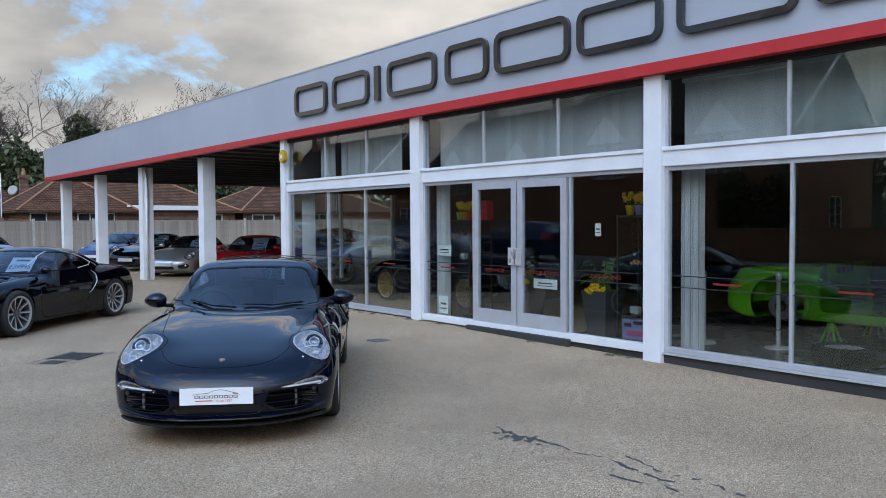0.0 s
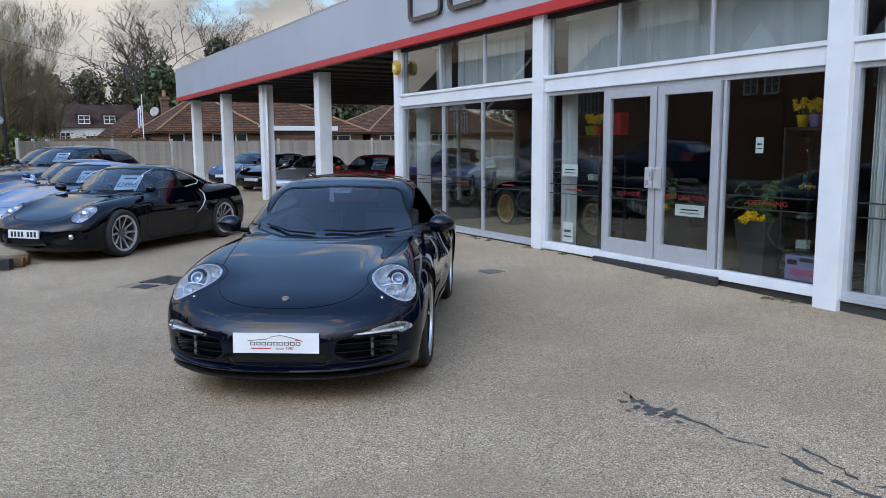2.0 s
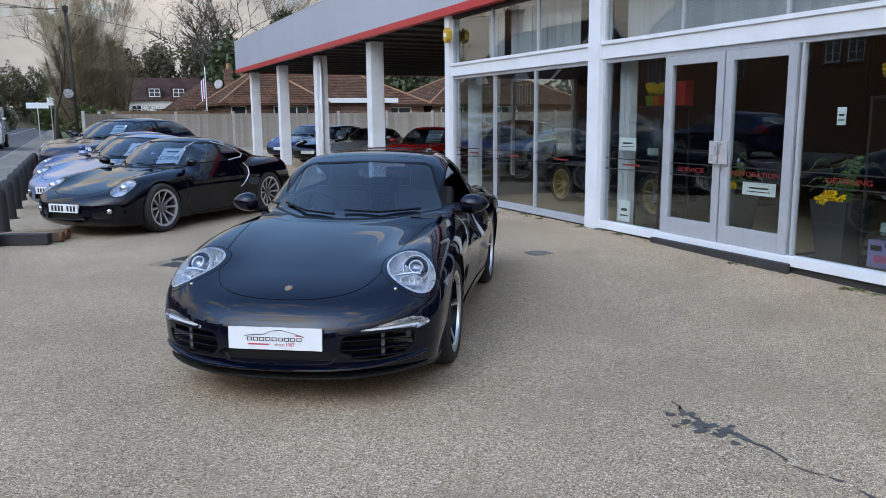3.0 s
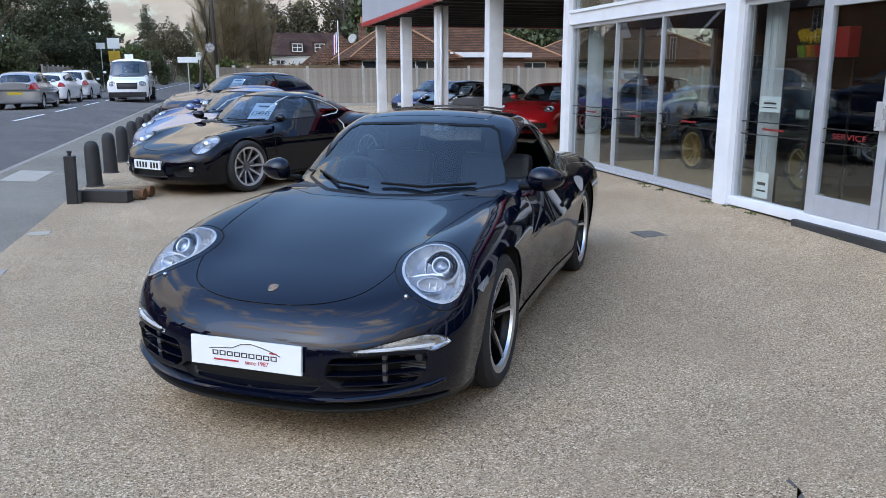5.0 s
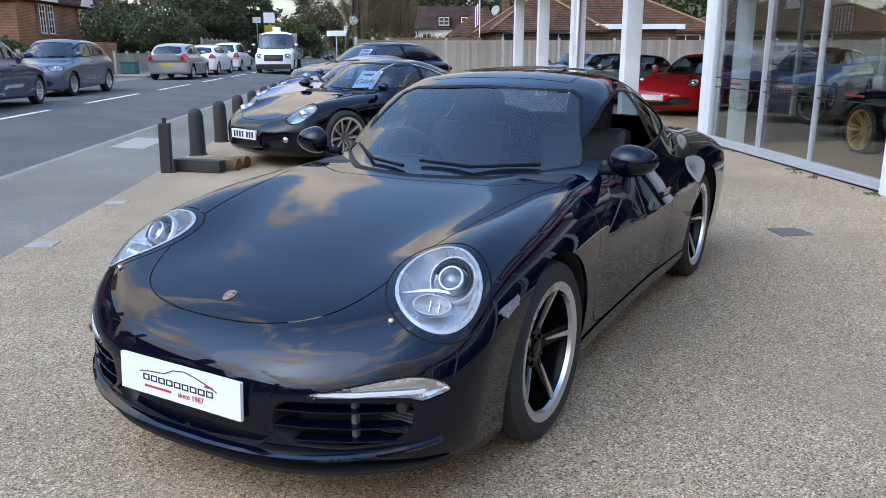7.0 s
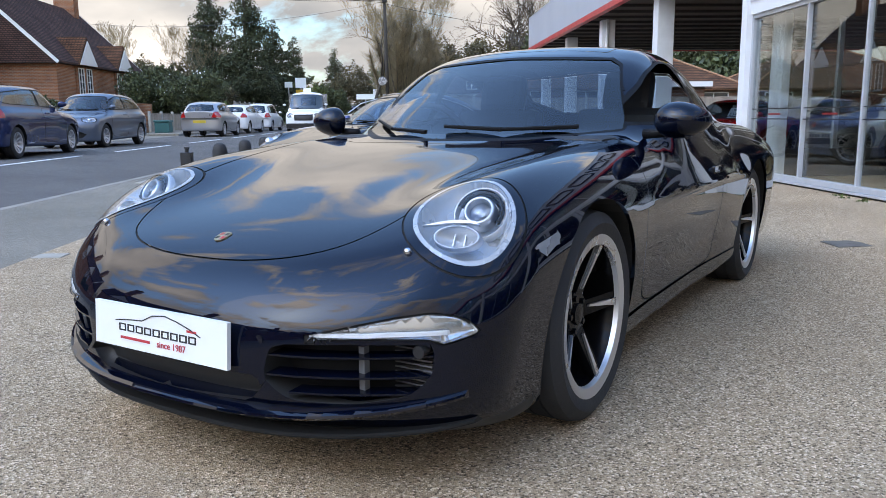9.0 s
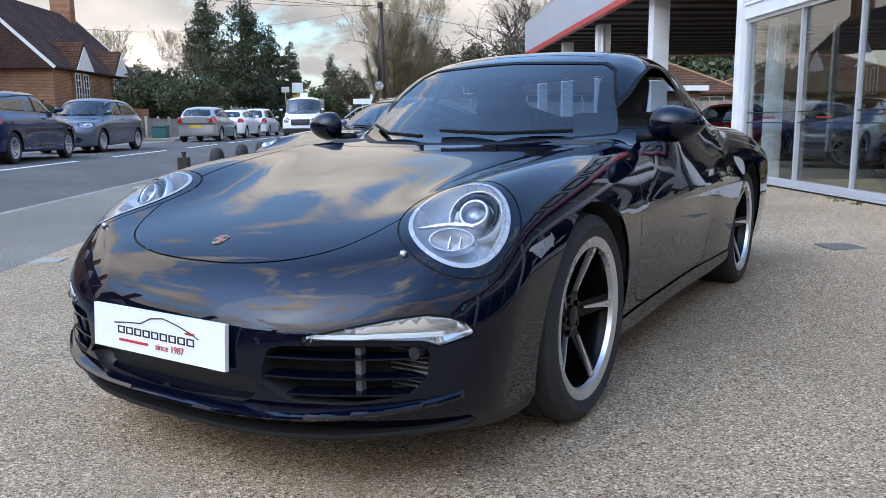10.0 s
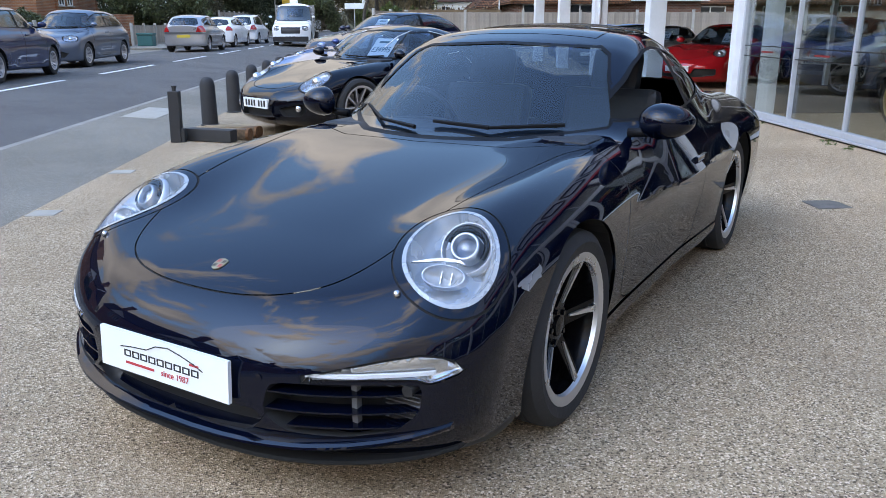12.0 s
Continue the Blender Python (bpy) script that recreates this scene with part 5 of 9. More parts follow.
def sweep(bm, path, profile):
    """A closed profile of (x, z) offsets carried along a path."""
    prev = None
    for p in path:
        ring = [bm.verts.new((p[0] + a, p[1], p[2] + b)) for a, b in profile]
        if prev:
            for j in range(len(ring)):
                k = (j + 1) % len(ring)
                bm.faces.new((prev[j], prev[k], ring[k], ring[j]))
        else:
            bm.faces.new(ring)
        prev = ring
    bm.faces.new(prev[::-1])
    bmesh.ops.recalc_face_normals(bm, faces=bm.faces[:])


HERO = base_spec()
HERO.update(mirror_sweep=20, wipers=((0.08, 0.54), (-0.50, 0.02)), mirror=(1.79, 0.938), mirror_y=0.738, mirror_size=1.18,
            doors=[(1.50, 0.253), (2.58, 0.253), (2.66, 0.45), (2.63, 0.80), (2.56, 0.93), (1.46, 0.915), (1.44, 0.6)], axles=(0.975, 3.425), track=(0.727, 0.735), zmid=0.64, tuck_top=1.25,
            wide=curve((0, 0.83), (0.5, 0.852), (1.0, 0.868), (1.6, 0.852), (2.3, 0.850), (2.9, 0.870), (3.45, 0.890), (4.0, 0.878), (4.5, 0.81)),
            dlo=[(1.79, 0.930), (2.1, 0.932), (2.55, 0.945), (2.95, 0.975), (3.12, 1.01), (2.95, 1.09), (2.7, 1.165), (2.48, 1.198), (2.32, 1.190), (2.14, 1.138), (1.96, 1.04)],
            screen=[(0.0, 0.872), (0.35, 0.876), (0.635, 0.905), (0.62, 0.95), (0.505, 1.175), (0.45, 1.205), (0.0, 1.222)])
hero, hero_f, hero_sh = build_car("sports_coupe", HERO, PAINT["hero"], pose(2.322, 5.442, GZ, 0, 0, 55.9),
                                  "glossy deep blue-black two-door sports coupe with white dealer plate", h=0.024, wheels="five", hero=True, plate=None, open_window=True)
sh, f = hero_sh, hero_f
sh.piece("front_bumper", "front_bumper", PAINT["hero"], hero)
for sd in (1, -1):
    sh.piece("side_sill", "side_sill", PAINT["hero"], hero, push=0.006, side=sd)
sh.piece("splitter", "front_lip", M["black"], hero)
sh.piece("sunroof", "sunroof", PAINT["hero"], hero, push=0.0008)
sh.piece("centre_intake", "centre_intake", M["black"], hero, shift=(0.05, 0, 0), walls=1)
for sd in (1, -1):
    sh.piece("lamp_gap", "lamp_gap", M["dark"], hero, push=-0.003, side=sd)
    sh.piece("lamp_pod", "lamp_surround", PAINT["hero"], hero, side=sd)
    hl = sh.piece("headlamp", "headlamp", M["lampbowl"], hero, push=-0.085, walls=1, side=sd, label="round clear headlamp with a projector lens")
    sh.piece("lamp_ring", "lamp_rim", M["lampbowl"], hl, push=0.002, side=sd)
    sh.piece("headlamp", "lamp_cover", M["clear"], hl, push=0.004, side=sd)
    c = Vector((HL_C[0], sd * HL_C[1], HL_C[2]))
    nn = Vector((HL_N.x, sd * HL_N.y, HL_N.z))
    uu = Vector((HL_U.x, sd * HL_U.y, HL_U.z))
    vv = Vector((HL_V.x, sd * HL_V.y, HL_V.z))
    turn = nn.lerp(Vector((-1, 0, 0.25)), 0.5).to_track_quat("Z", "Y").to_matrix().to_4x4()
    def seat(a, b, deep):
        """A point under the lamp's cover: offsets along its two axes, depth below it."""
        p = c + uu * a + vv * b
        steps = np.linspace(0.2, -0.2, 401)
        v = f(np.array(p)[None, :] + steps[:, None] * np.array(nn)[None, :])
        return p + nn * (float(steps[np.nonzero(v < 0)[0][0]]) - deep)
    up = Matrix.Translation(seat(-0.040, 0.040, 0.034)) @ turn
    dn = Matrix.Translation(seat(0.018, -0.072, 0.034)) @ turn
    out = -sd                                           # sign of the outboard side in those poses
    bm = bmesh.new()
    lathe(bm, [(0.029, -0.008), (0.033, 0.010), (0.038, 0.015), (0.043, 0.010), (0.046, -0.004), (0.047, -0.03)], 32, up)
    part("projector_ring", bm, M["lampring"], hl, smooth=True)
    bm = bmesh.new()
    lathe(bm, [(0.0, 0.010), (0.010, 0.009), (0.020, 0.005), (0.029, -0.003), (0.032, -0.012)], 28, up)
    part("projector_lens", bm, M["lens"], hl, smooth=True)
    bm = bmesh.new()
    lathe(bm, [(0.031, -0.012), (0.020, -0.020), (0.0, -0.026)], 28, up)
    part("projector_bowl", bm, M["lampring"], hl, smooth=True)
    bm = bmesh.new()                                    # dark hood over the upper outer half of the projector
    prev = None
    for k in range(23):
        a_ = radians(-30 + 9.0 * k)
        ring = [bm.verts.new(up @ Vector((out * r_ * math.cos(a_), r_ * math.sin(a_), z_))) for r_, z_ in ((0.049, -0.022), (0.052, -0.004), (0.066, 0.006), (0.069, -0.004))]
        if prev:
            for p_, q_ in zip(range(3), range(1, 4)):
                bm.faces.new((prev[p_], prev[q_], ring[q_], ring[p_]))
        prev = ring
    bmesh.ops.recalc_face_normals(bm, faces=bm.faces[:])
    part("projector_hood", bm, M["rimblack"], hl, smooth=True)
    bm = bmesh.new()                                    # bright inner bezel round the hood
    prev = None
    for k in range(41):
        a_ = radians(9.0 * k)
        ring = [bm.verts.new(up @ Vector((out * r_ * math.cos(a_), r_ * math.sin(a_) * 1.05, z_))) for r_, z_ in ((0.068, -0.028), (0.071, -0.006), (0.075, -0.004), (0.080, -0.028))]
        if prev:
            for p_, q_ in zip(range(3), range(1, 4)):
                bm.faces.new((prev[p_], prev[q_], ring[q_], ring[p_]))
        prev = ring
    bmesh.ops.recalc_face_normals(bm, faces=bm.faces[:])
    part("projector_bezel", bm, M["lampbowl"], hl, smooth=True)
    flat = dn @ Matrix.Diagonal((1.0, 0.52, 1, 1))
    bm = bmesh.new()
    lathe(bm, [(0.055, -0.02), (0.059, 0.004), (0.064, 0.004), (0.068, -0.02)], 30, flat)
    part("lower_lamp_rim", bm, M["lampring"], hl, smooth=True)
    bm = bmesh.new()
    lathe(bm, [(0.0, -0.030), (0.022, -0.024), (0.044, -0.012), (0.057, 0.0)], 30, flat)
    part("lower_reflector", bm, M["lampbowl"], hl, smooth=True)
    for k in range(2):
        xk = -0.012 + 0.03 * k
        part("reflector_rib", boxes((xk - 0.0015, -0.022, -0.026, xk + 0.0015, 0.022, -0.016)), M["lampbowl"], hl).matrix_basis = dn
    bm = bmesh.new()                                    # pointed fin between the two lamps
    prism(bm, [(out * a_, b_) for a_, b_ in ((-0.105, -0.014), (-0.05, 0.002), (0.0, 0.009), (0.04, 0.007), (0.055, -0.004), (0.03, 0.0), (-0.02, -0.001), (-0.06, -0.008))][::out], 0.012, dn @ Matrix.Translation((0, 0.044, -0.012)))
    bmesh.ops.recalc_face_normals(bm, faces=bm.faces[:])
    part("lamp_fin", bm, M["lampbowl"], hl)
    # lamp strip in the bumper
    fl = sh.piece("front_lamp", "front_lamp", M["chrome"], hero, push=-0.02, walls=1, side=sd, label="slim clear running lamp above the intake")
    sh.piece("front_lamp", "lamp_cover", M["clear"], fl, push=0.002, side=sd)
    bm = bmesh.new()
    sweep(bm, [(surface_x(f, sd * yy, 0.442, -0.1, 1) + 0.003, sd * yy, 0.4385 + 0.002 * (yy > 0.6)) for yy in np.linspace(0.455, 0.735, 20)], [(0, 0), (0, 0.0095), (0.012, 0.0095), (0.012, 0)])
    part("light_guide", bm, M["upvc"], fl)
    # side intakes with blades
    it = sh.piece("intake", "side_intake", M["dark"], hero, shift=(0.10, 0, 0), walls=1, side=sd)
    for z0, ya_, yb_ in ((0.388, 0.32, 0.72), (0.338, 0.335, 0.715), (0.296, 0.40, 0.68)):
        bm = bmesh.new()
        sweep(bm, [(surface_x(f, sd * yy, z0, -0.1, 1) + 0.004, sd * yy, z0) for yy in np.linspace(ya_, yb_, 15)], [(0, -0.0025), (0, 0.0025), (0.05, 0.006), (0.05, -0.006)])
        part("blade", bm, PAINT["hero"], it)
    for k in range(9):
        zz = 0.29 + 0.013 * k
        xx = surface_x(f, sd * 0.70, zz, -0.1, 1)
        part("radiator_fin", boxes((xx + 0.02, sd * 0.56, zz, xx + 0.04, sd * 0.70, zz + 0.004)), M["intakegrey"], it)
    xx = surface_x(f, sd * 0.56, 0.36, -0.1, 1)
    part("intake_strut", boxes((xx + 0.03, sd * 0.545, 0.285, xx + 0.05, sd * 0.562, 0.41)), M["intakegrey"], it)
    bm = bmesh.new()
    xx = surface_x(f, sd * 0.685, 0.40, -0.1, 1)
    tube(bm, (xx + 0.06, sd * 0.685, 0.402), (xx - 0.004, sd * 0.685, 0.402), 0.016, n=16)
    part("parking_sensor", bm, M["black"], it)
    bm = bmesh.new()
    xx = surface_x(f, sd * 0.33, 0.425, -0.1, 1)
    tube(bm, (xx + 0.02, sd * 0.33, 0.425), (xx - 0.002, sd * 0.33, 0.425), 0.011, n=14)
    part("parking_sensor", bm, PAINT["hero"], hero)
    sh.piece("side_marker", "side_marker", M["lampgrey"], hero, push=0.002, side=sd, label="clear side indicator lamp")
    bm = bmesh.new()
    wx, wy = 0.285, 0.60
    wz = top_at(f, wx, sd * wy)
    bmesh.ops.create_uvsphere(bm, u_segments=12, v_segments=8, radius=0.011, matrix=pose(wx, sd * wy, wz + 0.004))
    part("washer_jet", bm, M["chrome"], hero, smooth=True)
# shield badge, left plain
bz = top_at(f, 0.235, 0.0)
sl = math.degrees(math.atan2(top_at(f, 0.27, 0) - top_at(f, 0.20, 0), 0.07))
shield = pose(0.235, 0, bz, 0, -sl, 0) @ pose(0, 0, 0, 0, 0, -90)
bm = bmesh.new()
prism(bm, [(a * 0.8, b * 0.8) for a, b in ((0.0, -0.036), (0.018, -0.026), (0.026, -0.004), (0.024, 0.024), (0.0, 0.032), (-0.024, 0.024), (-0.026, -0.004), (-0.018, -0.026))], 0.003, shield)
o = part("badge", bm, M["badge"], hero, "small gold shield badge")
for a, b, ma in ((-0.010, 0.011, "inkred"), (0.010, -0.010, "inkred"), (0.010, 0.011, "ink"), (-0.010, -0.010, "ink")):
    bm = bmesh.new()
    prism(bm, [(a - 0.0055, b - 0.007), (a - 0.001, b - 0.007), (a - 0.001, b + 0.007), (a - 0.0055, b + 0.007)], 0.0036, shield)
    prism(bm, [(a + 0.002, b - 0.007), (a + 0.0055, b - 0.007), (a + 0.0055, b + 0.007), (a + 0.002, b + 0.007)], 0.0036, shield)
    part("badge_field", bm, M[ma], o)
# glossy lip and splitter under the nose
def lip_x(y, z):
    return surface_x(f, y, z, -0.1, 1)
span = np.linspace(-0.77, 0.77, 45)
bm = bmesh.new()
sweep(bm, [(lip_x(y, 0.258) - 0.030, y, 0.236 + 0.050 * abs(y / 0.77) ** 4) for y in span], [(0.08, 0.034), (0.040, 0.022), (0.012, 0.010), (0.002, 0.004), (0.0, -0.002), (0.010, -0.010), (0.08, -0.012)])
part("lower_lip", bm, PAINT["hero"], hero)
bm = bmesh.new()
sweep(bm, [(lip_x(y, 0.25) + 0.010, y, 0.168 + 0.02 * abs(y / 0.7) ** 4) for y in span], [(0.10, 0.018), (0.006, 0.012), (0.0, 0.006), (0.004, 0.0), (0.10, -0.006)])
part("splitter_edge", bm, M["dark"], hero)
# white dealer plate: an outline of a car and plain bars
pl = part("dealer_plate", boxes((-0.012, -0.26, 0.345, 0.0, 0.26, 0.465), (0.0, -0.2, 0.36, 0.04, 0.2, 0.45)), M["plate_w"], hero, "white dealer plate with a drawn car outline")
pl.matrix_basis = pose(0.004, 0, 0) @ pose(0, 0, 0.405, 0, 4, 0) @ pose(0, 0, -0.405)
arc = [(-0.17, 0.418), (-0.12, 0.424), (-0.06, 0.428), (-0.02, 0.446), (0.03, 0.452), (0.08, 0.442), (0.13, 0.428), (0.165, 0.414)]
bm = bmesh.new()
for (a, b_), (c_, d_) in zip(arc, arc[1:]):
    tube(bm, (-0.0125, -a * 1.0, b_), (-0.0125, -c_ * 1.0, d_), 0.0017, n=5)
part("drawn_line", bm, M["ink"], pl)
# the trade name as nine plain outlined shapes, then a red bar and the readable words
for k in range(9):
    y0 = 0.155 - 0.0345 * k
    part("name_shape", boxes((-0.0135, y0 - 0.028, 0.392, -0.0115, y0, 0.3955), (-0.0135, y0 - 0.028, 0.4085, -0.0115, y0, 0.412),
                             (-0.0135, y0 - 0.0045, 0.3955, -0.0115, y0, 0.4085), (-0.0135, y0 - 0.028, 0.3955, -0.0115, y0 - 0.0235, 0.4085)), M["ink"], pl)
part("red_bar", boxes((-0.0135, 0.03, 0.370, -0.0115, 0.15, 0.377)), M["inkred"], pl)
part("red_wedge", boxes((-0.0135, -0.150, 0.421, -0.0115, -0.115, 0.427)), M["inkred"], pl)
bm = bmesh.new()
xs = np.linspace(2.60, 2.98, 7)
rows = [[bm.verts.new((x_, y_, top_at(f, x_, y_) + 0.012 + 0.10 * (x_ - 2.60))) for y_ in np.linspace(-0.43, 0.43, 11)] for x_ in xs]
for a, b in zip(rows, rows[1:]):
    for j in range(10):
        bm.faces.new((a[j], b[j], b[j + 1], a[j + 1]))
bmesh.ops.solidify(bm, geom=bm.faces[:], thickness=-0.014)
part("sunroof_panel", bm, M["rimblack"], hero, "open dark glass sunroof panel raised over the roof", smooth=False)
writing("since 1987", 0.026, pose(-0.0135, -0.055, 0.3735, 90, 0, -90), M["inkred"], pl, "lettering", 0.0005)

# ---- other cars ----
def coupe_spec():
    """A mid-engined coupe, a little shorter than the first."""
    s = base_spec()
    s.update(L=4.38, axles=(0.93, 3.405), R=0.34, track=(0.77, 0.775),
             roof=curve((1.1, 0.72), (1.34, 0.855), (1.6, 1.02), (1.85, 1.16), (2.05, 1.235), (2.3, 1.282), (2.55, 1.28), (2.85, 1.235), (3.2, 1.13), (3.6, 0.99), (3.9, 0.90), (4.3, 0.74)),
             hood=curve((0, 0.45), (0.06, 0.52), (0.22, 0.60), (0.5, 0.685), (0.9, 0.775), (1.3, 0.845), (1.6, 0.88), (2.4, 0.90), (3.2, 0.93), (3.7, 0.93), (4.1, 0.88), (4.38, 0.80)),
             fender=curve((0, 0.45), (0.2, 0.58), (0.4, 0.68), (0.65, 0.785), (1.0, 0.835), (1.4, 0.87), (2.0, 0.89), (2.8, 0.91), (3.3, 0.935), (3.7, 0.925), (4.1, 0.87), (4.38, 0.78)),
             dlo=[(1.50, 0.92), (2.0, 0.925), (2.5, 0.94), (2.82, 0.97), (2.92, 1.0), (2.75, 1.09), (2.5, 1.16), (2.25, 1.195), (2.05, 1.19), (1.85, 1.13), (1.68, 1.04)],
             mid=2.25, cab_x=(1.12, 4.2), pillar=(2.36, 2.42), mirror=(1.58, 0.945), dash_x=1.42)
    s["headlamp"] = dict(c=(0.42, 0.66, 0.66), n=(-0.75, 0.32, 0.58), ru=0.12, rv=0.19, tilt=0.5)
    s["intake"] = [(0.0, 0.34), (0.30, 0.34), (0.34, 0.25), (0.0, 0.245)]
    s["fog"] = [(0.42, 0.365), (0.70, 0.415), (0.73, 0.33), (0.66, 0.265), (0.47, 0.265)]
    s["scoop"] = [(2.70, 0.845), (2.84, 0.865), (2.90, 0.79), (2.85, 0.65), (2.74, 0.53), (2.66, 0.50), (2.74, 0.64), (2.76, 0.76)]
    s["scoop_edge"] = [(2.84, 0.865), (2.895, 0.79), (2.87, 0.69), (2.80, 0.59), (2.72, 0.52), (2.66, 0.495)]
    s["tails"] = [(0.55, 0.70), (0.85, 0.70), (0.85, 0.82), (0.55, 0.80)]
    return s


def rear_engined_spec():
    s = base_spec()
    s["headlamp"] = dict(c=(0.53, 0.655, 0.705), n=(-0.72, 0.26, 0.62), ru=0.115, rv=0.14)
    s["intake"] = [(0.0, 0.31), (0.30, 0.31), (0.36, 0.41), (0.74, 0.41), (0.74, 0.28), (0.40, 0.24), (0.0, 0.22)]
    return s


def soft_top_spec():
    s = coupe_spec()
    s.update(roof=curve((1.1, 0.72), (1.34, 0.855), (1.6, 1.01), (1.85, 1.14), (2.05, 1.205), (2.3, 1.25), (2.55, 1.24), (2.8, 1.17), (3.05, 1.04), (3.3, 0.92), (4.0, 0.70)), cab_x=(1.12, 3.5))
    s["dlo"] = [(1.50, 0.92), (2.0, 0.925), (2.5, 0.94), (2.62, 0.99), (2.5, 1.12), (2.25, 1.17), (2.05, 1.165), (1.85, 1.11), (1.68, 1.03)]
    return s


def suv_spec():
    s = base_spec()
    s.update(L=4.70, H=1.72, axles=(0.93, 3.74), R=0.365, rim_r=0.265, arch=0.42, track=(0.83, 0.83),
             hood=curve((0, 0.72), (0.06, 0.82), (0.3, 0.93), (0.9, 1.03), (1.3, 1.09), (3.5, 1.14), (4.3, 1.10), (4.7, 1.0)),
             fender=curve((0, 0.70), (0.2, 0.86), (0.6, 0.98), (1.2, 1.05), (3.5, 1.13), (4.3, 1.08), (4.7, 0.98)),
             wide=curve((0, 0.90), (0.9, 0.965), (2.2, 0.95), (3.7, 0.965), (4.7, 0.90)), zmid=0.75, tuck_top=0.6, tuck_low=0.15,
             nose=curve((0.0, 0.14), (0.25, 0.03), (0.5, 0.0), (0.7, 0.02), (0.9, 0.12)), nose_plan=0.36,
             tail=curve((0.0, 0.15), (0.4, 0.02), (0.8, 0.0), (1.1, 0.12), (1.6, 0.45)), under=curve((0, 0.22), (1, 0.24), (3.7, 0.24), (4.7, 0.32)),
             roof=curve((1.0, 0.92), (1.25, 1.08), (1.6, 1.30), (1.95, 1.49), (2.3, 1.585), (2.8, 1.61), (3.4, 1.58), (3.9, 1.47), (4.3, 1.27), (4.55, 1.05)), cab_x=(1.05, 4.6), mid=2.6,
             cabin=curve((1.1, 0.78), (1.6, 0.85), (2.6, 0.87), (3.6, 0.82), (4.5, 0.68)), tumble=0.38, belt=1.12, bow=0.2,
             screen=[(0.0, 1.10), (0.4, 1.105), (0.72, 1.13), (0.70, 1.17), (0.57, 1.46), (0.5, 1.50), (0.0, 1.52)], screen_x=2.2,
             dlo=[(1.50, 1.14), (2.4, 1.16), (3.4, 1.19), (4.05, 1.24), (3.85, 1.40), (3.4, 1.49), (2.8, 1.52), (2.3, 1.50), (1.95, 1.40)],
             pillar=(2.68, 2.76), rear=[(0.0, 1.15), (0.55, 1.15), (0.62, 1.22), (0.50, 1.45), (0.0, 1.48)], rear_x=3.9,
             doors=[(1.42, 0.33), (2.72, 0.33), (2.74, 1.13), (1.38, 1.11)], mirror=(1.58, 1.20), mirror_y=0.82, dash_x=1.40, plate_z=0.55, handle_z=0.98,
             bonnet=[(0.22, 0.0), (0.26, 0.35), (0.45, 0.60), (1.0, 0.70), (1.38, 0.74), (1.25, 0.4), (1.20, 0.0)], bonnet_z=0.75)
    s["headlamp"] = dict(c=(0.38, 0.70, 0.84), n=(-0.8, 0.35, 0.45), ru=0.15, rv=0.11)
    s["intake"] = [(0.0, 0.60), (0.45, 0.60), (0.80, 0.58), (0.78, 0.40), (0.40, 0.34), (0.0, 0.34)]
    s["tails"] = [(0.50, 0.92), (0.95, 0.92), (0.95, 1.04), (0.50, 1.0)]
    s["rear_plate_z"] = 0.80
    return s


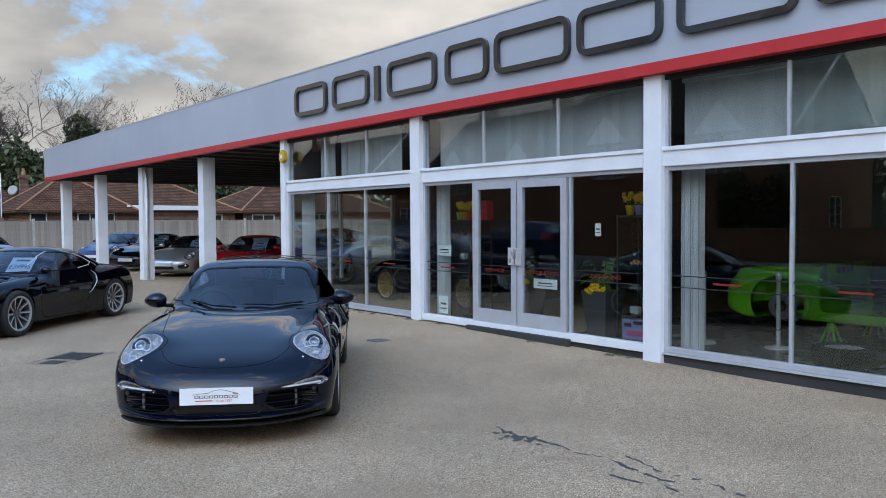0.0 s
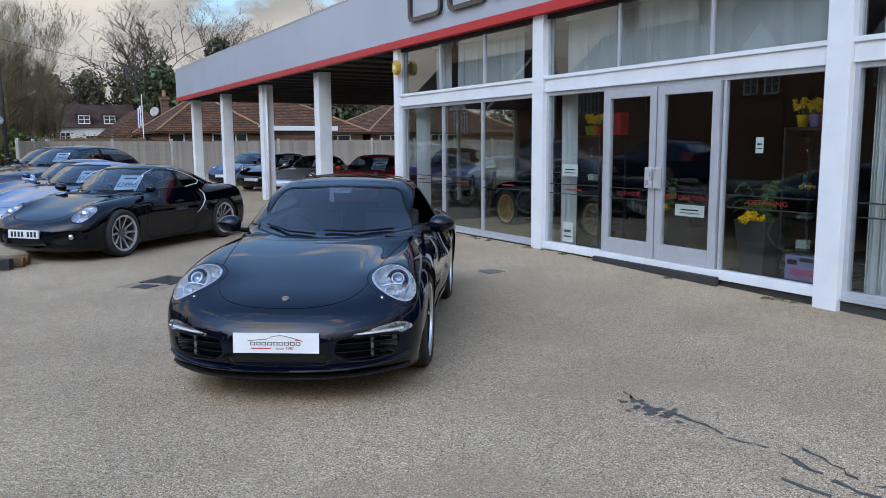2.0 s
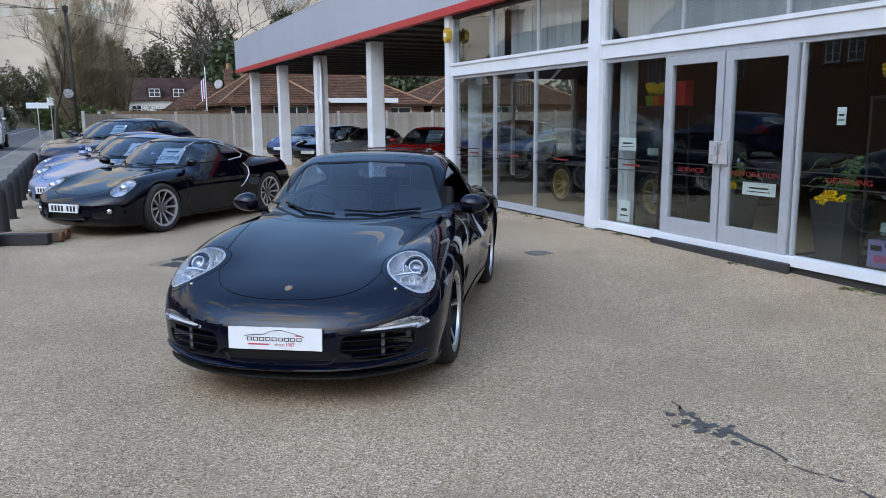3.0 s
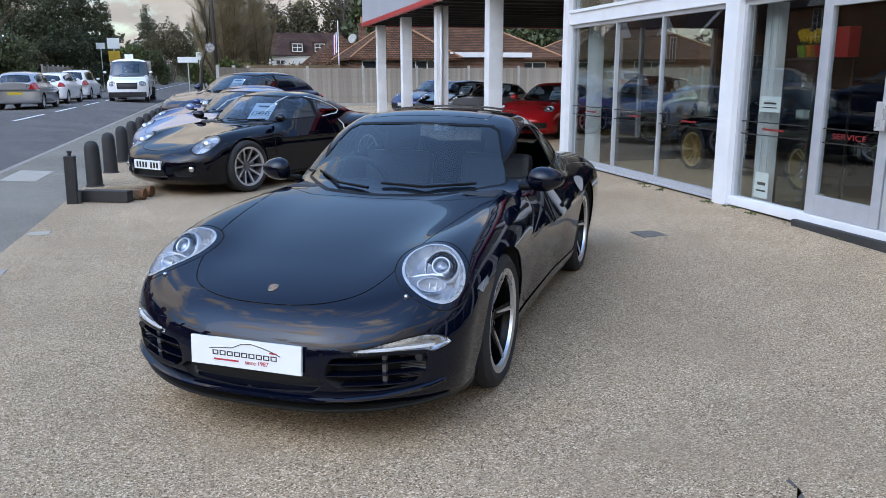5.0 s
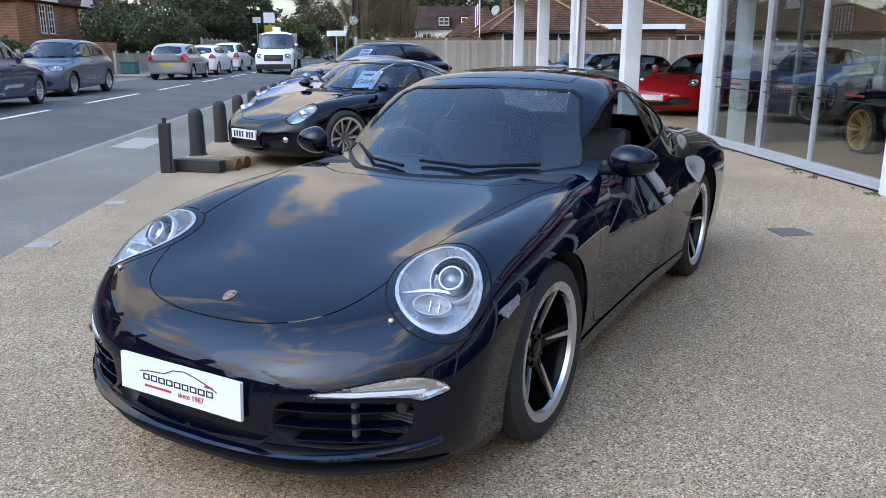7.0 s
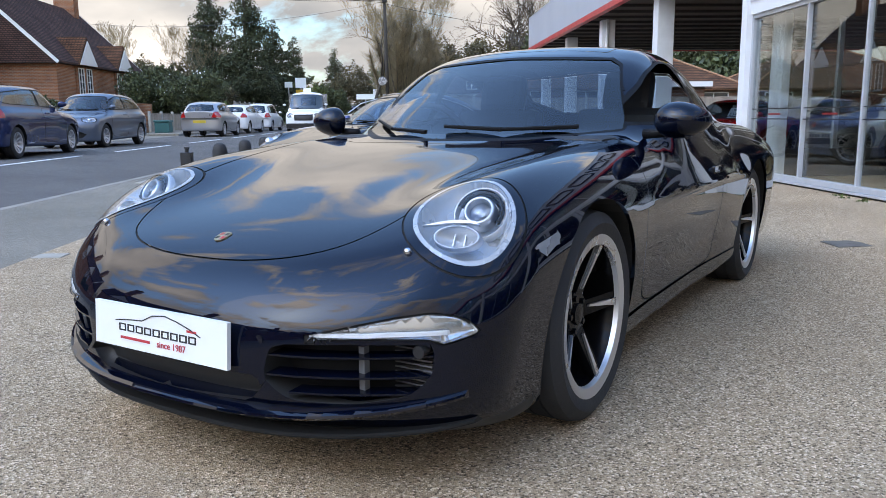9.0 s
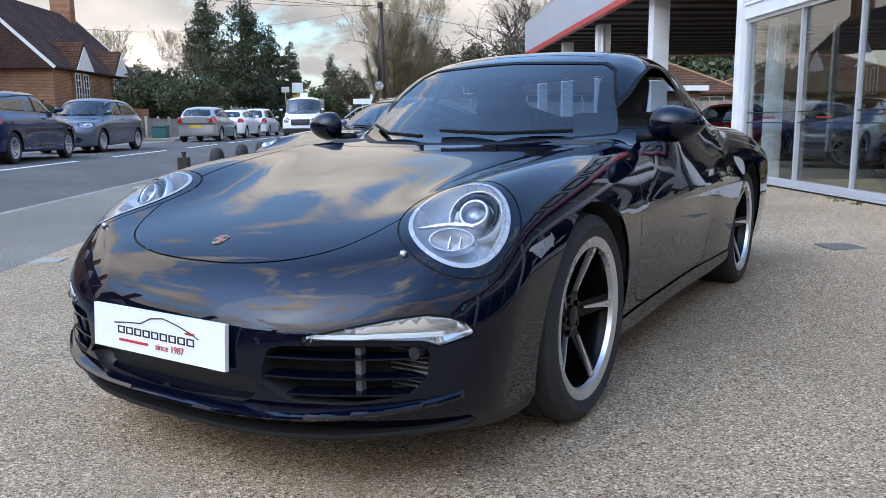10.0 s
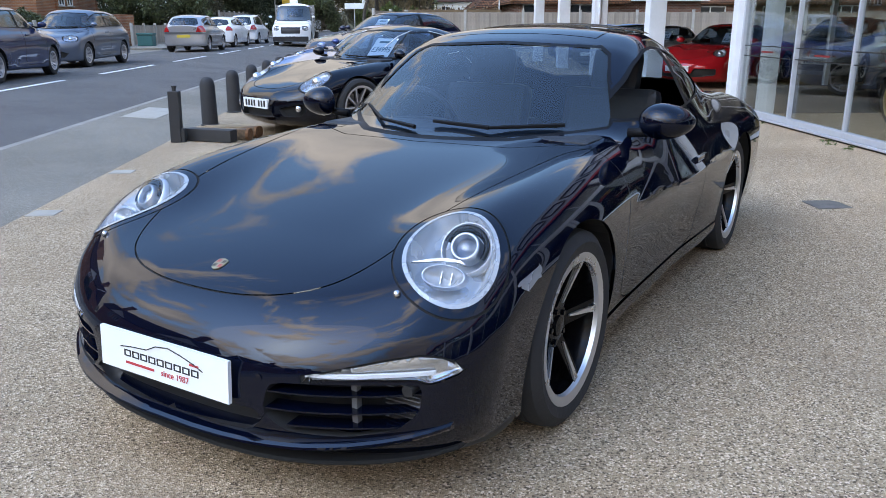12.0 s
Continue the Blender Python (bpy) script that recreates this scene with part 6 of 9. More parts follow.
def hatch_spec(L=4.0, H=1.47, boot=0.0):
    """A small family hatchback; boot: length of a stepped tail."""
    s = base_spec()
    rx = L - boot
    s.update(L=L, H=H + 0.06, axles=(0.80, L - 0.74), R=0.31, rim_r=0.205, arch=0.352, tyre_w=0.20, track=(0.735, 0.735),
             hood=curve((0, 0.60), (0.05, 0.70), (0.2, 0.79), (0.6, 0.88), (1.0, 0.95), (1.5, 0.99), (L - 0.4, 1.02), (L, 0.94)),
             fender=curve((0, 0.60), (0.15, 0.75), (0.5, 0.86), (1.0, 0.93), (1.5, 0.98), (L - 0.4, 1.01), (L, 0.92)), crown=0.03,
             wide=curve((0, 0.80), (0.7, 0.86), (2.0, 0.865), (L - 0.7, 0.86), (L, 0.80)), zmid=0.68, tuck_top=0.55, tuck_low=0.14,
             nose=curve((0.0, 0.12), (0.25, 0.02), (0.5, 0.0), (0.65, 0.03), (0.85, 0.15)), nose_plan=0.30,
             tail=curve((0.0, 0.12), (0.35, 0.0), (0.7, 0.02), (1.0, 0.08), (1.5, 0.3)), tail_plan=0.2, under=curve((0, 0.17), (1, 0.18), (L, 0.24)),
             roof=curve((0.75, 0.85), (1.0, 1.0), (1.35, 1.22), (1.7, H - 0.07), (2.05, H), (2.6, H), (rx - 0.55, H - 0.07), (rx - 0.25, H - 0.22), (rx - 0.02, 1.05)),
             cab_x=(0.82, rx + 0.05), mid=2.2, cabin=curve((0.9, 0.70), (1.4, 0.77), (2.4, 0.78), (rx - 0.3, 0.72), (rx, 0.66)), tumble=0.33, belt=1.0, bow=0.18,
             screen=[(0.0, 0.985), (0.4, 0.99), (0.66, 1.01), (0.64, 1.05), (0.53, H - 0.16), (0.47, H - 0.12), (0.0, H - 0.10)], screen_x=2.0,
             dlo=[(1.22, 1.02), (2.2, 1.03), (rx - 0.5, 1.06), (rx - 0.42, 1.14), (rx - 0.55, H - 0.20), (2.6, H - 0.11), (2.0, H - 0.11), (1.72, H - 0.18)],
             pillar=(2.28, 2.36), rear=[(0.0, 1.05), (0.48, 1.05), (0.55, 1.10), (0.46, H - 0.18), (0.0, H - 0.15)], rear_x=rx - 0.7,
             doors=[(1.18, 0.28), (2.30, 0.28), (2.32, 1.01), (1.15, 1.0)], mirror=(1.28, 1.08), dash_x=1.15, plate_z=0.46, handle_z=0.88, cab_seat=1.6,
             bonnet=[(0.15, 0.0), (0.19, 0.35), (0.35, 0.56), (0.8, 0.64), (1.08, 0.67), (0.98, 0.3), (0.95, 0.0)], bonnet_z=0.68)
    s["headlamp"] = dict(c=(0.26, 0.62, 0.73), n=(-0.8, 0.38, 0.4), ru=0.17, rv=0.10)
    s["intake"] = [(0.0, 0.42), (0.48, 0.42), (0.60, 0.36), (0.50, 0.27), (0.0, 0.26)]
    s["tails"] = [(0.52, 0.78), (0.90, 0.78), (0.90, 1.04), (0.60, 1.02)]
    s["rear_plate_z"] = 0.62
    return s


def price_card(car, f, s, text, x, y):
    """A white card with a price, standing behind the windscreen."""
    z0, z1 = top_at(f, x - 0.08, y), top_at(f, x + 0.08, y)
    n = (Vector((z0 - z1, 0, 0.16)).normalized() + Vector((-0.42, 0, 0.0))).normalized()
    u = Vector((n.z, 0, -n.x))
    c0 = Vector((x + 0.02, y, top_at(f, x, y))) - n * 0.075
    m = Matrix(((0, u.x, n.x, c0.x), (-1, u.y, n.y, c0.y), (0, u.z, n.z, c0.z), (0, 0, 0, 1)))
    c = thing("price_card", car.matrix_basis @ m, "white price card behind the windscreen of a car", "price card")
    part("card", boxes((-0.21, -0.15, -0.004, 0.21, 0.15, 0.0)), M["card"], c)
    t = writing(text, 0.125, pose(0, -0.045, 0.002), M["inkgreen"], c, "price")
    part("heading_bar", boxes((-0.12, 0.07, 0.0, 0.12, 0.10, 0.003)), M["inkgreen"], c)
    return c


S = coupe_spec()
car, f, sh = build_car("mid_engined_coupe", S, PAINT["black"], pose(1.26, 12.93, GZ, 0, 0, 41.2), "glossy black two-door coupe parked beside the bollards", h=0.034, wheels="ten",
                       faces=M["rimsilver"], dark=M["rimgrey"])
price_card(car, f, S, "£34995", 1.72, -0.26)
for sd in (-1, 1):
    bm = bmesh.new()
    pts = [(1.62, 1.02), (1.85, 1.15), (2.1, 1.212), (2.35, 1.208), (2.6, 1.15), (2.82, 1.075), (2.955, 1.0), (2.86, 0.955), (2.5, 0.925)]
    for (xa, za), (xb, zb) in zip(pts, pts[1:]):
        tube(bm, (xa, sd * (side_at(f, xa, za) + 0.004), za), (xb, sd * (side_at(f, xb, zb) + 0.004), zb), 0.008, n=5)
    part("window_trim", bm, M["steel"], car)

S = coupe_spec()
car, f, sh = build_car("silver_coupe", S, PAINT["ice"], pose(1.0, 16.0, GZ, 0, 0, 41), "pale silver-blue sports car in the row beside the road", h=0.05, wheels="ten", faces=M["rimsilver"])
price_card(car, f, S, "£24995", 1.72, -0.26)
S = rear_engined_spec()
car, f, sh = build_car("blue_coupe", S, PAINT["blue"], pose(0.95, 19.0, GZ, 0, 0, 41), "bright blue metallic sports coupe in the row of parked cars", h=0.05, wheels="ten", faces=M["rimsilver"])
S = suv_spec()
car, f, sh = build_car("sport_utility_car", S, PAINT["navy"], pose(1.0, 22.4, GZ, 0, 0, 41), "dark blue sport utility car parked near the fence", h=0.055, wheels="ten", faces=M["rimsilver"])
price_card(car, f, S, "£32995", 1.75, -0.30)
car, f, sh = build_car("sport_utility_car", S, PAINT["navy"], pose(0.9, 26.2, GZ, 0, 0, 41), "dark blue sport utility car at the end of the row", h=0.06, wheels="ten", faces=M["rimsilver"])

# under the canopy
S = rear_engined_spec()
car, f, sh = build_car("red_coupe", S, PAINT["red"], pose(8.75, 19.6, GZ, 0, 0, 42), "bright red sports coupe under the canopy with a white plate", h=0.045, wheels="ten", faces=M["rimsilver"], plate="blank")
price_card(car, f, S, "£54995", 1.78, -0.28)
S = soft_top_spec()
car, f, sh = build_car("silver_roadster", S, PAINT["silver"], pose(8.60, 23.6, GZ, 0, 0, 42), "silver roadster with a black roof under the canopy", h=0.05, wheels="ten", faces=M["rimsilver"], plate="blank")
price_card(car, f, S, "£29995", 1.70, -0.26)
S = rear_engined_spec()
car, f, sh = build_car("black_coupe", S, PAINT["black"], pose(8.75, 27.6, GZ, 0, 0, 42), "black sports coupe under the canopy beside a column", h=0.055, wheels="ten", faces=M["rimsilver"], plate="blank")
price_card(car, f, S, "£39995", 1.78, -0.28)
car, f, sh = build_car("blue_coupe", S, PAINT["blue"], pose(8.75, 31.6, GZ, 0, 0, 42), "blue sports coupe at the far end of the canopy", h=0.055, wheels="ten", faces=M["rimsilver"], plate="blank")
# beside the end wall
S = hatch_spec(4.3, 1.45)
build_car("white_hatchback", S, PAINT["silver"], pose(12.4, 21.0, GZ, 0, 0, 42), "pale silver hatchback parked behind the red coupe", h=0.06, wheels="ten", faces=M["rimsilver"])

# across the road
S = hatch_spec(4.3, 1.46)
build_car("hatchback", S, PAINT["deepblue"], pose(-5.6, 22.45, RZ - 0.005, 0, 0, -87), "dark blue hatchback parked on the far side of the road", h=0.05, wheels="ten", faces=M["rimsilver"], dark=M["rimsilver"], plate=None)
S = hatch_spec(4.0, 1.48)
build_car("hatchback", S, PAINT["steel"], pose(-6.0, 24.1, RZ - 0.005, 0, 0, 88), "blue-grey hatchback parked facing down the road", h=0.05, wheels="ten", faces=M["rimsilver"], dark=M["rimsilver"])
S = hatch_spec(3.9, 1.46)
build_car("hatchback", S, PAINT["silver"], pose(-5.45, 39.6, RZ - 0.005, 0, 0, -91), "silver hatchback parked with its tail towards the forecourt", h=0.05, wheels="ten", faces=M["rimsilver"], dark=M["rimsilver"], plate="rear")
S = hatch_spec(4.5, 1.44, 0.45)
build_car("saloon", S, PAINT["white"], pose(-5.6, 46.2, RZ - 0.005, 0, 0, -91), "white saloon parked behind the silver hatchback", h=0.06, wheels="ten", faces=M["rimsilver"], dark=M["rimsilver"], plate="rear")
S = hatch_spec(4.4, 1.60)
build_car("white_utility_car", S, PAINT["white"], pose(-5.6, 52.6, RZ - 0.005, 0, 0, -91), "white family car parked along the kerb", h=0.06, wheels="ten", faces=M["rimsilver"], dark=M["rimsilver"], plate="rear")
S = suv_spec()
build_car("sport_utility_car", S, PAINT["black"], pose(-5.3, 76.0, RZ - 0.005, 0, 0, -90), "dark sport utility car far down the road", h=0.08, wheels="ten", faces=M["rimsilver"], plate="rear")


def tipper_truck(m):
    t = thing("tipper_truck", m, "white tipper truck with a dropside bed on the road", "truck")
    wp = PAINT["white"]
    s = hatch_spec(2.6, 2.2)
    s.update(L=2.35, H=2.35, hood=curve((0, 0.85), (0.1, 1.02), (0.5, 1.18), (0.9, 1.25), (2.4, 1.25)), fender=curve((0, 0.85), (0.1, 1.0), (0.5, 1.15), (0.9, 1.22), (2.4, 1.22)),
             wide=curve((0, 0.96), (0.6, 1.0), (2.4, 1.0)), zmid=0.8, nose=curve((0, 0.1), (0.3, 0.0), (0.8, 0.0), (1.1, 0.1)), tail=curve((0, 0), (2.4, 0.0)), tail_plan=0.0,
             roof=curve((0.55, 1.1), (0.8, 1.35), (1.1, 1.72), (1.4, 2.05), (1.7, 2.18), (2.0, 2.2), (2.35, 2.18)), cab_x=(0.6, 2.33), cabin=curve((0.6, 0.85), (1.2, 0.95), (2.4, 0.95)), tumble=0.14,
             belt=1.3, bow=0.1, screen=[(0.0, 1.28), (0.75, 1.30), (0.80, 1.36), (0.72, 1.98), (0.66, 2.03), (0.0, 2.05)], screen_x=1.7,
             dlo=[(0.95, 1.32), (2.05, 1.32), (2.05, 2.0), (1.45, 2.0)], pillar=(2.2, 2.3), rear=[(0.0, 1.5), (0.4, 1.5), (0.4, 1.9), (0.0, 1.9)], rear_x=2.2,
             axles=(0.85,), R=0.36, rim_r=0.21, arch=0.43, track=(0.86,), doors=[(0.9, 0.45), (2.15, 0.45), (2.15, 1.31), (0.9, 1.31)], bonnet=None, mirror=(0.95, 1.5), mirror_y=0.98, plate_z=0.5)
    s["headlamp"] = dict(c=(0.16, 0.75, 0.95), n=(-0.85, 0.3, 0.3), ru=0.16, rv=0.12)
    s["intake"] = [(0.0, 0.98), (0.50, 0.98), (0.48, 0.66), (0.0, 0.66)]
    s["under"] = curve((0, 0.25), (2.4, 0.3))
    cab, f, sh = build_car("cab", s, wp, pose(0, 0, 0), "", h=0.06, wheels="ten", faces=M["rimsilver"], dark=M["rimsilver"])
    for o in list(cab.children):
        o.parent = t
    bpy.data.objects.remove(cab)
    part("bumper", boxes((-0.03, -0.9, 0.28, 0.12, 0.9, 0.52), bevel=0.03), M["black"], t)
    part("chassis", boxes((2.2, -0.45, 0.45, 5.6, 0.45, 0.75)), M["black"], t)
    part("bed_floor", boxes((2.5, -1.02, 0.85, 5.7, 1.02, 0.95)), M["lampgrey"], t)
    for y in (-1.02, 0.98):
        part("dropside", boxes((2.5, y, 0.95, 5.7, y + 0.04, 1.32), bevel=0.008), M["lampgrey"], t)
    part("headboard", boxes((2.45, -1.02, 0.95, 2.5, 1.02, 2.1)), M["lampgrey"], t)
    part("tailboard", boxes((5.66, -1.02, 0.95, 5.7, 1.02, 1.32)), M["lampgrey"], t)
    part("beacon_bar", boxes((1.9, -0.2, 2.18, 2.1, 0.2, 2.42)), M["card"], t)
    meshes = wheel_meshes("ten", 0.36, 0.21, 0.40, M["tyre"], M["rimsilver"], M["rimblack"])
    for sd in (1, -1):
        put_wheel(t, meshes, 4.4, sd * 0.78, 0.36)
    return t


tipper_truck(pose(-2.55, 45.0, 0.125, 0, 0, 90))

# ---- bollards, logs, covers, stains ----
def bollard(y, tilt=0.0):
    b = thing("bollard", pose(0.44, y, GZ, tilt, 0, 0), "dark recycled plastic bollard with a rounded top", "bollard", "bollards along the pavement")
    bm = bmesh.new()
    lathe(bm, [(0.0, 0.64), (0.04, 0.635), (0.075, 0.61), (0.092, 0.57), (0.10, 0.52), (0.108, 0.0)], 16)
    part("shaft", bm, M["bollard"], b, smooth=True)
    bm = bmesh.new()
    lathe(bm, [(0.108, 0.0), (0.125, 0.0), (0.125, 0.015), (0.108, 0.02)], 16)
    part("collar", bm, M["plinth"], b)
    return b


M["bollard"] = mat("dark weathered bollard", (0.022, 0.021, 0.021), 0.65, vary=0.25, scale=8.0, bump=0.2)
M["oldwood"] = mat("rough sawn timber", (0.30, 0.20, 0.11), 0.85, vary=0.3, scale=9.0, fine=0.3, fine_scale=50.0, second=(0.10, 0.06, 0.035), second_scale=5.0, bump=0.4)
M["endwood"] = mat("brown timber end", (0.16, 0.07, 0.03), 0.9, vary=0.3, scale=20.0, bump=0.4)
for k in range(9):
    bollard(14.05 + 1.62 * k)
sq = thing("square_bollard", pose(0.42, 12.5, GZ, 0, 1.5, 0), "dark square post with a small top fitting", "bollard")
part("shaft", boxes((-0.06, -0.06, 0, 0.06, 0.06, 0.58), bevel=0.008), M["bollard"], sq)
part("fitting", tubes(((0, 0, 0.58), (0, 0, 0.625), 0.022)), M["bollard"], sq)
part("knob", tubes(((0, 0, 0.62), (0, 0, 0.64), 0.03)), M["bollard"], sq)
part("base_bracket", boxes((0.06, -0.05, 0.0, 0.10, 0.05, 0.16), bevel=0.01), M["plinth"], sq)
logs = thing("timber_posts", pose(0.85, 12.75, GZ), "short sawn timber posts lying beside the bollards", "timber")
for k, (dx, dy, dz, a, l_) in enumerate(((0.0, -0.22, 0.075, -22, 0.62), (0.05, -0.05, 0.07, -18, 0.66), (0.10, 0.13, 0.07, -14, 0.66), (0.16, 0.27, 0.06, -24, 0.58))):
    bm = bmesh.new()
    if k == 0:
        box(bm, -l_ / 2, -0.07, -0.07, l_ / 2, 0.07, 0.07, bevel=0.008)
        part("post", bm, M["bollard"], logs).matrix_basis = pose(dx - 0.05, dy, dz, 0, 0, a)
    else:
        box(bm, -l_ / 2, -0.055, -0.06, l_ / 2, 0.055, 0.06, bevel=0.012)
        part("post", bm, M["oldwood"], logs).matrix_basis = pose(dx, dy, dz, 0, 0, a)
        bm = bmesh.new()
        tube(bm, (l_ / 2 + 0.001, 0, 0), (l_ / 2 + 0.03, 0, 0), 0.075, 0.07, n=10)
        part("post_end", bm, M["endwood"], logs).matrix_basis = pose(dx, dy, dz, 0, 0, a)

for x, y, w, l_ in ((0.42, 8.99, 0.20, 0.17), (0.43, 10.61, 0.20, 0.17)):
    c = tagged(finish("utility_cover", boxes((x - w / 2, y - l_ / 2, GZ - 0.003, x + w / 2, y + l_ / 2, GZ + 0.006), bevel=0.002), M["cover"]), "small pale metal cover at the edge of the tarmac", kind="structure")
sloped("manhole_cover", [(-0.42, 0.0115), (-0.88, 0.0470)], 14.5, 15.75, M["cover"], "pale concrete inspection cover in the pavement", 0.03)
drain = tagged(thing("drain", pose(2.66, 10.45, GZ, 0, 0, 40)), "iron drain grate set in patched tarmac", kind="structure")
part("patch", boxes((-0.55, -0.32, -0.004, 0.35, 0.30, 0.003)), M["patch"], drain)
for k in range(8):
    part("bar", boxes((-0.20 + 0.055 * k, -0.18, 0.003, -0.17 + 0.055 * k, 0.18, 0.012)), M["plinth"], drain)
part("rim", boxes((-0.24, -0.22, 0.002, 0.26, -0.18, 0.013), (-0.24, 0.18, 0.002, 0.26, 0.22, 0.013)), M["plinth"], drain)
part("cover", boxes((-0.52, -0.12, 0.003, -0.32, 0.10, 0.010)), M["plinth"], drain)
tagged(finish("wall_drain", boxes((5.95, 8.6, court_z(6.07, 8.7) - 0.01, 6.2, 8.85, court_z(6.07, 8.7) + 0.006)), M["ironcover"]), "small iron drain cover near the shop front", kind="structure")


def stain(name, start, steps, width, seed, label):
    """A crack or tar line that wanders over the tarmac."""
    r = random.Random(seed)
    bm = bmesh.new()
    x, y = start
    last = None
    for k in range(steps):
        a = math.radians(-93 + 16 * math.sin(k * 0.7 + seed)) + r.uniform(-0.5, 0.5)
        w = width * r.uniform(0.15, 1.3)
        x, y = x + 0.07 * math.cos(a), y + 0.07 * math.sin(a)
        pair = (bm.verts.new((x - w, y + r.uniform(-0.02, 0.02), GZ + 0.003)), bm.verts.new((x + w, y + r.uniform(-0.02, 0.02), GZ + 0.003)))
        if last and r.random() > 0.22:
            bm.faces.new((last[0], last[1], pair[1], pair[0]))
        last = pair
    return tagged(finish(name, bm, M["stain"]), label, kind="structure")


stain("crack", (4.32, 4.65), 26, 0.016, 3, "dark cracked tar line across the tarmac")
stain("crack", (4.45, 3.5), 16, 0.014, 8, "dark cracked tar line across the tarmac")
stain("crack", (4.05, 3.3), 14, 0.012, 5, "dark cracked tar line across the tarmac")
bm = bmesh.new()
r = random.Random(4)
for k in range(46):
    cx, cy = 4.20 + r.gauss(0, 0.055), 4.22 + r.gauss(0, 0.09)
    w = r.uniform(0.006, 0.035)
    n_ = r.randint(5, 8)
    vs = [bm.verts.new((cx + w * r.uniform(0.5, 1.2) * math.cos(6.283 * i / n_), cy + w * r.uniform(0.5, 1.2) * math.sin(6.283 * i / n_), GZ + 0.0032 + k * 0.00003)) for i in range(n_)]
    bm.faces.new(vs)
tagged(finish("tar_stain", bm, M["stain"]), "dark oily patch broken into specks on the tarmac", kind="structure")

# ---- fence ----
def fence_run(p, q, panels, z0=GZ, h=1.80):
    p, q = Vector(p), Vector(q)
    d = (q - p)
    L = d.length / panels
    a = math.degrees(math.atan2(d.y, d.x))
    fe = thing("fence", pose(p.x, p.y, z0, 0, 0, a), "weathered close-board timber fence with concrete posts", "fence")
    r = random.Random(panels)
    bm = boxes((0, 0, 0, 0.128, 0.018, h - 0.12))
    plank = bpy.data.meshes.new("board")
    bm.to_mesh(plank)
    bm.free()
    plank.materials.append(M["timber"])
    for k in range(panels + 1):
        part("post", boxes((k * L - 0.06, -0.05, 0, k * L + 0.06, 0.07, h + 0.12), bevel=0.012), M["post"], fe)
    for k in range(panels):
        n_ = int((L - 0.12) / 0.125)
        for i in range(n_):
            o = new("board", plank)
            o.parent = fe
            o.matrix_basis = pose(k * L + 0.06 + i * (L - 0.12) / n_, -0.012 - 0.004 * (i % 2), 0.12 - r.uniform(0, 0.025))
        part("gravel_board", boxes((k * L + 0.06, -0.02, 0.0, (k + 1) * L - 0.06, 0.02, 0.13)), M["post"], fe)
        part("capping", boxes((k * L + 0.06, -0.03, h - 0.01, (k + 1) * L - 0.06, 0.03, h + 0.02)), M["timber"], fe)
    return fe


fence_run((3.4, 41.2, 0), (33.4, 41.2, 0), 11)
fence_run((2.0, 36.5, 0), (3.35, 41.1, 0), 2)

# ---- houses ----
def brick_mat(name, a, b, mortar):
    m = bpy.data.materials.new(name)
    m.use_nodes = True
    n, l = m.node_tree.nodes, m.node_tree.links
    bs = n["Principled BSDF"]
    bs.inputs["Roughness"].default_value = 0.9
    bs.inputs["Specular IOR Level"].default_value = 0.06
    co, sx, ad, cx = n.new("ShaderNodeTexCoord"), n.new("ShaderNodeSeparateXYZ"), n.new("ShaderNodeMath"), n.new("ShaderNodeCombineXYZ")
    br = n.new("ShaderNodeTexBrick")
    br.inputs["Scale"].default_value = 1.0
    br.inputs["Brick Width"].default_value, br.inputs["Row Height"].default_value, br.inputs["Mortar Size"].default_value = 0.225, 0.075, 0.009
    br.inputs["Color1"].default_value, br.inputs["Color2"].default_value, br.inputs["Mortar"].default_value = (*a, 1), (*b, 1), (*mortar, 1)
    br.inputs["Bias"].default_value = -0.1
    l.new(co.outputs["Object"], sx.inputs[0])
    l.new(sx.outputs["X"], ad.inputs[0])
    l.new(sx.outputs["Y"], ad.inputs[1])
    l.new(ad.outputs[0], cx.inputs[0])
    l.new(sx.outputs["Z"], cx.inputs[1])
    l.new(cx.outputs[0], br.inputs["Vector"])
    no = n.new("ShaderNodeTexNoise")
    no.inputs["Scale"].default_value, no.inputs["Detail"].default_value = 0.9, 6.0
    l.new(co.outputs["Object"], no.inputs["Vector"])
    mr = n.new("ShaderNodeMapRange")
    mr.inputs["From Min"].default_value, mr.inputs["From Max"].default_value, mr.inputs["To Min"].default_value, mr.inputs["To Max"].default_value = 0.3, 0.7, 0.75, 1.25
    l.new(no.outputs["Fac"], mr.inputs["Value"])
    sc = n.new("ShaderNodeVectorMath")
    sc.operation = 'SCALE'
    l.new(br.outputs["Color"], sc.inputs[0])
    l.new(mr.outputs["Result"], sc.inputs["Scale"])
    l.new(sc.outputs["Vector"], bs.inputs["Base Color"])
    return m


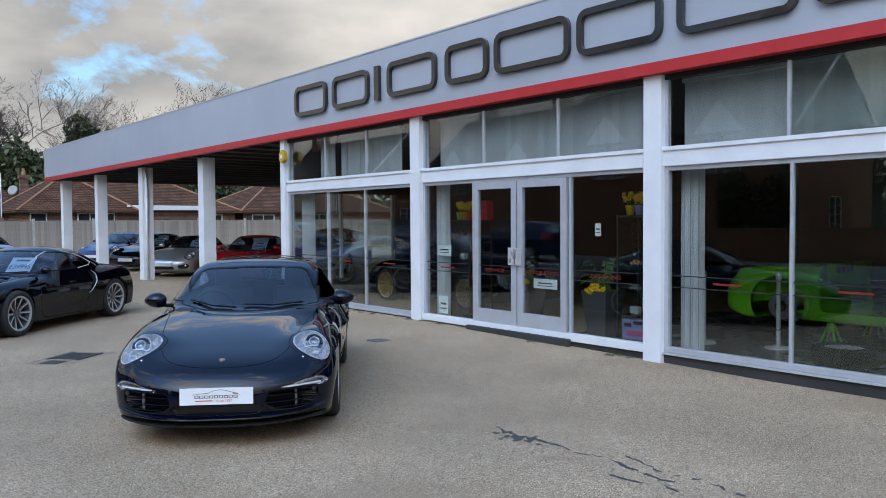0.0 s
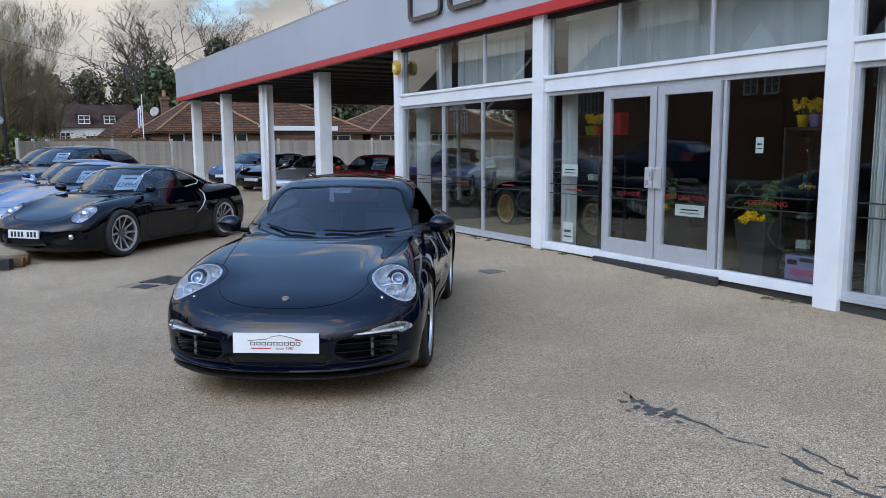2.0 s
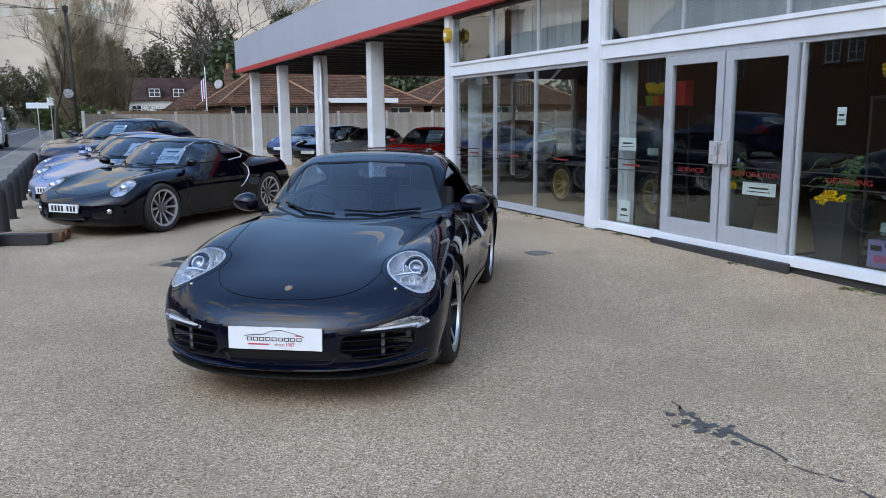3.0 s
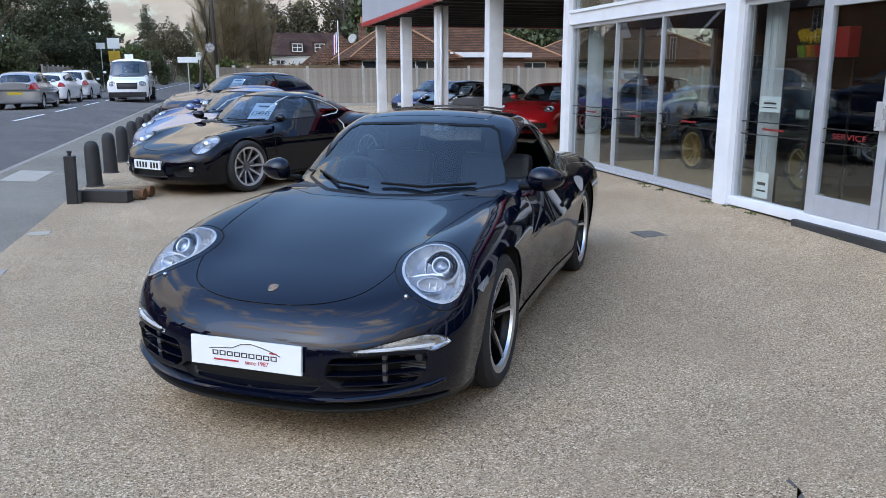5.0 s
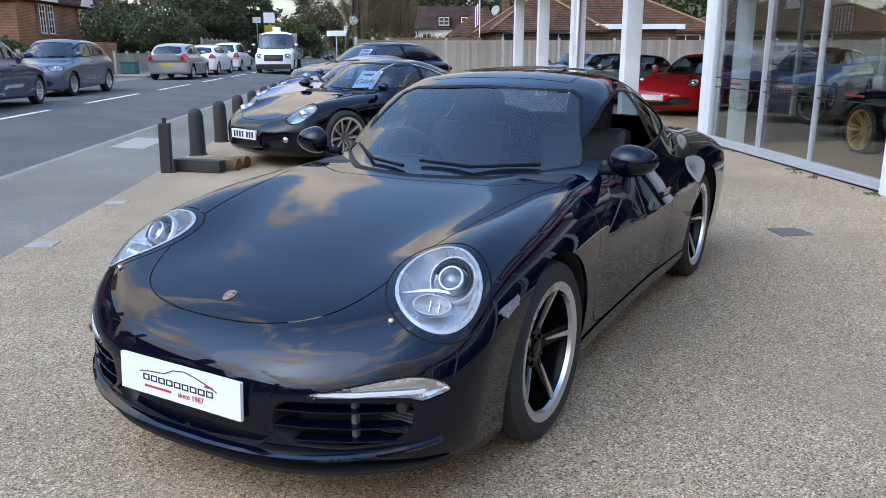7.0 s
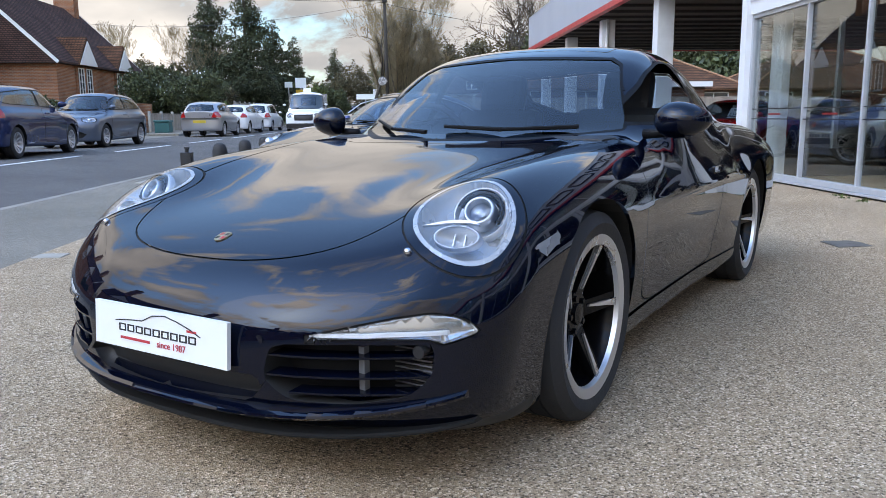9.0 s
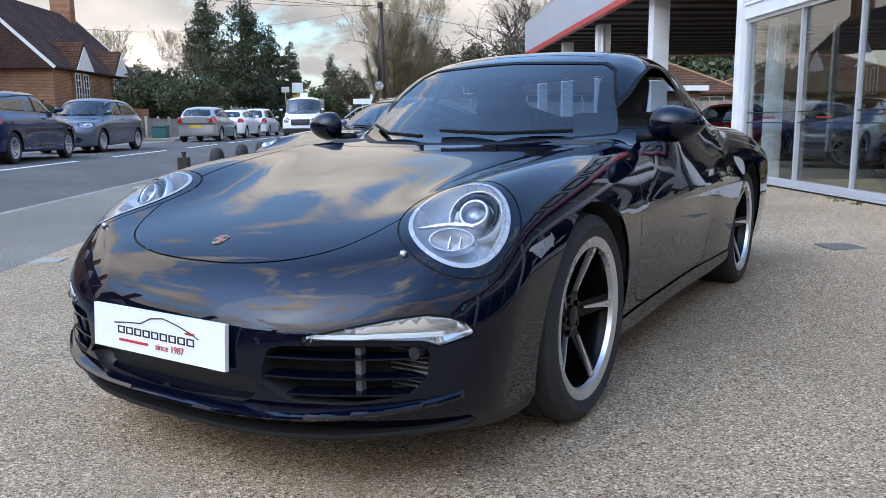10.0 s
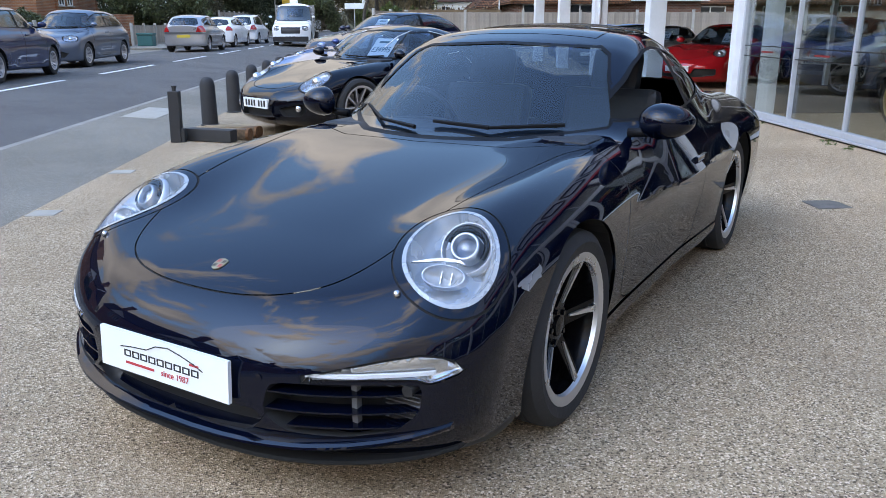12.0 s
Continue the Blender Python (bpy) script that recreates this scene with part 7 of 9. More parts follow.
M["bungalow_brick"] = brick_mat("brown bungalow brick", (0.20, 0.085, 0.055), (0.13, 0.06, 0.045), (0.25, 0.21, 0.18))
M["villa_brick"] = brick_mat("orange villa brick", (0.36, 0.13, 0.06), (0.22, 0.09, 0.055), (0.34, 0.27, 0.21))
M["tile"] = brick_mat("clay roof tiles", (0.19, 0.082, 0.044), (0.09, 0.045, 0.029), (0.03, 0.022, 0.018))
M["darktile"] = brick_mat("dark clay roof tiles", (0.115, 0.058, 0.047), (0.075, 0.045, 0.04), (0.03, 0.024, 0.022))
for k in ("tile", "darktile"):
    for nd in M[k].node_tree.nodes:
        if nd.type == 'TEX_BRICK':
            nd.inputs["Brick Width"].default_value, nd.inputs["Row Height"].default_value, nd.inputs["Mortar Size"].default_value = 0.17, 0.10, 0.018


def face_prism(bm, pts, faces):
    vs = [bm.verts.new(p) for p in pts]
    for f_ in faces:
        bm.faces.new([vs[i] for i in f_])


def hip_roof(x0, y0, x1, y1, z, rise, over=0.35, gable=False):
    """A closed roof body, its ridge along the longer side."""
    x0, y0, x1, y1 = x0 - over, y0 - over, x1 + over, y1 + over
    bm = bmesh.new()
    lx, ly = x1 - x0, y1 - y0
    k = 0.0 if gable else min(lx, ly) / 2
    if lx >= ly:
        r0, r1 = (x0 + k, (y0 + y1) / 2, z + rise), (x1 - k, (y0 + y1) / 2, z + rise)
        fs = [(0, 1, 5, 4), (1, 2, 5), (2, 3, 4, 5), (3, 0, 4)]
    else:
        r0, r1 = ((x0 + x1) / 2, y0 + k, z + rise), ((x0 + x1) / 2, y1 - k, z + rise)
        fs = [(0, 1, 4), (1, 2, 5, 4), (2, 3, 5), (3, 0, 4, 5)]
    e = 0.12
    pts = [(x0, y0, z), (x1, y0, z), (x1, y1, z), (x0, y1, z), r0, r1, (x0, y0, z - e), (x1, y0, z - e), (x1, y1, z - e), (x0, y1, z - e)]
    face_prism(bm, pts, fs + [(6, 7, 1, 0), (7, 8, 2, 1), (8, 9, 3, 2), (9, 6, 0, 3), (9, 8, 7, 6)])
    return bm, r0, r1, pts


bm = tubes(((0, 0, -0.165), (0, 0, 0.155), 0.045, 0.058), n=6)
ridge_mesh = bpy.data.meshes.new("ridge_tile")
bm.to_mesh(ridge_mesh)
bm.free()
ridge_mesh.materials.append(M["ridge"])


def roof_on(house, x0, y0, x1, y1, z, rise, material, over=0.35, gable=False, ridges=True):
    bm, r0, r1, pts = hip_roof(x0, y0, x1, y1, z, rise, over, gable)
    ro = part("roof", bm, material, house)
    if ridges:
        rows = [(r0, r1)]
        if not gable:
            lx, ly = x1 - x0, y1 - y0
            rows += [(pts[0], r0), (pts[3], r0), (pts[1], r1), (pts[2], r1)] if lx >= ly else [(pts[0], r0), (pts[1], r0), (pts[2], r1), (pts[3], r1)]
        for a, b in rows:
            a, b = Vector(a), Vector(b)
            n_ = max(2, int((b - a).length / 0.33))
            turn = (b - a).to_track_quat("Z", "Y").to_matrix().to_4x4() @ Matrix.Diagonal((1, 1, (b - a).length / n_ / 0.33, 1))
            for i in range(n_):
                o = new("ridge_tile", ridge_mesh)
                o.parent = ro
                o.matrix_basis = Matrix.Translation(a.lerp(b, (i + 0.5) / n_) + Vector((0, 0, 0.02))) @ turn
    return ro


def window(house, x, y, z, w, h, axis, bars=1, sill=True, rows=1):
    """A framed window set on a wall. axis: the way the wall faces ('-y', '+x', '-x')."""
    rz = {"-y": 0, "+x": 90, "-x": -90, "+y": 180}[axis]
    o = part("window", boxes((-w / 2, -0.02, 0, w / 2, 0.05, h)), M["farglass"], house)
    o.matrix_basis = pose(x, y, z, 0, 0, rz)
    t = 0.06
    rows_ = [(-w / 2, -0.05, 0, w / 2, -0.0, t), (-w / 2, -0.05, h - t, w / 2, 0.0, h), (-w / 2, -0.05, t, -w / 2 + t, 0.0, h - t), (w / 2 - t, -0.05, t, w / 2, 0.0, h - t)]
    rows_ += [(-w / 2 + w * k / (bars + 1) - t / 2, -0.05, t, -w / 2 + w * k / (bars + 1) + t / 2, 0.0, h - t) for k in range(1, bars + 1)]
    rows_ += [(-w / 2 + t, -0.045, h * k / (rows + 1) - t / 3, w / 2 - t, 0.0, h * k / (rows + 1) + t / 3) for k in range(1, rows + 1) if rows]
    part("frame", boxes(*rows_), M["upvc"], o)
    if sill:
        part("sill", boxes((-w / 2 - 0.06, -0.12, -0.06, w / 2 + 0.06, 0.0, 0.0)), M["post"], o)
    return o


def chimney(house, x, y, z0, z1, w=0.8, d=0.5, pots=2, material=None):
    c = part("chimney", boxes((x - w / 2, y - d / 2, z0, x + w / 2, y + d / 2, z1), (x - w / 2 - 0.06, y - d / 2 - 0.06, z1 - 0.22, x + w / 2 + 0.06, y + d / 2 + 0.06, z1)), material or M["villa_brick"], house)
    for k in range(pots):
        px = x + (k - (pots - 1) / 2) * 0.32
        part("pot", tubes(((px, y, z1), (px, y, z1 + 0.38), 0.11, 0.09)), M["ridge"], c)
    return c


def bungalow():
    h = thing("bungalow", pose(0, 0, 0), "brown brick bungalow with hipped clay tile roofs behind the fence", "house")
    part("wall", boxes((9.2, 46.0, GZ, 21.4, 55.0, 2.35)), M["bungalow_brick"], h)
    part("wall", boxes((8.9, 43.6, GZ, 14.2, 47.0, 2.33)), M["bungalow_brick"], h)
    part("wall", boxes((14.2, 43.9, GZ, 18.4, 46.2, 2.42)), M["bungalow_brick"], h)
    part("flat_roof", boxes((14.0, 43.6, 2.42, 18.7, 46.4, 2.48)), M["black"], h)
    part("fascia_board", boxes((14.0, 43.56, 2.36, 18.7, 43.6, 2.62)), M["upvc"], h)
    roof_on(h, 9.2, 46.0, 21.4, 55.0, 2.35, 2.55, M["tile"])
    roof_on(h, 8.9, 43.6, 14.2, 50.5, 2.33, 2.05, M["tile"])
    window(h, 12.4, 43.6, 1.25, 1.9, 0.95, "-y", 2)
    window(h, 19.7, 46.0, 1.25, 1.7, 0.9, "-y", 1)
    window(h, 9.6, 43.6, 1.25, 0.8, 0.95, "-y", 0)
    chimney(h, 10.6, 51.5, 3.3, 4.55, 0.42, 0.42, 1, M["bungalow_brick"])
    part("satellite_dish", tubes(((9.9, 50.9, 3.6), (9.85, 50.85, 3.62), 0.30, 0.28), n=16), M["post"], h)
    return h


bungalow()
h = thing("bungalow", pose(0, 0, 0), "second brown brick bungalow with a hipped tile roof", "house")
part("wall", boxes((22.2, 46.5, GZ, 34.0, 55.0, 2.35)), M["bungalow_brick"], h)
roof_on(h, 22.2, 46.5, 34.0, 55.0, 2.35, 2.3, M["tile"])
window(h, 23.6, 46.5, 1.3, 1.6, 0.85, "-y", 1)
window(h, 27.5, 46.5, 1.3, 1.8, 0.9, "-y", 2)
h = thing("bungalow", pose(0, 0, 0), "low tile-roofed house beyond the flagpole", "house")
part("wall", boxes((7.9, 52.0, GZ, 11.3, 60.0, 2.2)), M["bungalow_brick"], h)
roof_on(h, 7.9, 52.0, 11.3, 60.0, 2.2, 1.7, M["tile"], ridges=False)
window(h, 9.2, 52.0, 1.3, 1.4, 0.75, "-y", 1)

h = thing("white_house", pose(0, 0, 0), "white rendered house with a dark tiled roof and dormers", "house")
part("wall", boxes((7.2, 92.0, GZ, 15.2, 98.0, 3.6)), M["render"], h)
roof_on(h, 7.2, 92.0, 15.2, 98.0, 3.6, 2.5, M["darktile"], 0.3, True, False)
for x in (10.1, 12.6):
    d = part("dormer", boxes((x - 0.72, 91.95, 3.75, x + 0.72, 94.5, 5.0)), M["darktile"], h)
    window(h, x, 91.94, 3.95, 1.15, 0.85, "-y", 1)
for x, w in ((8.2, 1.0), (12.9, 1.2)):
    window(h, x, 91.97, 2.1, w, 0.95, "-y", 1)
part("porch", boxes((9.6, 90.6, GZ, 12.0, 92.0, 3.0)), M["render"], h)
window(h, 10.8, 90.58, 1.7, 1.6, 1.0, "-y", 3)
part("aerial", tubes(((9.8, 95.0, 6.0), (9.8, 95.0, 8.0), 0.03), ((9.4, 95.0, 7.7), (10.2, 95.0, 7.7), 0.025)), M["black"], h)


def villa(name, m, label, length, depth, eave, rise, gablets, stacks):
    """A brick house with its ridge along y, front towards +x."""
    h = thing(name, m, label, "house")
    part("wall", boxes((-depth, 0, -0.3, 0, length, eave)), M["villa_brick"], h)
    for y in (0.0, length - 0.3):
        bm = bmesh.new()
        prism(bm, [(-depth, eave), (0, eave), (-depth / 2, eave + rise - 0.15)], 0.3, pose(0, y + 0.3, 0, 90, 0, 0))
        part("gable_wall", bm, M["villa_brick"], h)
    roof_on(h, -depth, 0, 0, length, eave, rise, M["darktile"], 0.3, True, False)
    for y in (-0.32, length + 0.28):
        bm = bmesh.new()
        for a, b in (((-depth - 0.3, eave - 0.05), (-depth / 2, eave + rise)), ((-depth / 2, eave + rise), (0.3, eave - 0.05))):
            u = Vector((b[0] - a[0], 0, b[1] - a[1]))
            n_ = Vector((-u.z, 0, u.x)).normalized() * 0.13
            vs = [bm.verts.new((a[0] + n_.x * s_, y + t_, a[1] + n_.z * s_)) for s_ in (-1, 0.3) for t_ in (0, 0.04)] + [bm.verts.new((b[0] + n_.x * s_, y + t_, b[1] + n_.z * s_)) for s_ in (-1, 0.3) for t_ in (0, 0.04)]
            for q in ((0, 1, 5, 4), (2, 6, 7, 3), (0, 4, 6, 2), (1, 3, 7, 5), (0, 2, 3, 1), (4, 5, 7, 6)):
                bm.faces.new([vs[i] for i in q])
        part("bargeboard", bm, M["upvc"], h)
    for y in gablets:
        w = 1.35
        bm = bmesh.new()
        face_prism(bm, [(0.35, y - w, eave - 0.1), (0.35, y + w, eave - 0.1), (0.35, y, eave + 1.55), (-2.2, y - w, eave - 0.1), (-2.2, y + w, eave - 0.1), (-2.2, y, eave + 1.55)],
                   [(0, 2, 5, 3), (1, 4, 5, 2), (3, 5, 4), (0, 1, 2), (0, 3, 4, 1)])
        part("gablet_roof", bm, M["tile"], h)
        bm = bmesh.new()
        prism(bm, [(-w + 0.15, 0.0), (w - 0.15, 0.0), (0, 1.35)], 0.05, pose(0.36, y, eave - 0.05, 90, 0, 90))
        part("gablet_board", bm, M["upvc"], h)
        for dy in (-0.55, 0.55):
            window(h, 0.105, y + dy, eave - 1.75, 0.75, 1.55, "+x", 1, True, 3)
        part("bay", boxes((0.0, y - 1.1, -0.3, 0.10, y + 1.1, eave - 0.12)), M["villa_brick"], h)
    for x, y in stacks:
        chimney(h, x, y, eave + rise * 0.6, eave + rise + 1.9, 1.3, 0.75, 3)
    window(h, -depth / 2, 0.0, 1.0, 1.2, 1.6, "-y", 1, True, 3)
    return h


villa("brick_house", pose(-15.5, 46.0, 0), "old orange brick house with steep dark roof and white gablets", 13.0, 8.4, 4.0, 4.2, (3.4, 9.2), ((-4.2, 12.0),))
villa("brick_house", pose(-19.5, 31.0, 0), "old brick villa set back across the road", 12.0, 8.0, 5.2, 3.8, (3.0, 9.0), ((-4.0, 3.0), (-4.0, 10.0)))
villa("brick_house", pose(-15.5, 15.0, 0), "old brick villa opposite with tall chimneys", 13.0, 8.0, 5.4, 3.6, (3.0, 9.0), ((-4.0, 2.2), (-4.0, 9.5)))
villa("brick_house", pose(-15.5, 0.0, 0), "old brick villa opposite with tall chimneys", 11.0, 8.0, 5.4, 3.6, (3.0, 8.0), ((-4.0, 2.0), (-4.0, 8.8)))
villa("brick_house", pose(-16.5, -15.0, 0), "old brick villa opposite with tall chimneys", 11.0, 8.0, 5.4, 3.6, (3.0, 8.0), ((-4.0, 2.0),))
villa("brick_house", pose(-16.5, -32.0, 0), "old brick villa opposite with tall chimneys", 12.0, 8.0, 5.4, 3.6, (3.0, 8.0), ((-4.0, 2.0),))
tagged(finish("garden_wall", boxes((-10.1, -40, GZ - 0.15, -9.8, 30.0, 1.25), (-10.15, -40, 1.25, -9.75, 30.0, 1.32)), M["villa_brick"]), "low brick garden wall across the road", kind="structure")
tagged(finish("garden_wall", boxes((-11.4, 39.5, GZ - 0.15, -11.0, 47.0, 1.75)), M["villa_brick"]), "orange brick garden wall beside the old house", kind="structure")
fence_run((-10.0, 33.0, 0), (-10.0, 38.4, 0), 3, RZ, 1.1)
fence_run((-9.7, 42.5, 0), (-9.7, 50.0, 0), 4, RZ, 1.0)
fence_run((-9.8, 62.0, 0), (-9.8, 84.0, 0), 12, RZ, 1.9)

M["hedgerow"] = mat("brown winter hedgerow", (0.085, 0.075, 0.04), 0.9, vary=0.35, scale=0.6, island=0.5)

# ---- trees ----
def bare_tree(name, m, label, height, spread, seed, trunk=0.35, levels=6, material=None, upright=0.35, twig_w=0.022, forks=(3, 4), ivy=False, slim=0.0):
    r = random.Random(seed)
    V, F, TV, TF = [], [], [], []

    def seg(p, q, a, b):
        d = (q - p).normalized()
        u = d.orthogonal().normalized()
        v = d.cross(u)
        k = 6 if a > 0.08 else 3
        i0 = len(V)
        for c, w in ((p, a), (q, b)):
            for j in range(k):
                t = 2 * math.pi * j / k
                V.append(c + (u * math.cos(t) + v * math.sin(t)) * w)
        for j in range(k):
            F.append((i0 + j, i0 + (j + 1) % k, i0 + k + (j + 1) % k, i0 + k + j))

    def grow(p, d, length, w, level):
        n = 3 if level < 3 else 2
        tips = []
        for i in range(n):
            d = (d + Vector((r.gauss(0, 0.16), r.gauss(0, 0.16), r.gauss(0.03, 0.12)))).normalized()
            q = p + d * (length / n)
            w2 = w * (0.86 if level == 0 else 0.78)
            if w > (0.011 if slim == 0.0 else 0.007):
                seg(p, q, max(w, slim), max(w2, slim))
            else:
                s_ = d.orthogonal().normalized() * twig_w * 0.5
                i0 = len(TV)
                TV.extend((p - s_, p + s_, q))
                TF.append((i0, i0 + 1, i0 + 2))
            p, w = q, w2
            tips.append((p.copy(), d.copy(), w))
        if level >= levels:
            return
        for i in range(r.randint(*forks)):
            base = tips[-1] if i < 2 or level == 0 else tips[r.randrange(len(tips))]
            side = Vector((r.gauss(0, 1), r.gauss(0, 1), r.gauss(0, 0.45))).normalized()
            nd = (base[1] * 0.75 + side * spread + Vector((0, 0, upright * 0.4))).normalized()
            grow(base[0], nd, length * r.uniform(0.58, 0.82), base[2] * r.uniform(0.55, 0.75), level + 1)
    grow(Vector((0, 0, -0.2)), Vector((r.gauss(0, 0.03), r.gauss(0, 0.03), 1)), height * 0.30, trunk, 0)
    top = max(v.z for v in V + TV)
    k = height / top
    t = thing(name, m, label, "tree")
    me = bpy.data.meshes.new("branchwork")
    me.from_pydata([v * k for v in V], [], F)
    me.materials.append(M["bark"])
    o = new("branchwork", me)
    o.parent = t
    me = bpy.data.meshes.new("twigwork")
    me.from_pydata([v * k for v in TV], [], TF)
    me.materials.append(material or M["twig"])
    o = new("twigwork", me)
    o.parent = t
    if ivy:
        crown(t, [(0, 0, height * z_, height * 0.085, height * 0.10) for z_ in (0.25, 0.36, 0.47, 0.58, 0.68)] + [(height * 0.09, 0, height * 0.6, height * 0.06, height * 0.11)], 900, 0.32, M["leaf"], seed, "ivy")
    return t


def crown(parent, blobs, count, size, material, seed, name="crown"):
    """Leaves as small folded quads strewn through uneven clumps."""
    r = np.random.RandomState(seed)
    vol = np.array([b[3] ** 2 * b[4] for b in blobs])
    which = r.choice(len(blobs), count * max(1, len(blobs) // 2), p=vol / vol.sum())
    B = np.array(blobs)[which]
    n = len(B)
    d = r.normal(size=(n, 3))
    d /= np.linalg.norm(d, axis=1)[:, None]
    rad = r.uniform(0.45, 1.0, n) ** 0.6 * (1 + 0.22 * np.sin(7 * d[:, 0] + 3 * seed) * np.cos(6 * d[:, 2]))
    c = B[:, :3] + d * rad[:, None] * np.stack([B[:, 3], B[:, 3], B[:, 4]], -1)
    a = r.normal(size=(n, 3))
    a /= np.linalg.norm(a, axis=1)[:, None]
    b = np.cross(a, r.normal(size=(n, 3)))
    b /= np.linalg.norm(b, axis=1)[:, None]
    s = size * r.uniform(0.5, 1.3, n)[:, None]
    V = np.stack([c - a * s, c - b * s * 0.55, c + a * s, c + b * s * 0.55], 1).reshape(-1, 3)
    me = bpy.data.meshes.new(name)
    me.from_pydata(V.tolist(), [], np.arange(4 * n).reshape(-1, 4).tolist())
    me.materials.append(material)
    o = new(name, me)
    o.parent = parent
    return o


def bush(name, m, label, w, h, seed, material, leaf=0.16, count=1400, category="bush"):
    r = random.Random(seed)
    t = thing(name, m, label, category)
    rows = [(r.uniform(-0.7, 0.7) * w, r.uniform(-0.5, 0.5) * w, h * r.uniform(0.25, 0.72), w * r.uniform(0.30, 0.5), h * r.uniform(0.22, 0.34)) for _ in range(9)]
    crown(t, rows, count, leaf, material, seed)
    bm = bmesh.new()
    for k in range(6):
        tube(bm, (r.uniform(-0.3, 0.3), r.uniform(-0.3, 0.3), -0.15), (r.uniform(-0.5, 0.5) * w, r.uniform(-0.5, 0.5) * w, h * 0.6), 0.06, 0.02, n=5)
    part("stemwork", bm, M["bark"], t)
    return t


def conifer(m, label, height, w, seed):
    r = random.Random(seed)
    t = thing("conifer_tree", m, label, "tree")
    part("trunk", tubes(((0, 0, -0.2), (0, 0, height * 0.97), height * 0.022, 0.03), n=8), M["bark"], t)
    rows = []
    k = 0.10
    while k < 0.98:
        rad = w * (1 - k) ** 0.75 * r.uniform(0.7, 1.1) + 0.15
        n_ = 5 if k < 0.8 else 3
        for i in range(n_):
            a = r.uniform(0, 6.28)
            q = r.uniform(0.35, 0.75) * rad
            rows.append((q * math.cos(a), q * math.sin(a), height * k, rad * 0.55, height * 0.045))
        k += 0.055
    crown(t, rows, 950, 0.105, M["conifer"], seed)
    return t


def thicket(m, label, w, h, seed, count, material):
    """A dense many-stemmed bare shrub: stems that fan from the foot, each with a brush of thin twigs."""
    r = random.Random(seed)
    t = thing("coppiced_tree", m, label, "tree")
    V, F = [], []
    bm = bmesh.new()
    for k in range(26):
        a, lean = r.uniform(0, 6.283), abs(r.gauss(0, 0.55))
        tip = Vector((w * lean * math.cos(a), w * lean * math.sin(a), h * r.uniform(0.62, 1.0) * (1 - 0.25 * lean * lean)))
        foot = Vector((r.uniform(-0.5, 0.5), r.uniform(-0.5, 0.5), -0.2))
        knee = foot.lerp(tip, 0.45) + Vector((r.gauss(0, 0.2), r.gauss(0, 0.2), 0.3))
        tube(bm, foot, knee, 0.085, 0.05, n=5)
        tube(bm, knee, tip, 0.05, 0.012, n=4)
        for i in range(count // 26):
            u = r.random() ** 0.7
            p = knee.lerp(tip, (u - 0.3) / 0.7) if u > 0.3 else foot.lerp(knee, 0.3 + u * 2.3)
            d = (Vector((r.gauss(0, 0.7), r.gauss(0, 0.7), r.uniform(-0.1, 0.9))) + (tip - foot).normalized() * 0.4).normalized()
            q = p + d * r.uniform(0.35, 1.3)
            sd = d.orthogonal().normalized() * r.uniform(0.008, 0.017)
            i0 = len(V)
            V.extend((tuple(p - sd), tuple(p + sd), tuple(q)))
            F.append((i0, i0 + 1, i0 + 2))
    part("stemwork", bm, M["bark"], t)
    me = bpy.data.meshes.new("twigwork")
    me.from_pydata(V, [], F)
    me.materials.append(material)
    new("twigwork", me).parent = t
    return t


thicket(pose(2.6, 57.0, 0), "dense brown coppiced tree with upright bare twigs", 1.9, 8.0, 3, 12000, M["willow"])
thicket(pose(4.3, 59.5, 0), "dense brown coppiced tree beside the white house", 1.9, 7.2, 5, 11000, M["willow"])
thicket(pose(2.0, 68.0, 0), "bare brown roadside thicket behind the telegraph pole", 2.0, 5.6, 6, 8000, M["willow"])
oak = bare_tree("oak_tree", pose(16.5, 92.0, 0), "large bare spreading oak behind the houses", 18.0, 0.75, 5, 0.62, 6, forks=(3, 4), twig_w=0.05, slim=0.042)
copy_thing(oak, pose(39.8, 97.0, 0, 0, 0, 130) @ Matrix.Scale(1.17, 4))
copy_thing(oak, pose(31.5, 99.0, 0, 0, 0, 310) @ Matrix.Scale(0.92, 4))
copy_thing(oak, pose(4.0, 100.0, 0, 0, 0, 240) @ Matrix.Scale(0.85, 4))
copy_thing(oak, pose(-24.0, 110.0, 0, 0, 0, 70) @ Matrix.Scale(0.8, 4))
copy_thing(oak, pose(47.0, 105.0, 0, 0, 0, 20) @ Matrix.Scale(1.05, 4))
bare_tree("ivy_tree", pose(25.9, 97.0, 0), "tall tree with its trunk clad in dark ivy", 18.5, 0.5, 9, 0.5, 6, twig_w=0.05, ivy=True, slim=0.024)
birch = bare_tree("slender_tree", pose(5.2, 60.0, 0), "tall slender bare tree with upright twigs", 11.5, 0.40, 12, 0.16, 6, upright=0.9, material=M["willow"], twig_w=0.026)
copy_thing(birch, pose(0.6, 57.0, 0, 0, 0, 100) @ Matrix.Scale(0.95, 4))
copy_thing(birch, pose(3.6, 61.0, 0, 0, 0, 200) @ Matrix.Scale(0.9, 4))
copy_thing(birch, pose(2.4, 59.0, 0, 0, 0, 290) @ Matrix.Scale(0.8, 4))
copy_thing(birch, pose(-13.0, 66.0, 0, 0, 0, 40) @ Matrix.Scale(0.62, 4))
copy_thing(birch, pose(-26.0, 80.0, 0, 0, 0, 140) @ Matrix.Scale(0.9, 4))
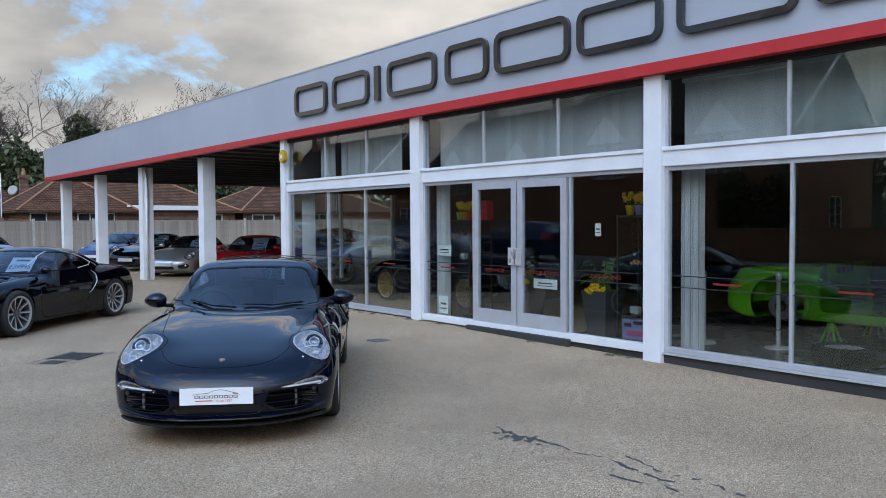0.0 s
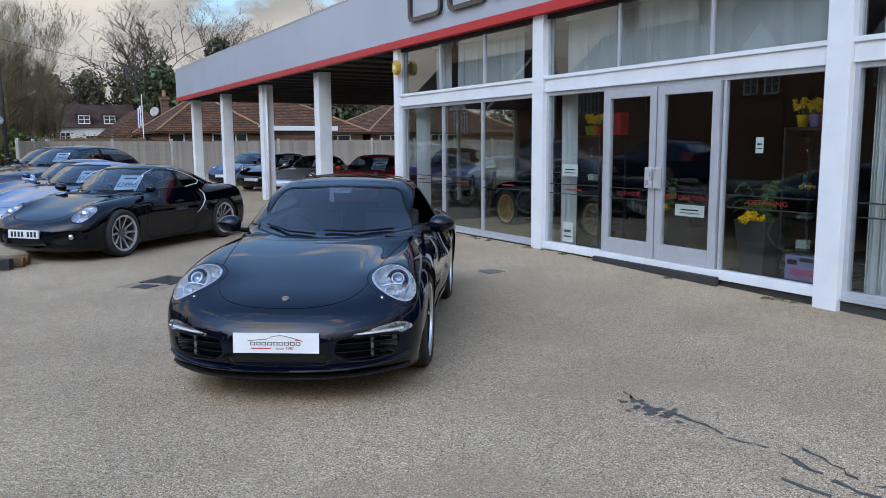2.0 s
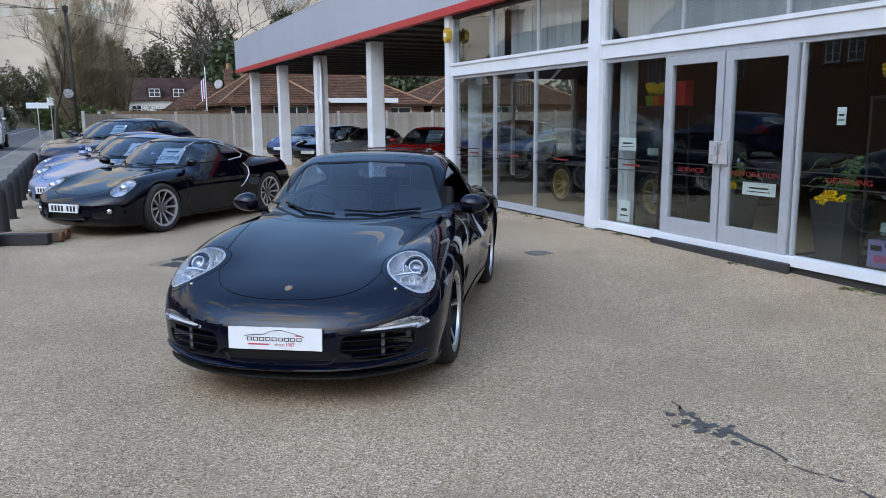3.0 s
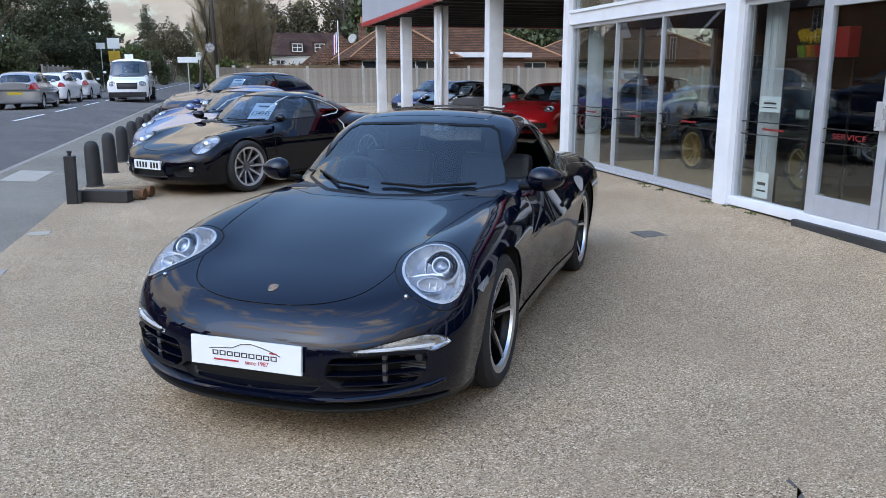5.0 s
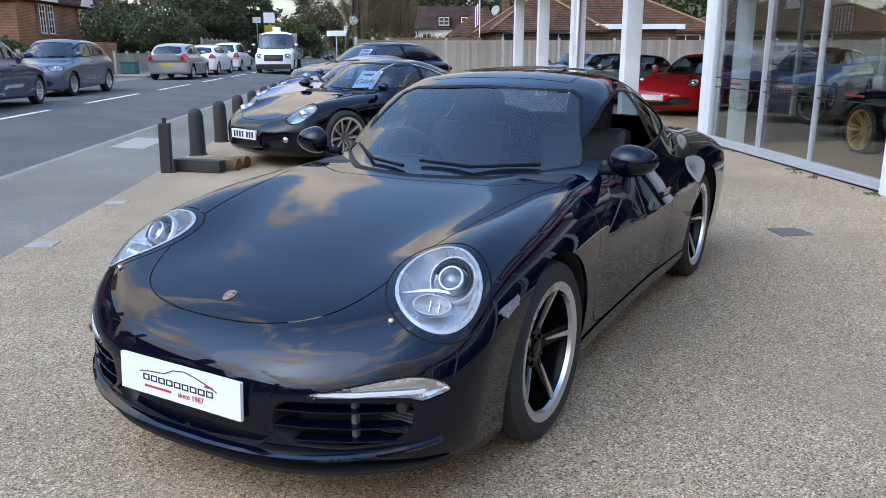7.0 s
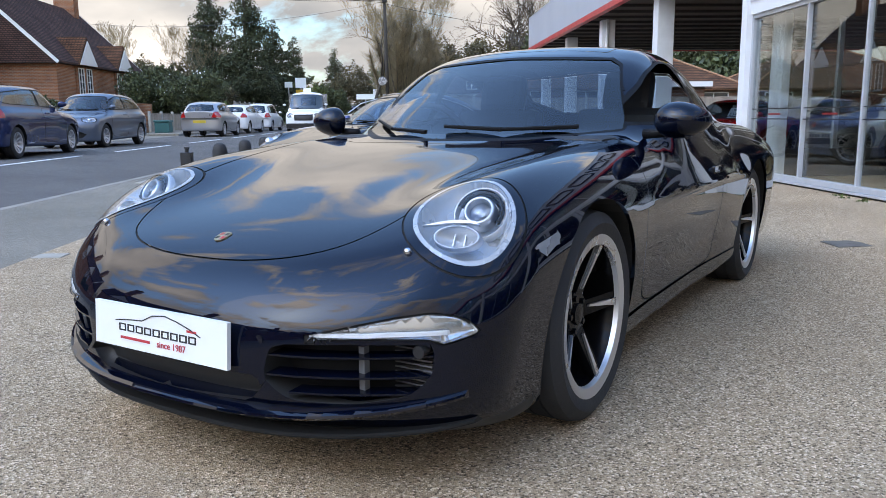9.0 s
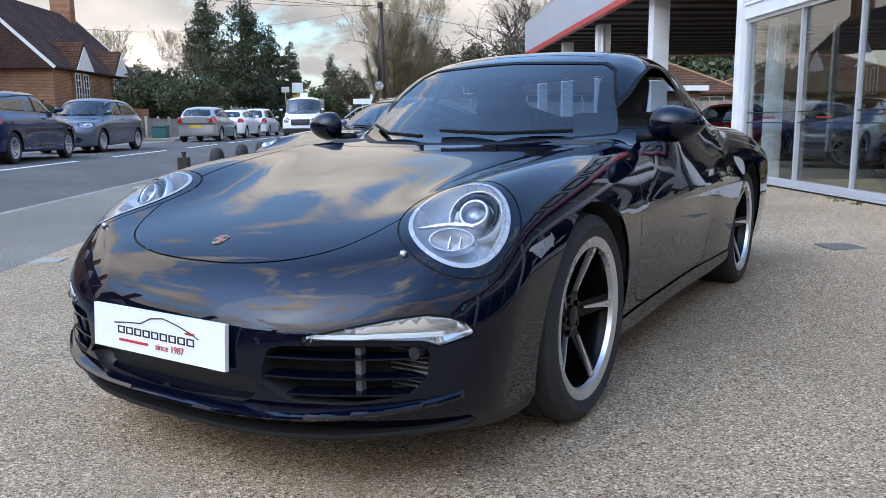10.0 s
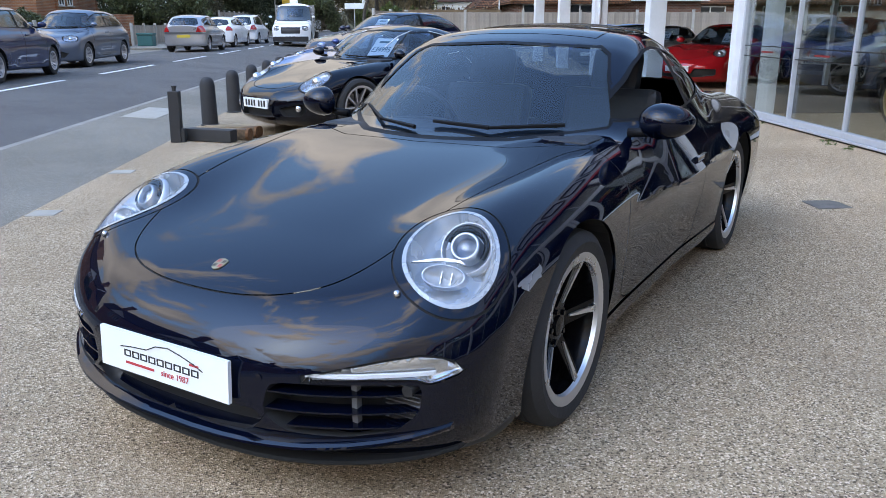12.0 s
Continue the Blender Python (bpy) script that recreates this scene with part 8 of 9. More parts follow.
copy_thing(birch, pose(-19.0, 86.0, 0, 0, 0, 10) @ Matrix.Scale(0.95, 4))
for x, y, h_, w, sd in ((-14.6, 76.0, 14.5, 3.6, 1), (-11.2, 74.0, 14.0, 3.2, 2), (-10.5, 84.0, 11.0, 3.0, 3), (-12.5, 112.0, 12.2, 3.0, 4), (-9.5, 140.0, 13.0, 3.2, 5)):
    conifer(pose(x, y, 0), "tall dark green conifer across the road", h_, w, sd)
bush("flowering_bush", pose(-11.2, 52.0, 0), "large dark green bush with pale blossom over a fence", 3.0, 4.2, 3, M["leaf"], 0.085, 6000)
fb = thing("blossom", pose(-11.2, 52.0, 0), "pale pink blossom strewn over the dark bush", "blossom", kind="stuff")
crown(fb, [(0.9 * math.cos(k) * 1.6, 0.9 * math.sin(k) * 1.4, 1.2 + 0.33 * k, 1.0, 0.7) for k in range(8)], 90, 0.06, M["card"], 91)
bush("garden_bush", pose(-11.8, 36.5, 0), "low evergreen bush in front of the brick house", 1.7, 1.9, 4, M["leaf"], 0.08, 2600)
bush("garden_bush", pose(-12.0, 57.5, 0), "dark green garden bush across the road", 2.6, 3.4, 5, M["leaf2"], 0.10, 3600)
bush("evergreen_bush", pose(-11.8, 63.0, 0), "dark green bush beside a timber fence", 2.6, 3.6, 6, M["hedgerow"], 0.10, 3600)
bush("roadside_bush", pose(3.0, 56.0, 0), "leafy yellow-green bush beside the road", 1.4, 2.6, 7, M["leaf2"], 0.16, 1300)
bush("roadside_bush", pose(19.5, 70.0, 0), "bright green bush rising behind a roof", 3.4, 6.6, 8, M["leaf2"], 0.22, 1500)
bush("evergreen_tree", pose(20.5, 84.0, 0), "dark evergreen tree mass behind the bungalow", 6.0, 10.5, 9, M["leaf"], 0.32, 2200, "tree")
bush("evergreen_tree", pose(34.0, 80.0, 0), "dark evergreen tree mass behind the bungalow", 6.0, 9.0, 11, M["leaf"], 0.32, 2200, "tree")
tagged(finish("hedge", boxes((3.2, 44.5, GZ - 0.15, 8.2, 45.5, 1.95)), M["hedge"]), "clipped brown beech hedge behind the fence", "hedge")
hd = thing("hedge_leaves", pose(5.7, 45.0, 0), "dry brown leaves of the beech hedge", "hedge", kind="stuff")
crown(hd, [(-2.2 + 0.55 * k, 0, 1.35, 0.45, 0.85) for k in range(9)], 700, 0.07, M["hedge"], 31)

# far woods: a solid dark mass with clumps and bare twigs along the skyline
woods = thing("far_woods", pose(0, 0, 0), "distant belt of mixed bare and evergreen trees", "woods", kind="stuff")
bm = bmesh.new()
ring = []
for k in range(181):
    a = 2 * math.pi * k / 180
    x, y = 150 * math.sin(a), 10 + 150 * math.cos(a)
    hh = 4.2 + 2.6 * noise.noise(Vector((x * 0.03, y * 0.03, 0))) + 1.4 * noise.noise(Vector((x * 0.15, y * 0.15, 3)))
    ring.append([bm.verts.new((x * q, 10 + (y - 10) * q, z)) for q, z in ((0.97, -0.3), (0.99, hh * 0.55), (1.02, hh), (1.10, hh * 1.25))])
for p, q in zip(ring, ring[1:]):
    for i in range(3):
        bm.faces.new((p[i], q[i], q[i + 1], p[i + 1]))
part("undergrowth", bm, M["hedgerow"], woods)
r = random.Random(77)
rows_e, rows_b = [], []
for k in range(330):
    a = 2 * math.pi * r.random() if k > 150 else r.uniform(-0.9, 0.9)
    d = r.uniform(100, 146)
    hh = r.uniform(4.5, 10.0)
    x, y = d * math.sin(a), 10 + d * math.cos(a)
    if -9 < x < 3 and y > 60:
        continue
    (rows_e if r.random() < 0.45 else rows_b).append((x, y, hh * 0.5, r.uniform(3.0, 6.0), hh * 0.52))
crown(woods, rows_e, 150, 0.6, M["leaf"], 41, "evergreen_belt")
crown(woods, rows_b, 190, 0.5, M["twig"], 42, "bare_belt")
# rough hedgerow trees beyond the fence and behind the houses opposite
for k, (x, y, w, hh, m_) in enumerate(((2.6, 74.0, 2.4, 5.2, "hedgerow"), (21.0, 66.0, 3.0, 6.6, "leaf"), (14.5, 104.0, 5.0, 12.5, "hedgerow"), (8.0, 106.0, 5.0, 12.0, "hedgerow"), (21.0, 108.0, 6.0, 13.0, "leaf"), (4.0, 88.0, 3.6, 7.6, "leaf"), (28.0, 106.0, 6.0, 12.0, "hedgerow"), (-6.0, 134.0, 4.5, 10.0, "hedgerow"), (-1.0, 138.0, 4.5, 10.5, "leaf"), (4.0, 132.0, 4.5, 10.0, "hedgerow"),
                                       (25.5, 82.0, 4.2, 8.6, "leaf"), (42.0, 84.0, 5.0, 8.5, "hedgerow"), (-14.8, 58.0, 2.6, 4.6, "leaf"), (-18.0, 70.0, 3.6, 6.0, "hedgerow"), (-9.4, 96.0, 2.6, 5.6, "leaf2"),
                                       (-12.5, 100.0, 3.2, 6.4, "hedgerow"), (-15.5, 94.0, 3.2, 7.2, "leaf"), (-7.4, 112.0, 2.6, 5.4, "leaf"), (-22.0, 76.0, 4.0, 6.5, "hedgerow"), (0.6, 84.0, 2.0, 4.8, "leaf2"),
                                       (-30.0, 20.0, 5.0, 8.0, "leaf"), (-30.0, 6.0, 5.0, 7.5, "hedgerow"), (-30.0, -10.0, 5.0, 8.5, "leaf"), (-30.0, -26.0, 5.0, 8.0, "hedgerow"), (-13.0, 14.8, 1.6, 3.4, "leaf"), (-13.0, -1.5, 1.6, 3.0, "leaf"))):
    bush("hedgerow_tree", pose(x, y, 0), "untidy brown and green hedgerow growth behind the street", w, hh, 50 + k, M[m_], 0.20 if hh > 11 else 0.15, 3200 if hh > 11 else 2800, "tree")

# ---- street furniture ----
pole = thing("telegraph_pole", pose(1.85, 48.0, GZ, 0, -0.8, 0), "dark wooden telegraph pole with wires and a round mirror", "telegraph pole")
part("shaft", tubes(((0, 0, 0), (0, 0, 7.5), 0.125, 0.085), n=10), M["wood"], pole, smooth=True)
part("cap", boxes((-0.14, -0.14, 7.2, 0.14, 0.14, 7.45), bevel=0.02), M["black"], pole)
part("traffic_mirror", tubes(((-0.25, -0.30, 2.95), (-0.25, -0.34, 2.95), 0.25, 0.23), n=20), M["lampgrey"], pole)
part("mirror_arm", tubes(((-0.25, -0.29, 2.95), (0, -0.1, 2.95), 0.03)), M["steel"], pole)
for k, (ex, ey, ez, sag) in enumerate(((-16.0, 38.0, 8.5, 0.8), (-18.0, 30.0, 9.0, 1.0), (-22.0, 60.0, 8.2, 0.9), (-14.0, 20.0, 9.3, 1.2), (22.0, 52.0, 5.2, 0.6))):
    bm = bmesh.new()
    p, q = Vector((0, 0, 7.35 - 0.05 * k)), Vector((ex - 1.85, ey - 48.0, ez))
    last = None
    for i in range(13):
        t = i / 12
        c = p.lerp(q, t) - Vector((0, 0, sag * 4 * t * (1 - t)))
        ring = [bm.verts.new(c + Vector((0.013 * math.cos(a), 0.013 * math.sin(a), 0.013 * math.sin(a + 0.9)))) for a in (0, 1.57, 3.14, 4.71)]
        if last:
            for j in range(4):
                bm.faces.new((last[j], last[(j + 1) % 4], ring[(j + 1) % 4], ring[j]))
        last = ring
    part("wire", bm, M["black"], pole)


def sign_post(x, y, h_, plates, label):
    s_ = thing("road_sign", pose(x, y, GZ), label, "road sign")
    part("post", tubes(((0, 0, 0), (0, 0, h_), 0.04), n=8), M["steel"], s_)
    for z, w, hh, m_ in plates:
        part("plate", boxes((-w / 2, -0.06, z, w / 2, -0.04, z + hh), bevel=0.005), m_, s_)
    return s_


sign_post(-7.6, 82.0, 4.6, ((3.9, 1.05, 0.95, M["card"]), (2.7, 1.0, 1.0, M["yellow"]), (2.2, 0.9, 0.4, M["card"])), "white and yellow road signs on one tall post")
sign_post(-7.9, 76.0, 4.2, ((3.7, 0.7, 0.5, M["card"]),), "small white road sign on a grey post")
sign_post(0.3, 70.0, 3.6, ((2.7, 0.5, 0.6, M["card"]),), "small white sign on a post by the kerb")
sign_post(-0.7, 72.0, 3.0, ((2.5, 1.6, 0.45, M["card"]),), "white finger sign by the pavement")
M["flagblue"] = mat("faded blue cloth", (0.10, 0.07, 0.22), 0.8, vary=0.1)
flag = thing("flagpole", pose(8.2, 45.0, GZ), "white flagpole with a limp red white and blue flag", "flagpole")
part("pole", tubes(((0, 0, 0), (0, 0, 4.3), 0.035, 0.025), n=8), M["upvc"], flag)
for k, m_ in enumerate((M["flagblue"], M["card"], M["inkred"], M["card"], M["flagblue"])):
    bm = bmesh.new()
    pts = []
    for i in range(7):
        z = 3.75 - 1.05 * i / 6
        pts.append((bm.verts.new((-0.02 - 0.055 * k, 0.03 * math.sin(i * 1.3 + k), z - 0.05 * k)), bm.verts.new((-0.02 - 0.055 * (k + 1), 0.03 * math.sin(i * 1.3 + k + 1), z - 0.05 * (k + 1)))))
    for a, b in zip(pts, pts[1:]):
        bm.faces.new((a[0], a[1], b[1], b[0]))
    part("cloth", bm, m_, flag)
gb = thing("grit_bin", pose(-8.9, 42.0, RZ + 0.08), "green plastic bin on the far pavement", "bin")
part("tub", boxes((-0.35, -0.3, 0, 0.35, 0.3, 0.5), bevel=0.04), M["inkgreen"], gb)
part("lid", boxes((-0.38, -0.33, 0.5, 0.38, 0.33, 0.60), bevel=0.03), M["inkgreen"], gb)

# moss and weeds along the foot of the shop front
r = random.Random(12)
moss = thing("moss", pose(0, 0, 0), "thin green moss and weeds along the shop front", "moss", kind="stuff")
rows_m = []
for k in range(46):
    y = r.uniform(5.6, 14.0)
    if 6.5 < y < 8.6 and r.random() < 0.6:
        continue
    rows_m.append((XG - 0.09 - abs(r.gauss(0, 0.05)), y, court_z(XG - 0.1, y) + 0.004, r.uniform(0.02, 0.07), 0.012))
crown(moss, rows_m, 60, 0.012, M["leaf2"], 90, "tufts")

# ---- inside the showroom ----
FZ = 0.03
M["dullred"] = mat("thin red film", (0.24, 0.014, 0.014), 0.5, vary=0.0)
M["petal"] = mat("yellow daffodil petals", (0.80, 0.50, 0.02), 0.6, vary=0.2, scale=20.0, island=0.2)
M["stem"] = mat("green stems", (0.08, 0.20, 0.03), 0.6, vary=0.2, scale=10.0)
M["palm"] = mat("palm leaves", (0.05, 0.13, 0.03), 0.5, vary=0.3, scale=6.0, island=0.3)
M["potdark"] = mat("dark grey planter", (0.05, 0.05, 0.053), 0.5, vary=0.1, scale=5.0)
M["cabglass"] = glass("cabinet glass", (0.86, 0.90, 0.89), 0.7, 0.05)
POTS = {"green": (0.20, 0.42, 0.04), "orange": (0.62, 0.22, 0.03), "red": (0.55, 0.03, 0.02), "yellow": (0.70, 0.48, 0.03), "lilac": (0.33, 0.28, 0.55), "blue": (0.04, 0.32, 0.52)}
for k, v in POTS.items():
    M["pot_" + k] = mat(k + " glazed pot", v, 0.3, vary=0.05)


def flower_pot(x, y, z, colour, seed, label):
    t = thing("flower_pot", pose(x, y, z), label, "flower pot", "daffodil pots")
    bm = bmesh.new()
    lathe(bm, [(0.0, 0.0), (0.045, 0.0), (0.065, 0.12), (0.070, 0.125), (0.062, 0.125), (0.058, 0.11), (0.0, 0.11)], 18)
    part("pot", bm, M["pot_" + colour], t, smooth=True)
    r = random.Random(seed)
    stems, heads = bmesh.new(), bmesh.new()
    for k in range(11):
        a, q = r.uniform(0, 6.28), r.uniform(0.01, 0.10)
        top = Vector((q * math.cos(a), q * math.sin(a), r.uniform(0.17, 0.27)))
        tube(stems, (q * 0.3 * math.cos(a), q * 0.3 * math.sin(a), 0.10), top, 0.004, n=4)
        f_ = Vector((math.cos(a), math.sin(a), 0.4)).normalized()
        m = Matrix.Translation(top) @ f_.to_track_quat("Z", "Y").to_matrix().to_4x4()
        for j in range(6):
            b = 6.283 * j / 6
            vs = [heads.verts.new(m @ Vector(p)) for p in ((0.004 * math.cos(b), 0.004 * math.sin(b), 0.0), (0.03 * math.cos(b - 0.4), 0.03 * math.sin(b - 0.4), 0.006),
                                                            (0.045 * math.cos(b), 0.045 * math.sin(b), 0.0), (0.03 * math.cos(b + 0.4), 0.03 * math.sin(b + 0.4), 0.006))]
            heads.faces.new(vs)
        lathe(heads, [(0.010, 0.0), (0.014, 0.022), (0.018, 0.028)], 7, m)
    part("stemwork", stems, M["stem"], t)
    part("flower_cluster", heads, M["petal"], t)
    return t


def cabinet(x, y, w, h_, label, seed):
    """A glass display tower with shelves."""
    c = thing("display_cabinet", pose(x, y, FZ), label, "display cabinet")
    for sx in (-1, 1):
        for sy in (-1, 1):
            part("corner_post", boxes((sx * w / 2 - 0.012, sy * w / 2 - 0.012, 0, sx * w / 2 + 0.012, sy * w / 2 + 0.012, h_)), M["black"], c)
    part("base", boxes((-w / 2, -w / 2, 0, w / 2, w / 2, 0.08), bevel=0.004), M["black"], c)
    part("top", boxes((-w / 2, -w / 2, h_ - 0.03, w / 2, w / 2, h_), bevel=0.004), M["black"], c)
    for k in range(1, 5):
        z = 0.08 + (h_ - 0.1) * k / 5
        part("shelf", boxes((-w / 2 + 0.014, -w / 2 + 0.014, z, w / 2 - 0.014, w / 2 - 0.014, z + 0.006)), M["cabglass"], c)
    for r_ in ((-w / 2 - 0.004, -w / 2 + 0.014, -w / 2 + 0.001, w / 2 - 0.014), (-w / 2 + 0.014, -w / 2 - 0.004, w / 2 - 0.014, -w / 2 + 0.001)):
        part("glass_side", boxes((r_[0], r_[1], 0.09, r_[2], r_[3], h_ - 0.04)), M["cabglass"], c)
    r = random.Random(seed)
    for k in range(5):
        z = 0.08 + (h_ - 0.1) * k / 5 + 0.008
        for j in range(r.randint(1, 2)):
            xx, yy = r.uniform(-0.1, 0.05), r.uniform(-0.12, 0.12)
            kind = r.randint(0, 2)
            o = thing("ornament", pose(x + xx, y + yy, FZ + z), "small ornament standing on a glass shelf", "ornament")
            bm = bmesh.new()
            if kind == 0:
                lathe(bm, [(0.0, 0.0), (0.035, 0.0), (0.02, 0.02), (0.012, 0.06), (0.03, 0.09), (0.032, 0.12), (0.015, 0.15), (0.0, 0.155)], 14)
                m_ = M["chrome"]
            elif kind == 1:
                box(bm, -0.04, -0.06, 0, 0.04, 0.06, r.uniform(0.07, 0.14), bevel=0.004)
                m_ = M["card"]
            else:
                box(bm, -0.035, -0.08, 0.012, 0.035, 0.08, 0.04, bevel=0.01)
                box(bm, -0.03, -0.04, 0.04, 0.03, 0.045, 0.065, bevel=0.012)
                for wx in (-0.034, 0.034):
                    for wy in (-0.05, 0.05):
                        tube(bm, (wx - 0.008, wy, 0.015), (wx + 0.008, wy, 0.015), 0.015, n=10)
                m_ = r.choice([M["red"], M["pot_orange"], PAINT["silver"]])
            part("body", bm, m_, o)
    return c


def planter(x, y, seed, flowers):
    t = thing("planter", pose(x, y, FZ), "tall dark tapered planter with a small palm and daffodils", "planter")
    bm = bmesh.new()
    rows = []
    for z, w in ((0.0, 0.13), (0.66, 0.20), (0.68, 0.205), (0.68, 0.185), (0.60, 0.18)):
        rows.append([bm.verts.new((sx * w, sy * w, z)) for sx, sy in ((-1, -1), (1, -1), (1, 1), (-1, 1))])
    for a, b in zip(rows, rows[1:]):
        for i in range(4):
            bm.faces.new((a[i], a[(i + 1) % 4], b[(i + 1) % 4], b[i]))
    bm.faces.new(rows[-1])
    bm.faces.new(rows[0][::-1])
    part("pot", bm, M["potdark"], t)
    r = random.Random(seed)
    for k in range(13):
        a, rise, out = r.uniform(0, 6.28), r.uniform(0.15, 0.5), r.uniform(0.15, 0.38)
        bm = bmesh.new()
        last = None
        for i in range(9):
            u = i / 8
            c = Vector((out * u * math.cos(a), out * u * math.sin(a), 0.62 + rise * math.sin(u * 2.2)))
            sd_ = Vector((-math.sin(a), math.cos(a), 0))
            for sg in (-1, 1):
                if 0 < i:
                    tip = c + sd_ * sg * 0.09 * (1.15 - u) + Vector((0.03 * math.cos(a), 0.03 * math.sin(a), -0.03))
                    vs = [bm.verts.new(c), bm.verts.new(c + (tip - c) * 0.5 + Vector((0, 0, 0.012))), bm.verts.new(tip), bm.verts.new(c + (tip - c) * 0.5 - Vector((0, 0, 0.012)))]
                    bm.faces.new(vs)
            if last:
                tube(bm, last, c, 0.004, n=4)
            last = c
        part("frond", bm, M["palm"], t)
    if flowers:
        bm = bmesh.new()
        for k in range(14):
            p = Vector((-0.16 + r.uniform(-0.06, 0.04), r.uniform(-0.14, 0.14), 0.70 + r.uniform(-0.05, 0.06)))
            m = Matrix.Translation(p) @ Vector((-1, r.uniform(-0.5, 0.5), 0.5)).to_track_quat("Z", "Y").to_matrix().to_4x4()
            for j in range(6):
                b = 6.283 * j / 6
                bm.faces.new([bm.verts.new(m @ Vector(q)) for q in ((0, 0, 0), (0.035 * math.cos(b - 0.4), 0.035 * math.sin(b - 0.4), 0.006), (0.052 * math.cos(b), 0.052 * math.sin(b), 0), (0.035 * math.cos(b + 0.4), 0.035 * math.sin(b + 0.4), 0.006))])
            lathe(bm, [(0.012, 0.0), (0.016, 0.025), (0.02, 0.032)], 7, m)
        part("flower_cluster", bm, M["petal"], t)
    return t


cabinet(8.28, 6.02, 0.44, 1.66, "black framed glass display tower with small ornaments", 3)
cabinet(8.28, 9.28, 0.46, 1.62, "black framed glass display tower beside the door", 5)
for k, (c, dy) in enumerate((("yellow", 0.13), ("lilac", -0.01), ("blue", -0.15))):
    flower_pot(8.20, 6.02 + dy, FZ + 1.66, c, k, "daffodils in a %s pot on the cabinet" % c)
for k, (c, dy) in enumerate((("green", 0.16), ("orange", 0.04), ("red", -0.09))):
    flower_pot(8.20, 9.28 + dy, FZ + 1.62, c, 10 + k, "daffodils in a %s pot on the cabinet" % c)
for y, z in ((5.98, 1.66), (9.15, 1.62)):
    b = thing("red_box", pose(8.42, y, FZ + z), "red cardboard gift box behind the flower pots", "box")
    part("box", boxes((-0.07, -0.17, 0, 0.07, 0.17, 0.30), bevel=0.006), M["red"], b)
planter(8.12, 6.52, 2, True)
planter(8.30, 8.05, 7, True)
toy = thing("toy_box", pose(8.12, 5.98, FZ + 0.09), "printed pink and violet toy carton", "box")
part("carton", boxes((-0.06, -0.19, 0, 0.10, 0.19, 0.26), bevel=0.004), M["pot_lilac"], toy)
part("pink_print", boxes((-0.064, -0.15, 0.05, -0.06, 0.12, 0.12)), mat("pink print", (0.6, 0.12, 0.25), 0.5), toy)
part("dark_print", boxes((-0.064, -0.18, 0.20, -0.06, 0.02, 0.24), (-0.064, 0.05, 0.16, -0.06, 0.16, 0.21)), M["ink"], toy)
for x, y, z, w, h_, label in ((7.70, 6.27, 1.43, 0.09, 0.16, "small white notice hung inside the glass"), (7.72, 9.27, 1.10, 0.32, 0.16, "white notice card inside the glass"), (7.72, 9.30, 0.20, 0.22, 0.27, "white printed sheet standing on the sill"), (7.66, 7.12, 0.72, 0.42, 0.13, "pale plate with a drawn line on the door glass")):
    n_ = thing("notice", pose(x, y, z), label, "notice")
    part("sheet", boxes((-0.002, -w / 2, 0, 0.002, w / 2, h_)), M["card"], n_)
    part("print_bar", boxes((-0.004, -w / 2 * 0.7, h_ * 0.25, -0.002, w / 2 * 0.7, h_ * 0.32), (-0.004, -w / 2 * 0.6, h_ * 0.5, -0.002, w / 2 * 0.6, h_ * 0.62)), M["ink"], n_)
paper = thing("newspaper", pose(7.86, 6.55, FZ, 0, 0, 20), "folded newspaper lying on the floor", "newspaper")
part("paper", boxes((-0.16, -0.2, 0.0, 0.16, 0.2, 0.02), bevel=0.004), M["card"], paper)
part("print_bar", boxes((-0.1, -0.15, 0.0205, -0.05, 0.15, 0.0215)), M["ink"], paper)

# red words and thin lines across the glass
for n_, (a, b, word, x) in enumerate(((9.95, 13.9, "", XG - 0.002), (8.58, 9.6, "", XG - 0.002), (7.72, 8.36, "SERVICE", XG - 0.027), (6.82, 7.46, "RESTORATION", XG - 0.027), (5.6, 6.6, "DETAILING", XG - 0.002), (1.2, 5.15, "", XG - 0.002))):
    g = thing("window_lettering", pose(x, 0, 0), "red and black lettering band stuck on the shop glass", "lettering")
    for z in (0.86, 0.99):
        part("line", boxes((-0.003, a, z, -0.0015, b, z + 0.012)), M["ink"], g)
    if word:
        writing(word, 0.075, pose(-0.003, (a + b) / 2, 0.93, 90, 0, -90) @ Matrix.Diagonal((1.5 if len(word) < 9 else 1.25, 0.95, 1, 1)), M["dullred"], g, "word", 0.0005)
    else:
        n2 = max(1, int((b - a) / 1.0))
        for k in range(n2):
            c = a + (b - a) * (k + 0.5) / n2
            part("red_bar", boxes((-0.003, c - 0.16, 0.917, -0.0015, c + 0.16, 0.938)), M["dullred"], g)

# gathered blinds at the near edge of each pane
for y0, y1 in ((13.45, 13.85), (9.35, 9.62), (4.92, 5.2)):
    bm = bmesh.new()
    n_ = int((y1 - y0) / 0.035)
    for i in range(n_):
        box(bm, -0.05, -0.002, FZ + 0.04, 0.05, 0.002, 2.2, m=pose(XG + 0.22, y0 + 0.035 * i, 0, 0, 0, 12 * math.sin(i * 2.1)))
    part_ = tagged(finish("gathered_blind", bm, M["column"]), "white blind slats gathered at the edge of the window", "blind")

